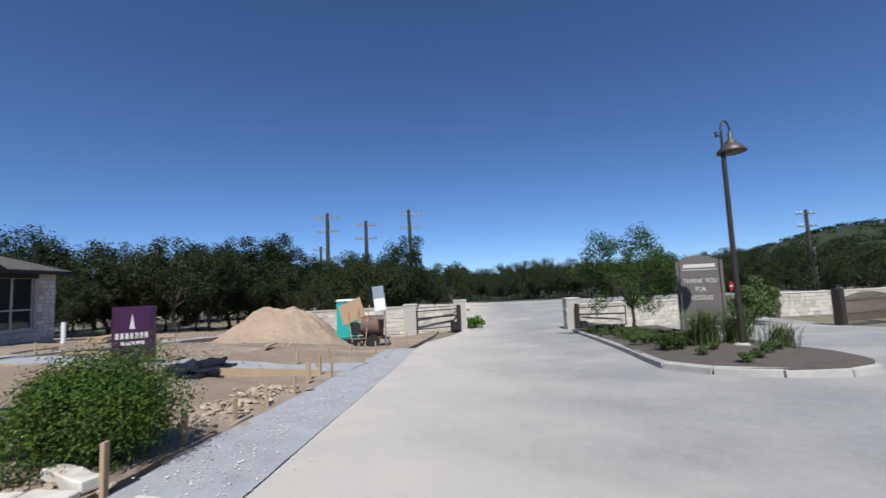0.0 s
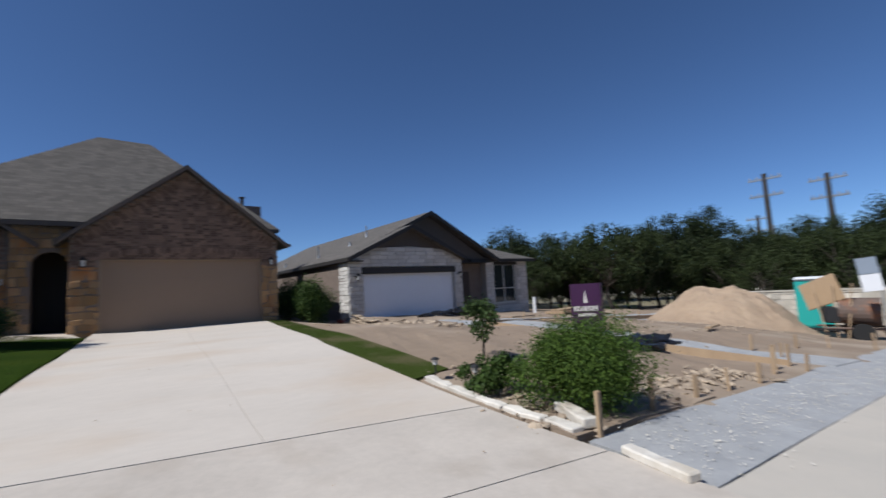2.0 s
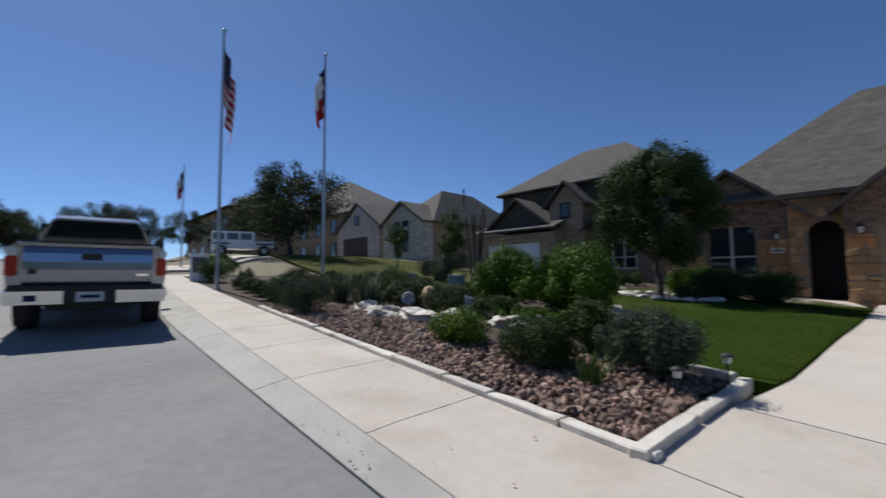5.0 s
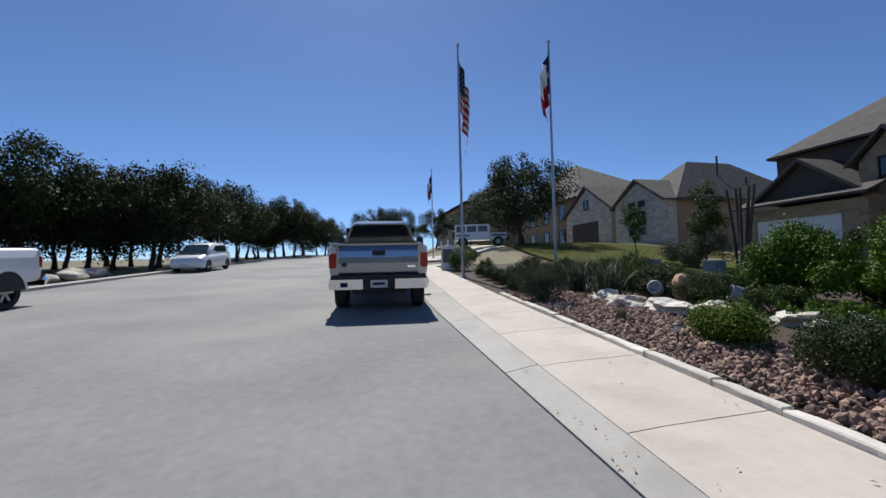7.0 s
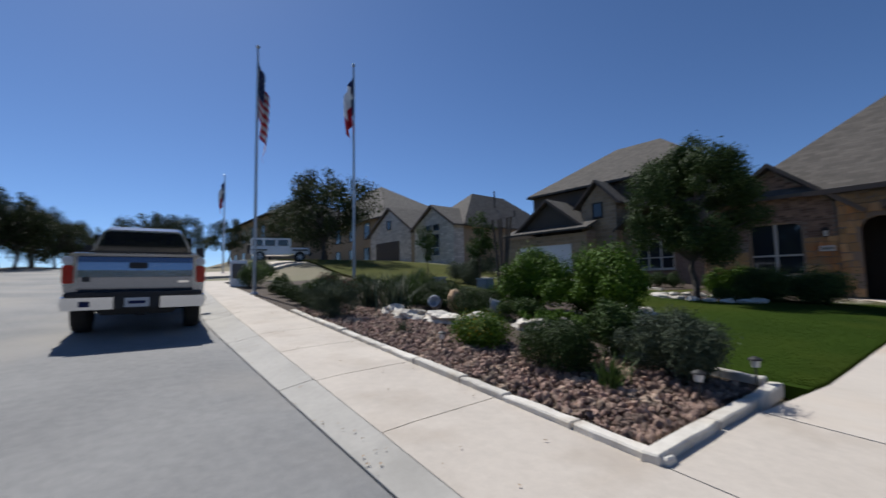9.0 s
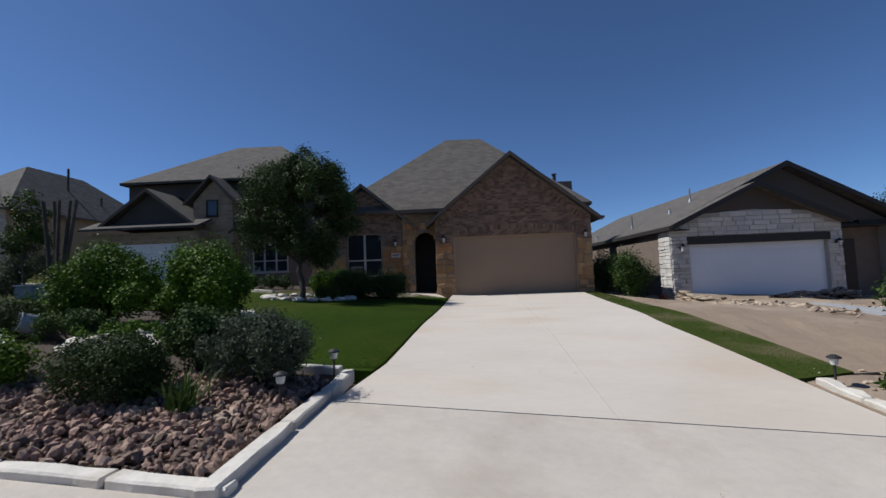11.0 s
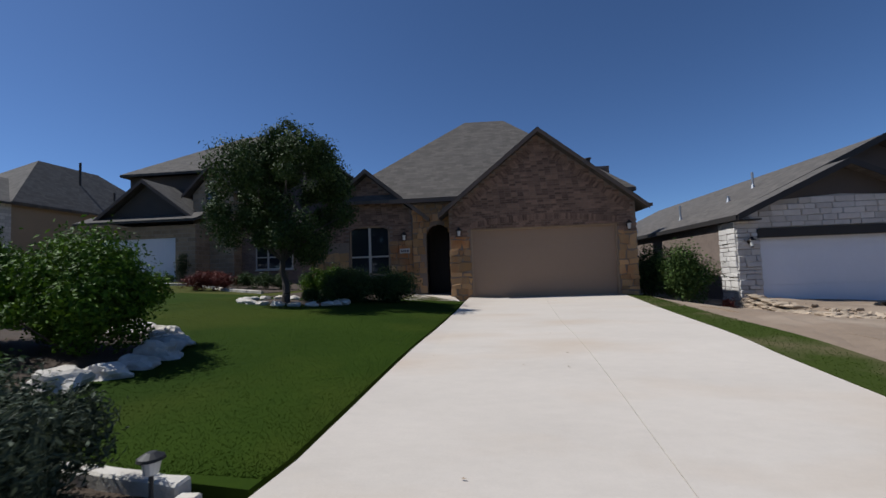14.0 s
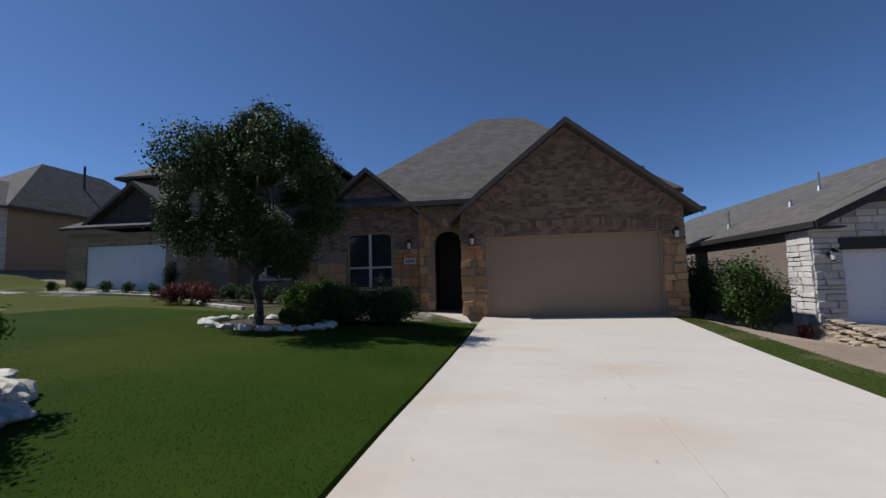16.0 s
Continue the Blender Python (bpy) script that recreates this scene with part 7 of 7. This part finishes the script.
for a_, b_, w_ in (((4.36, 3.95), (4.34, 3.45), 0.13), ((4.34, 3.43), (4.32, 2.95), 0.13), ((4.33, 2.93), (4.33, 2.55), 0.15), ((4.34, 2.53), (4.36, 2.05), 0.16), ((4.40, 2.03), (4.36, 1.66), 0.2)):
    k += 1
    block("edge_stone", a_, b_, w_ * 0.8, 0.065, M_LIME, edging2, seed=k, jit=0.022)
tagged(block("limestone_block", (4.22, 1.14), (4.08, 0.58), 0.12, 0.07, M_LIME, None, 0.0, 0.012, 77, 0.02), "loose white limestone block on the gravel end", "block")
tagged(block("limestone_block", (4.78, 2.15), (4.50, 1.62), 0.16, 0.10, M_LIME, None, 0.0, 0.02, 78, 0.03), "tilted white limestone block on the soil", "block")
edging3 = thing("stone_edging", (0, 0, 0), "pale concrete edging along the neighbour's bed", "edging", kind="structure")
nb_line = resample([(-14.5, 17.4), (-12.3, 17.9), (-10.4, 18.0), (-8.9, 16.9), (-7.6, 15.7), (-6.0, 15.1)], 14)
for p_, q_ in zip(nb_line, nb_line[1:]):
    k += 1
    block("edge_stone", p_, q_, 0.14, 0.12, M_LIME, edging3, seed=k)
sheet("neighbour_drive", [(-18.3, 16.6), (-13.4, 16.6)], [(-17.9, 21.2), (-13.6, 21.2)], 6, 6, 0.03, 0.1, M_DRIVE, drive)

# raised rocks where the lawn meets the bed, and round the tree
for j, (x_, y_) in enumerate(resample([(-2.5, 5.3), (-2.38, 5.75), (-2.4, 6.2), (-2.65, 6.8), (-3.1, 7.25), (-3.9, 7.6)], 9)):
    r_ = (0.25 + 0.06 * math.sin(j * 3), 0.15 + 0.03 * math.cos(j * 5), 0.12 + 0.025 * math.cos(j * 2))
    tagged(part("edging_boulder", blob(B(), r_, 3, 0.5, 1.5, 60.0 + j, (x_, y_, lie(x_, y_) + r_[2] * 0.4)), M_LIME), "grey-white limestone boulder edging the lawn", "boulder", "lawn edge boulders")
for j in range(20):
    a_ = j * 2 * math.pi / 20
    x_, y_ = -3.75 + 1.3 * math.cos(a_), 12.5 + 0.9 * math.sin(a_)
    tagged(part("ring_stone", blob(B(), (0.16, 0.12, 0.08), 2, 0.45, 1.5, 80.0 + j, (x_, y_, lie(x_, y_) + 0.06)), M_LIME), "white stone in the ring round the tree", "stone", "tree ring stones")
sheet("ring_soil", [(-4.7, 11.9), (-2.7, 11.9)], [(-4.7, 13.1), (-2.7, 13.1)], 8, 5, 0.045, 0.1, M_BED, bed)
sheet("soil", [(-5.2, 13.9), (-1.4, 13.7)], [(-5.2, 17.3), (-1.4, 17.3)], 10, 6, 0.045, 0.1, M_BED, bed)
sheet("soil", [(-10.2, 18.2), (-8.8, 17.0), (-6.0, 15.3)], [(-12.5, 22.8), (-9.0, 22.8), (-5.4, 19)], 12, 6, 0.045, 0.1, M_BED, bed)

# river cobbles in the front bed
cob = thing("cobble_bed", (0, 0, 0), "brown and pink river cobbles covering the bed", "cobbles")
meshes = []
for j in range(7):
    bm = blob(B(), (1.0, 0.74 + 0.08 * (j % 3), 0.58 + 0.06 * (j % 2)), 1, 0.5, 1.2, 5.0 * j + 2)
    me = bpy.data.meshes.new("cobble")
    bm.to_mesh(me)
    bm.free()
    me.materials.append(M_ROCK)
    meshes.append(me)
r_ = np.random.default_rng(21)
spots = []
for j in range(9500):
    s = -0.78 - 8.6 * r_.random()
    wide = 1.8 if s > -3.2 else 1.45
    n = nb(s) + 0.16 + wide * r_.random()
    x, y = xy(s, n)
    lim = float(np.interp(y, [1.8, 3.97], [-0.62, -0.46]))
    if x < lim and y < 4.1:
        spots.append((s, n, x, y, 0.017 + 0.030 * r_.random() ** 2.0))
near = sorted(range(len(spots)), key=lambda i: -spots[i][0])
vs, fs = [], []
count = 0
for i in near:
    s, n, x, y, sz = spots[i]
    m = Matrix.Translation((x, y, lie(x, y) + 0.015 + sz * 0.35 + 0.03 * r_.random())) @ Euler(tuple(r_.random(3) * 6.28)).to_matrix().to_4x4() @ Matrix.Diagonal((sz * 1.15, sz * 1.15, sz * 1.15, 1))
    if count < 300:
        o = new("cobble", meshes[count % 7])
        o.parent = cob
        o.matrix_world = m
        count += 1
    else:
        me = meshes[i % 7]
        b0 = len(vs)
        vs += [tuple(m @ v.co) for v in me.vertices]
        fs += [tuple(b0 + q for q in p.vertices) for p in me.polygons]
tagged(raw("cobble_rest", vs, fs, M_ROCK, cob, "further river cobbles"), kind="stuff")

# rubble on the plot
def rubble(line, n, spread, smin, smax, m, label, seed):
    r = np.random.default_rng(seed)
    pts_ = resample(line, 200)
    v_, f_ = [], []
    for j in range(n):
        p = pts_[int(r.integers(200))]
        x, y = p[0] + r.normal() * spread, p[1] + r.normal() * spread
        sz = smin + (smax - smin) * r.random() ** 2
        me = meshes[j % 7]
        mm = Matrix.Translation((x, y, lie(x, y) + 0.02 + sz * 0.25)) @ Euler((0.3 * r.normal(), 0.3 * r.normal(), 6.28 * r.random())).to_matrix().to_4x4() @ Matrix.Diagonal((sz * 1.4, sz, sz * 0.7, 1))
        b0 = len(v_)
        v_ += [tuple(mm @ q.co) for q in me.vertices]
        f_ += [tuple(b0 + q for q in p_.vertices) for p_ in me.polygons]
    return tagged(raw("rubble", v_, f_, m), label, "rubble", kind="stuff")


M_RUB = mat("broken_limestone", (0.42, 0.335, 0.245), (0.28, 0.22, 0.16), 4, 40, 0.92, 0.5, vary=0.3)
rubble([(9.0, 14.4), (8.8, 12.0), (8.4, 9.8), (7.8, 7.6)], 260, 0.24, 0.02, 0.10, M_RUB, "broken limestone rubble along the plot", 31)
rubble([(6.0, 2.1), (7.5, 2.0), (9.0, 1.95)], 320, 0.22, 0.015, 0.07, M_RUB, "stone rubble beside the gravel walk", 32)
rubble([(4.5, 2.0), (5.4, 3.3), (4.9, 3.8)], 300, 0.30, 0.012, 0.06, M_RUB, "stones on the soil under the bush", 33)
rubble([(8, 5), (14, 5), (20, 5), (16, 10), (9, 10)], 700, 0.9, 0.01, 0.05, M_RUB, "scattered small stones on graded dirt", 34)
rubble([xy(4.2, 1.45), xy(10.4, 1.7), xy(16, 1.8)], 2200, 0.27, 0.003, 0.011, M_LIME, "white chips on the gravel base", 35)


# low dry-stacked edge of the plot
stack = thing("stacked_stone_edge", (0, 0, 0), "dry-stacked tan limestone slabs along the plot's edge", "wall", kind="structure")
rs = random.Random(9)
edge_line = resample([(8.95, 15.75), (8.6, 14.0), (8.35, 12.2), (8.1, 10.2)], 80)
for course in range(3):
    i = 0
    while i < 78 - course * 20:
        step = rs.randint(2, 4)
        p_, q_ = edge_line[i], edge_line[min(80, i + step)]
        hh = 0.06 + 0.05 * rs.random()
        base_z = -0.02 + course * 0.085 + 0.02 * rs.random()
        bm = blob(B(), (math.dist(p_, q_) * 0.52, 0.14 + 0.05 * rs.random(), hh * 0.62), 2, 0.6, 1.4, 100.0 + i + 70 * course, (0, 0, 0))
        for v in bm.verts:
            v.co.z = max(-hh * 0.5, min(hh * 0.5, v.co.z))
        mid_ = ((p_[0] + q_[0]) / 2 + 0.10 * course, (p_[1] + q_[1]) / 2)
        turn_ = math.atan2(q_[1] - p_[1], q_[0] - p_[0])
        bmesh.ops.transform(bm, matrix=Matrix.Translation((mid_[0], mid_[1], lie(*mid_) + base_z + hh * 0.4)) @ Matrix.Rotation(turn_ + 0.15 * (rs.random() - 0.5), 4, "Z"), verts=bm.verts[:])
        part("stone", bm, M_RUB, stack)
        i += step


# masonry
def stones(parent, name, inside, u0, u1, v0, v1, place, rows, widths, m, seed, proud=0.03, jit=0.012, joint=0.012):
    """Coursed stones of uneven size, each its own piece; place(u, v, d) gives the point d in front of the wall."""
    r = random.Random(seed)
    v = v0
    n = 0
    while v < v1 - 0.03:
        h = min(rows[0] + (rows[1] - rows[0]) * r.random(), v1 - v)
        if v1 - v - h < rows[0] * 0.5:
            h = v1 - v
        u = u0
        while u < u1 - 0.02:
            w = min(widths[0] + (widths[1] - widths[0]) * r.random(), u1 - u)
            if u1 - u - w < widths[0] * 0.5:
                w = u1 - u
            if inside(u + w / 2, v + h / 2) and inside(u + 0.05, v + h - 0.03) and inside(u + w - 0.05, v + h - 0.03):
                q = [(u + joint / 2, v + joint / 2), (u + w - joint / 2, v + joint / 2), (u + w - joint / 2, v + h - joint / 2), (u + joint / 2, v + h - joint / 2)]
                q = [(a + jit * (r.random() - 0.5), b + jit * (r.random() - 0.5)) for a, b in q]
                pr = proud * (0.5 + r.random() * 0.7)
                c = (sum(a for a, b in q) / 4, sum(b for a, b in q) / 4)
                bev = 0.012
                top = [(a + (c[0] - a) * bev / max(0.03, w / 2), b + (c[1] - b) * bev / max(0.03, h / 2)) for a, b in q]
                vs_ = [place(a, b, 0.001) for a, b in q] + [place(a, b, pr * 0.7) for a, b in q] + [place(a, b, pr * (0.85 + 0.3 * r.random())) for a, b in top]
                f_ = [(0, 1, 5, 4), (1, 2, 6, 5), (2, 3, 7, 6), (3, 0, 4, 7), (4, 5, 9, 8), (5, 6, 10, 9), (6, 7, 11, 10), (7, 4, 8, 11), (8, 9, 10, 11)]
                raw(name, vs_, f_, m, parent)
                n += 1
            u += w
        v += h
    return n


front = lambda y0: (lambda u, v, d: (u, y0 - d, v))
yes = lambda u, v: True
# ochre stone piers of the brick house
stones(h1, "stone", yes, 0.0, 0.735, 0.46, 2.60, front(16.44), (0.13, 0.34), (0.16, 0.42), M_FSTONE, 1, 0.035, 0.09, 0.025)
stones(h1, "stone", yes, 5.61, 6.2, 0.3, 2.60, front(16.44), (0.13, 0.34), (0.16, 0.4), M_FSTONE, 2, 0.035, 0.09, 0.025)
stones(h1, "stone", lambda u, v: not (-0.95 < u < -0.02 and v < 2.78 + math.sqrt(max(0, 0.2 - (u + 0.48) ** 2))), -1.42, -0.002, 0.5, 3.95, front(17.3), (0.14, 0.32), (0.14, 0.34), M_FSTONE, 3, 0.035, 0.05, 0.02)
stones(h1, "stone", yes, -2.30, -1.43, 0.5, 2.65, front(17.4), (0.13, 0.32), (0.16, 0.4), M_FSTONE, 4, 0.035, 0.05, 0.02)
stones(h1, "stone", yes, -5.3, -3.86, 0.5, 2.3, front(17.4), (0.13, 0.32), (0.16, 0.4), M_FSTONE, 5, 0.035, 0.05, 0.02)
# white limestone of the unfinished house
gtop = lambda u: float(np.interp(u, [9.05, 10.2, 12.2, 14.2, 15.45], [2.85, 3.3, 3.42, 3.3, 2.85]))
stones(h2, "stone", yes, 9.05, 9.74, -0.55, 2.45, front(16.04), (0.10, 0.22), (0.2, 0.5), M_WSTONE, 6, 0.05, 0.03, 0.016)
stones(h2, "stone", yes, 14.92, 15.45, -0.5, 2.45, front(16.04), (0.10, 0.22), (0.18, 0.45), M_WSTONE, 7, 0.05, 0.03, 0.016)
stones(h2, "stone", lambda u, v: v < gtop(u), 9.05, 15.45, 2.46, 3.44, front(16.04), (0.14, 0.20), (0.28, 0.7), M_WSTONE, 8, 0.04, 0.02, 0.016)
stones(h2, "stone", yes, 16.03, 16.95, -0.55, 2.68, lambda u, v, d: (9.05 - d, u, v), (0.10, 0.22), (0.2, 0.5), M_WSTONE, 9, 0.045, 0.03, 0.016)
stones(h2, "stone", yes, 18.30, 18.95, -0.5, 2.9, front(17.2), (0.14, 0.24), (0.24, 0.5), M_WSTONE, 10, 0.04, 0.02, 0.016)
stones(h2, "stone", lambda u, v: not (19.0 < u < 21.2 and 0.15 < v < 2.7), 18.96, 22.2, -0.5, 2.9, front(17.5), (0.14, 0.24), (0.24, 0.55), M_WSTONE, 11, 0.04, 0.02, 0.016)
# gate walls: coursed stone on both faces
for j, (e, L, H, th) in enumerate(GW):
    for sgn in (1, -1):
        stones(e, "stone", yes, 0.0, L, 0.05, H - 0.09, (lambda sg, t_: (lambda u, v, d: (u, sg * (t_ / 2 - 0.02 + d), v)))(sgn, th), (0.16, 0.34), (0.3, 0.8), M_TANLIME, 50 + j * 2 + sgn, 0.04, 0.03, 0.02)

# bricks of the two gables, running bond, with a soldier course over the garage
bmh = bmesh.new()
box(bmh, -0.098, -0.022, -0.032, 0.098, 0.02, 0.032)
brick_me = bpy.data.meshes.new("brick")
bmh.to_mesh(brick_me)
bmh.free()
brick_me.materials.append(M_BRICK)
rb = random.Random(12)
made_b = 0
vs, fs = [], []
def lay(x, y, z, turn=0.0, group_parent=None):
    global made_b
    m = Matrix.Translation((x, y - 0.004 * rb.random(), z)) @ Matrix.Rotation(turn, 4, "Y")
    if made_b < 300 and group_parent:
        o = new("brick", brick_me)
        o.parent = group_parent
        o.matrix_world = m
        made_b += 1
        return
    b0 = len(vs)
    vs.extend([tuple(m @ v.co) for v in brick_me.vertices])
    fs.extend([tuple(b0 + q for q in p.vertices) for p in brick_me.polygons])


for c in range(64):
    x = 0.80 + c * 0.0755
    lay(x, 16.425, 2.99 + 0.20 * (1 - ((x - 3.18) / 2.4) ** 2), math.pi / 2 + 0.12 * (x - 3.18) / 2.4, h1)
slope = math.atan2(2.47, 3.1)
for c in range(44):
    for sg in (-1, 1):
        d = 0.35 + c * 0.0775
        lay(3.1 + sg * d * math.cos(slope), 16.428, 5.66 - d * math.sin(slope), math.pi / 2 + sg * slope, h1)
z = 2.90
row = 0
while z < 6.0:
    half = 3.1 if z < 3.55 else 3.1 - (z - 3.55) / 2.47 * 3.1
    x = 3.1 - half + 0.10 + (0.104 if row % 2 else 0)
    while x < 3.1 + half - 0.09:
        lay(x, 16.44, z, 0, h1)
        x += 0.208
    z += 0.075
    row += 1
for x0, x1 in ((0.1, 0.7), (5.7, 6.12)):
    for rz in range(6):
        x = x0 + (0.05 if rz % 2 else 0)
        while x < x1:
            lay(x, 16.44, 2.64 + rz * 0.075, 0, None)
            x += 0.208
z = 2.70
row = 0
while z < 5.1:
    lo_, hi_ = (-5.3, -1.43) if z < 3.4 else (-5.3 + (z - 3.4) / 1.75 * 2.2, -1.43 - max(0, z - 3.75) / 1.4 * 1.67)
    x = lo_ + 0.1 + (0.104 if row % 2 else 0)
    while x < hi_ - 0.09:
        if not (-3.95 < x < -2.2 and z < 3.30):
            lay(x, 17.4, z, 0, None)
        x += 0.208
    z += 0.075
    row += 1
tagged(raw("brickwork", vs, fs, M_BRICK, h1, "brown brickwork in running bond"), kind="stuff")

# dry leaves and grit on the pavement, the gutter and the drive
r_ = np.random.default_rng(77)
pts_, rad_ = [], []
for j in range(120):
    s = -0.9 - 11 * r_.random()
    n = nk(s) + abs(r_.normal()) * 0.12 if j < 70 else nw(s) + (nb(s) - nw(s)) * r_.random()
    x, y = xy(s, n)
    pts_.append((x, y, lie(x, y) + 0.026))
for j in range(14):
    x, y = -0.1 + 4.2 * r_.random(), 1.2 + 7 * r_.random()
    pts_.append((x, y, lie(x, y) + 0.034))
lv, lf = [], []
for x, y, z in pts_:
    a, w = 6.28 * r_.random(), 0.008 + 0.014 * r_.random()
    c_, s_ = math.cos(a) * w, math.sin(a) * w
    b0 = len(lv)
    lv += [(x - c_, y - s_, z), (x + s_ * 0.4, y - c_ * 0.4, z + 0.006), (x + c_, y + s_, z + 0.003), (x - s_ * 0.4, y + c_ * 0.4, z + 0.006)]
    lf.append((b0, b0 + 1, b0 + 2, b0 + 3))
tagged(raw("fallen_leaves", lv, lf, M_CARD), "small dry brown leaves on the concrete", "leaves", kind="stuff")
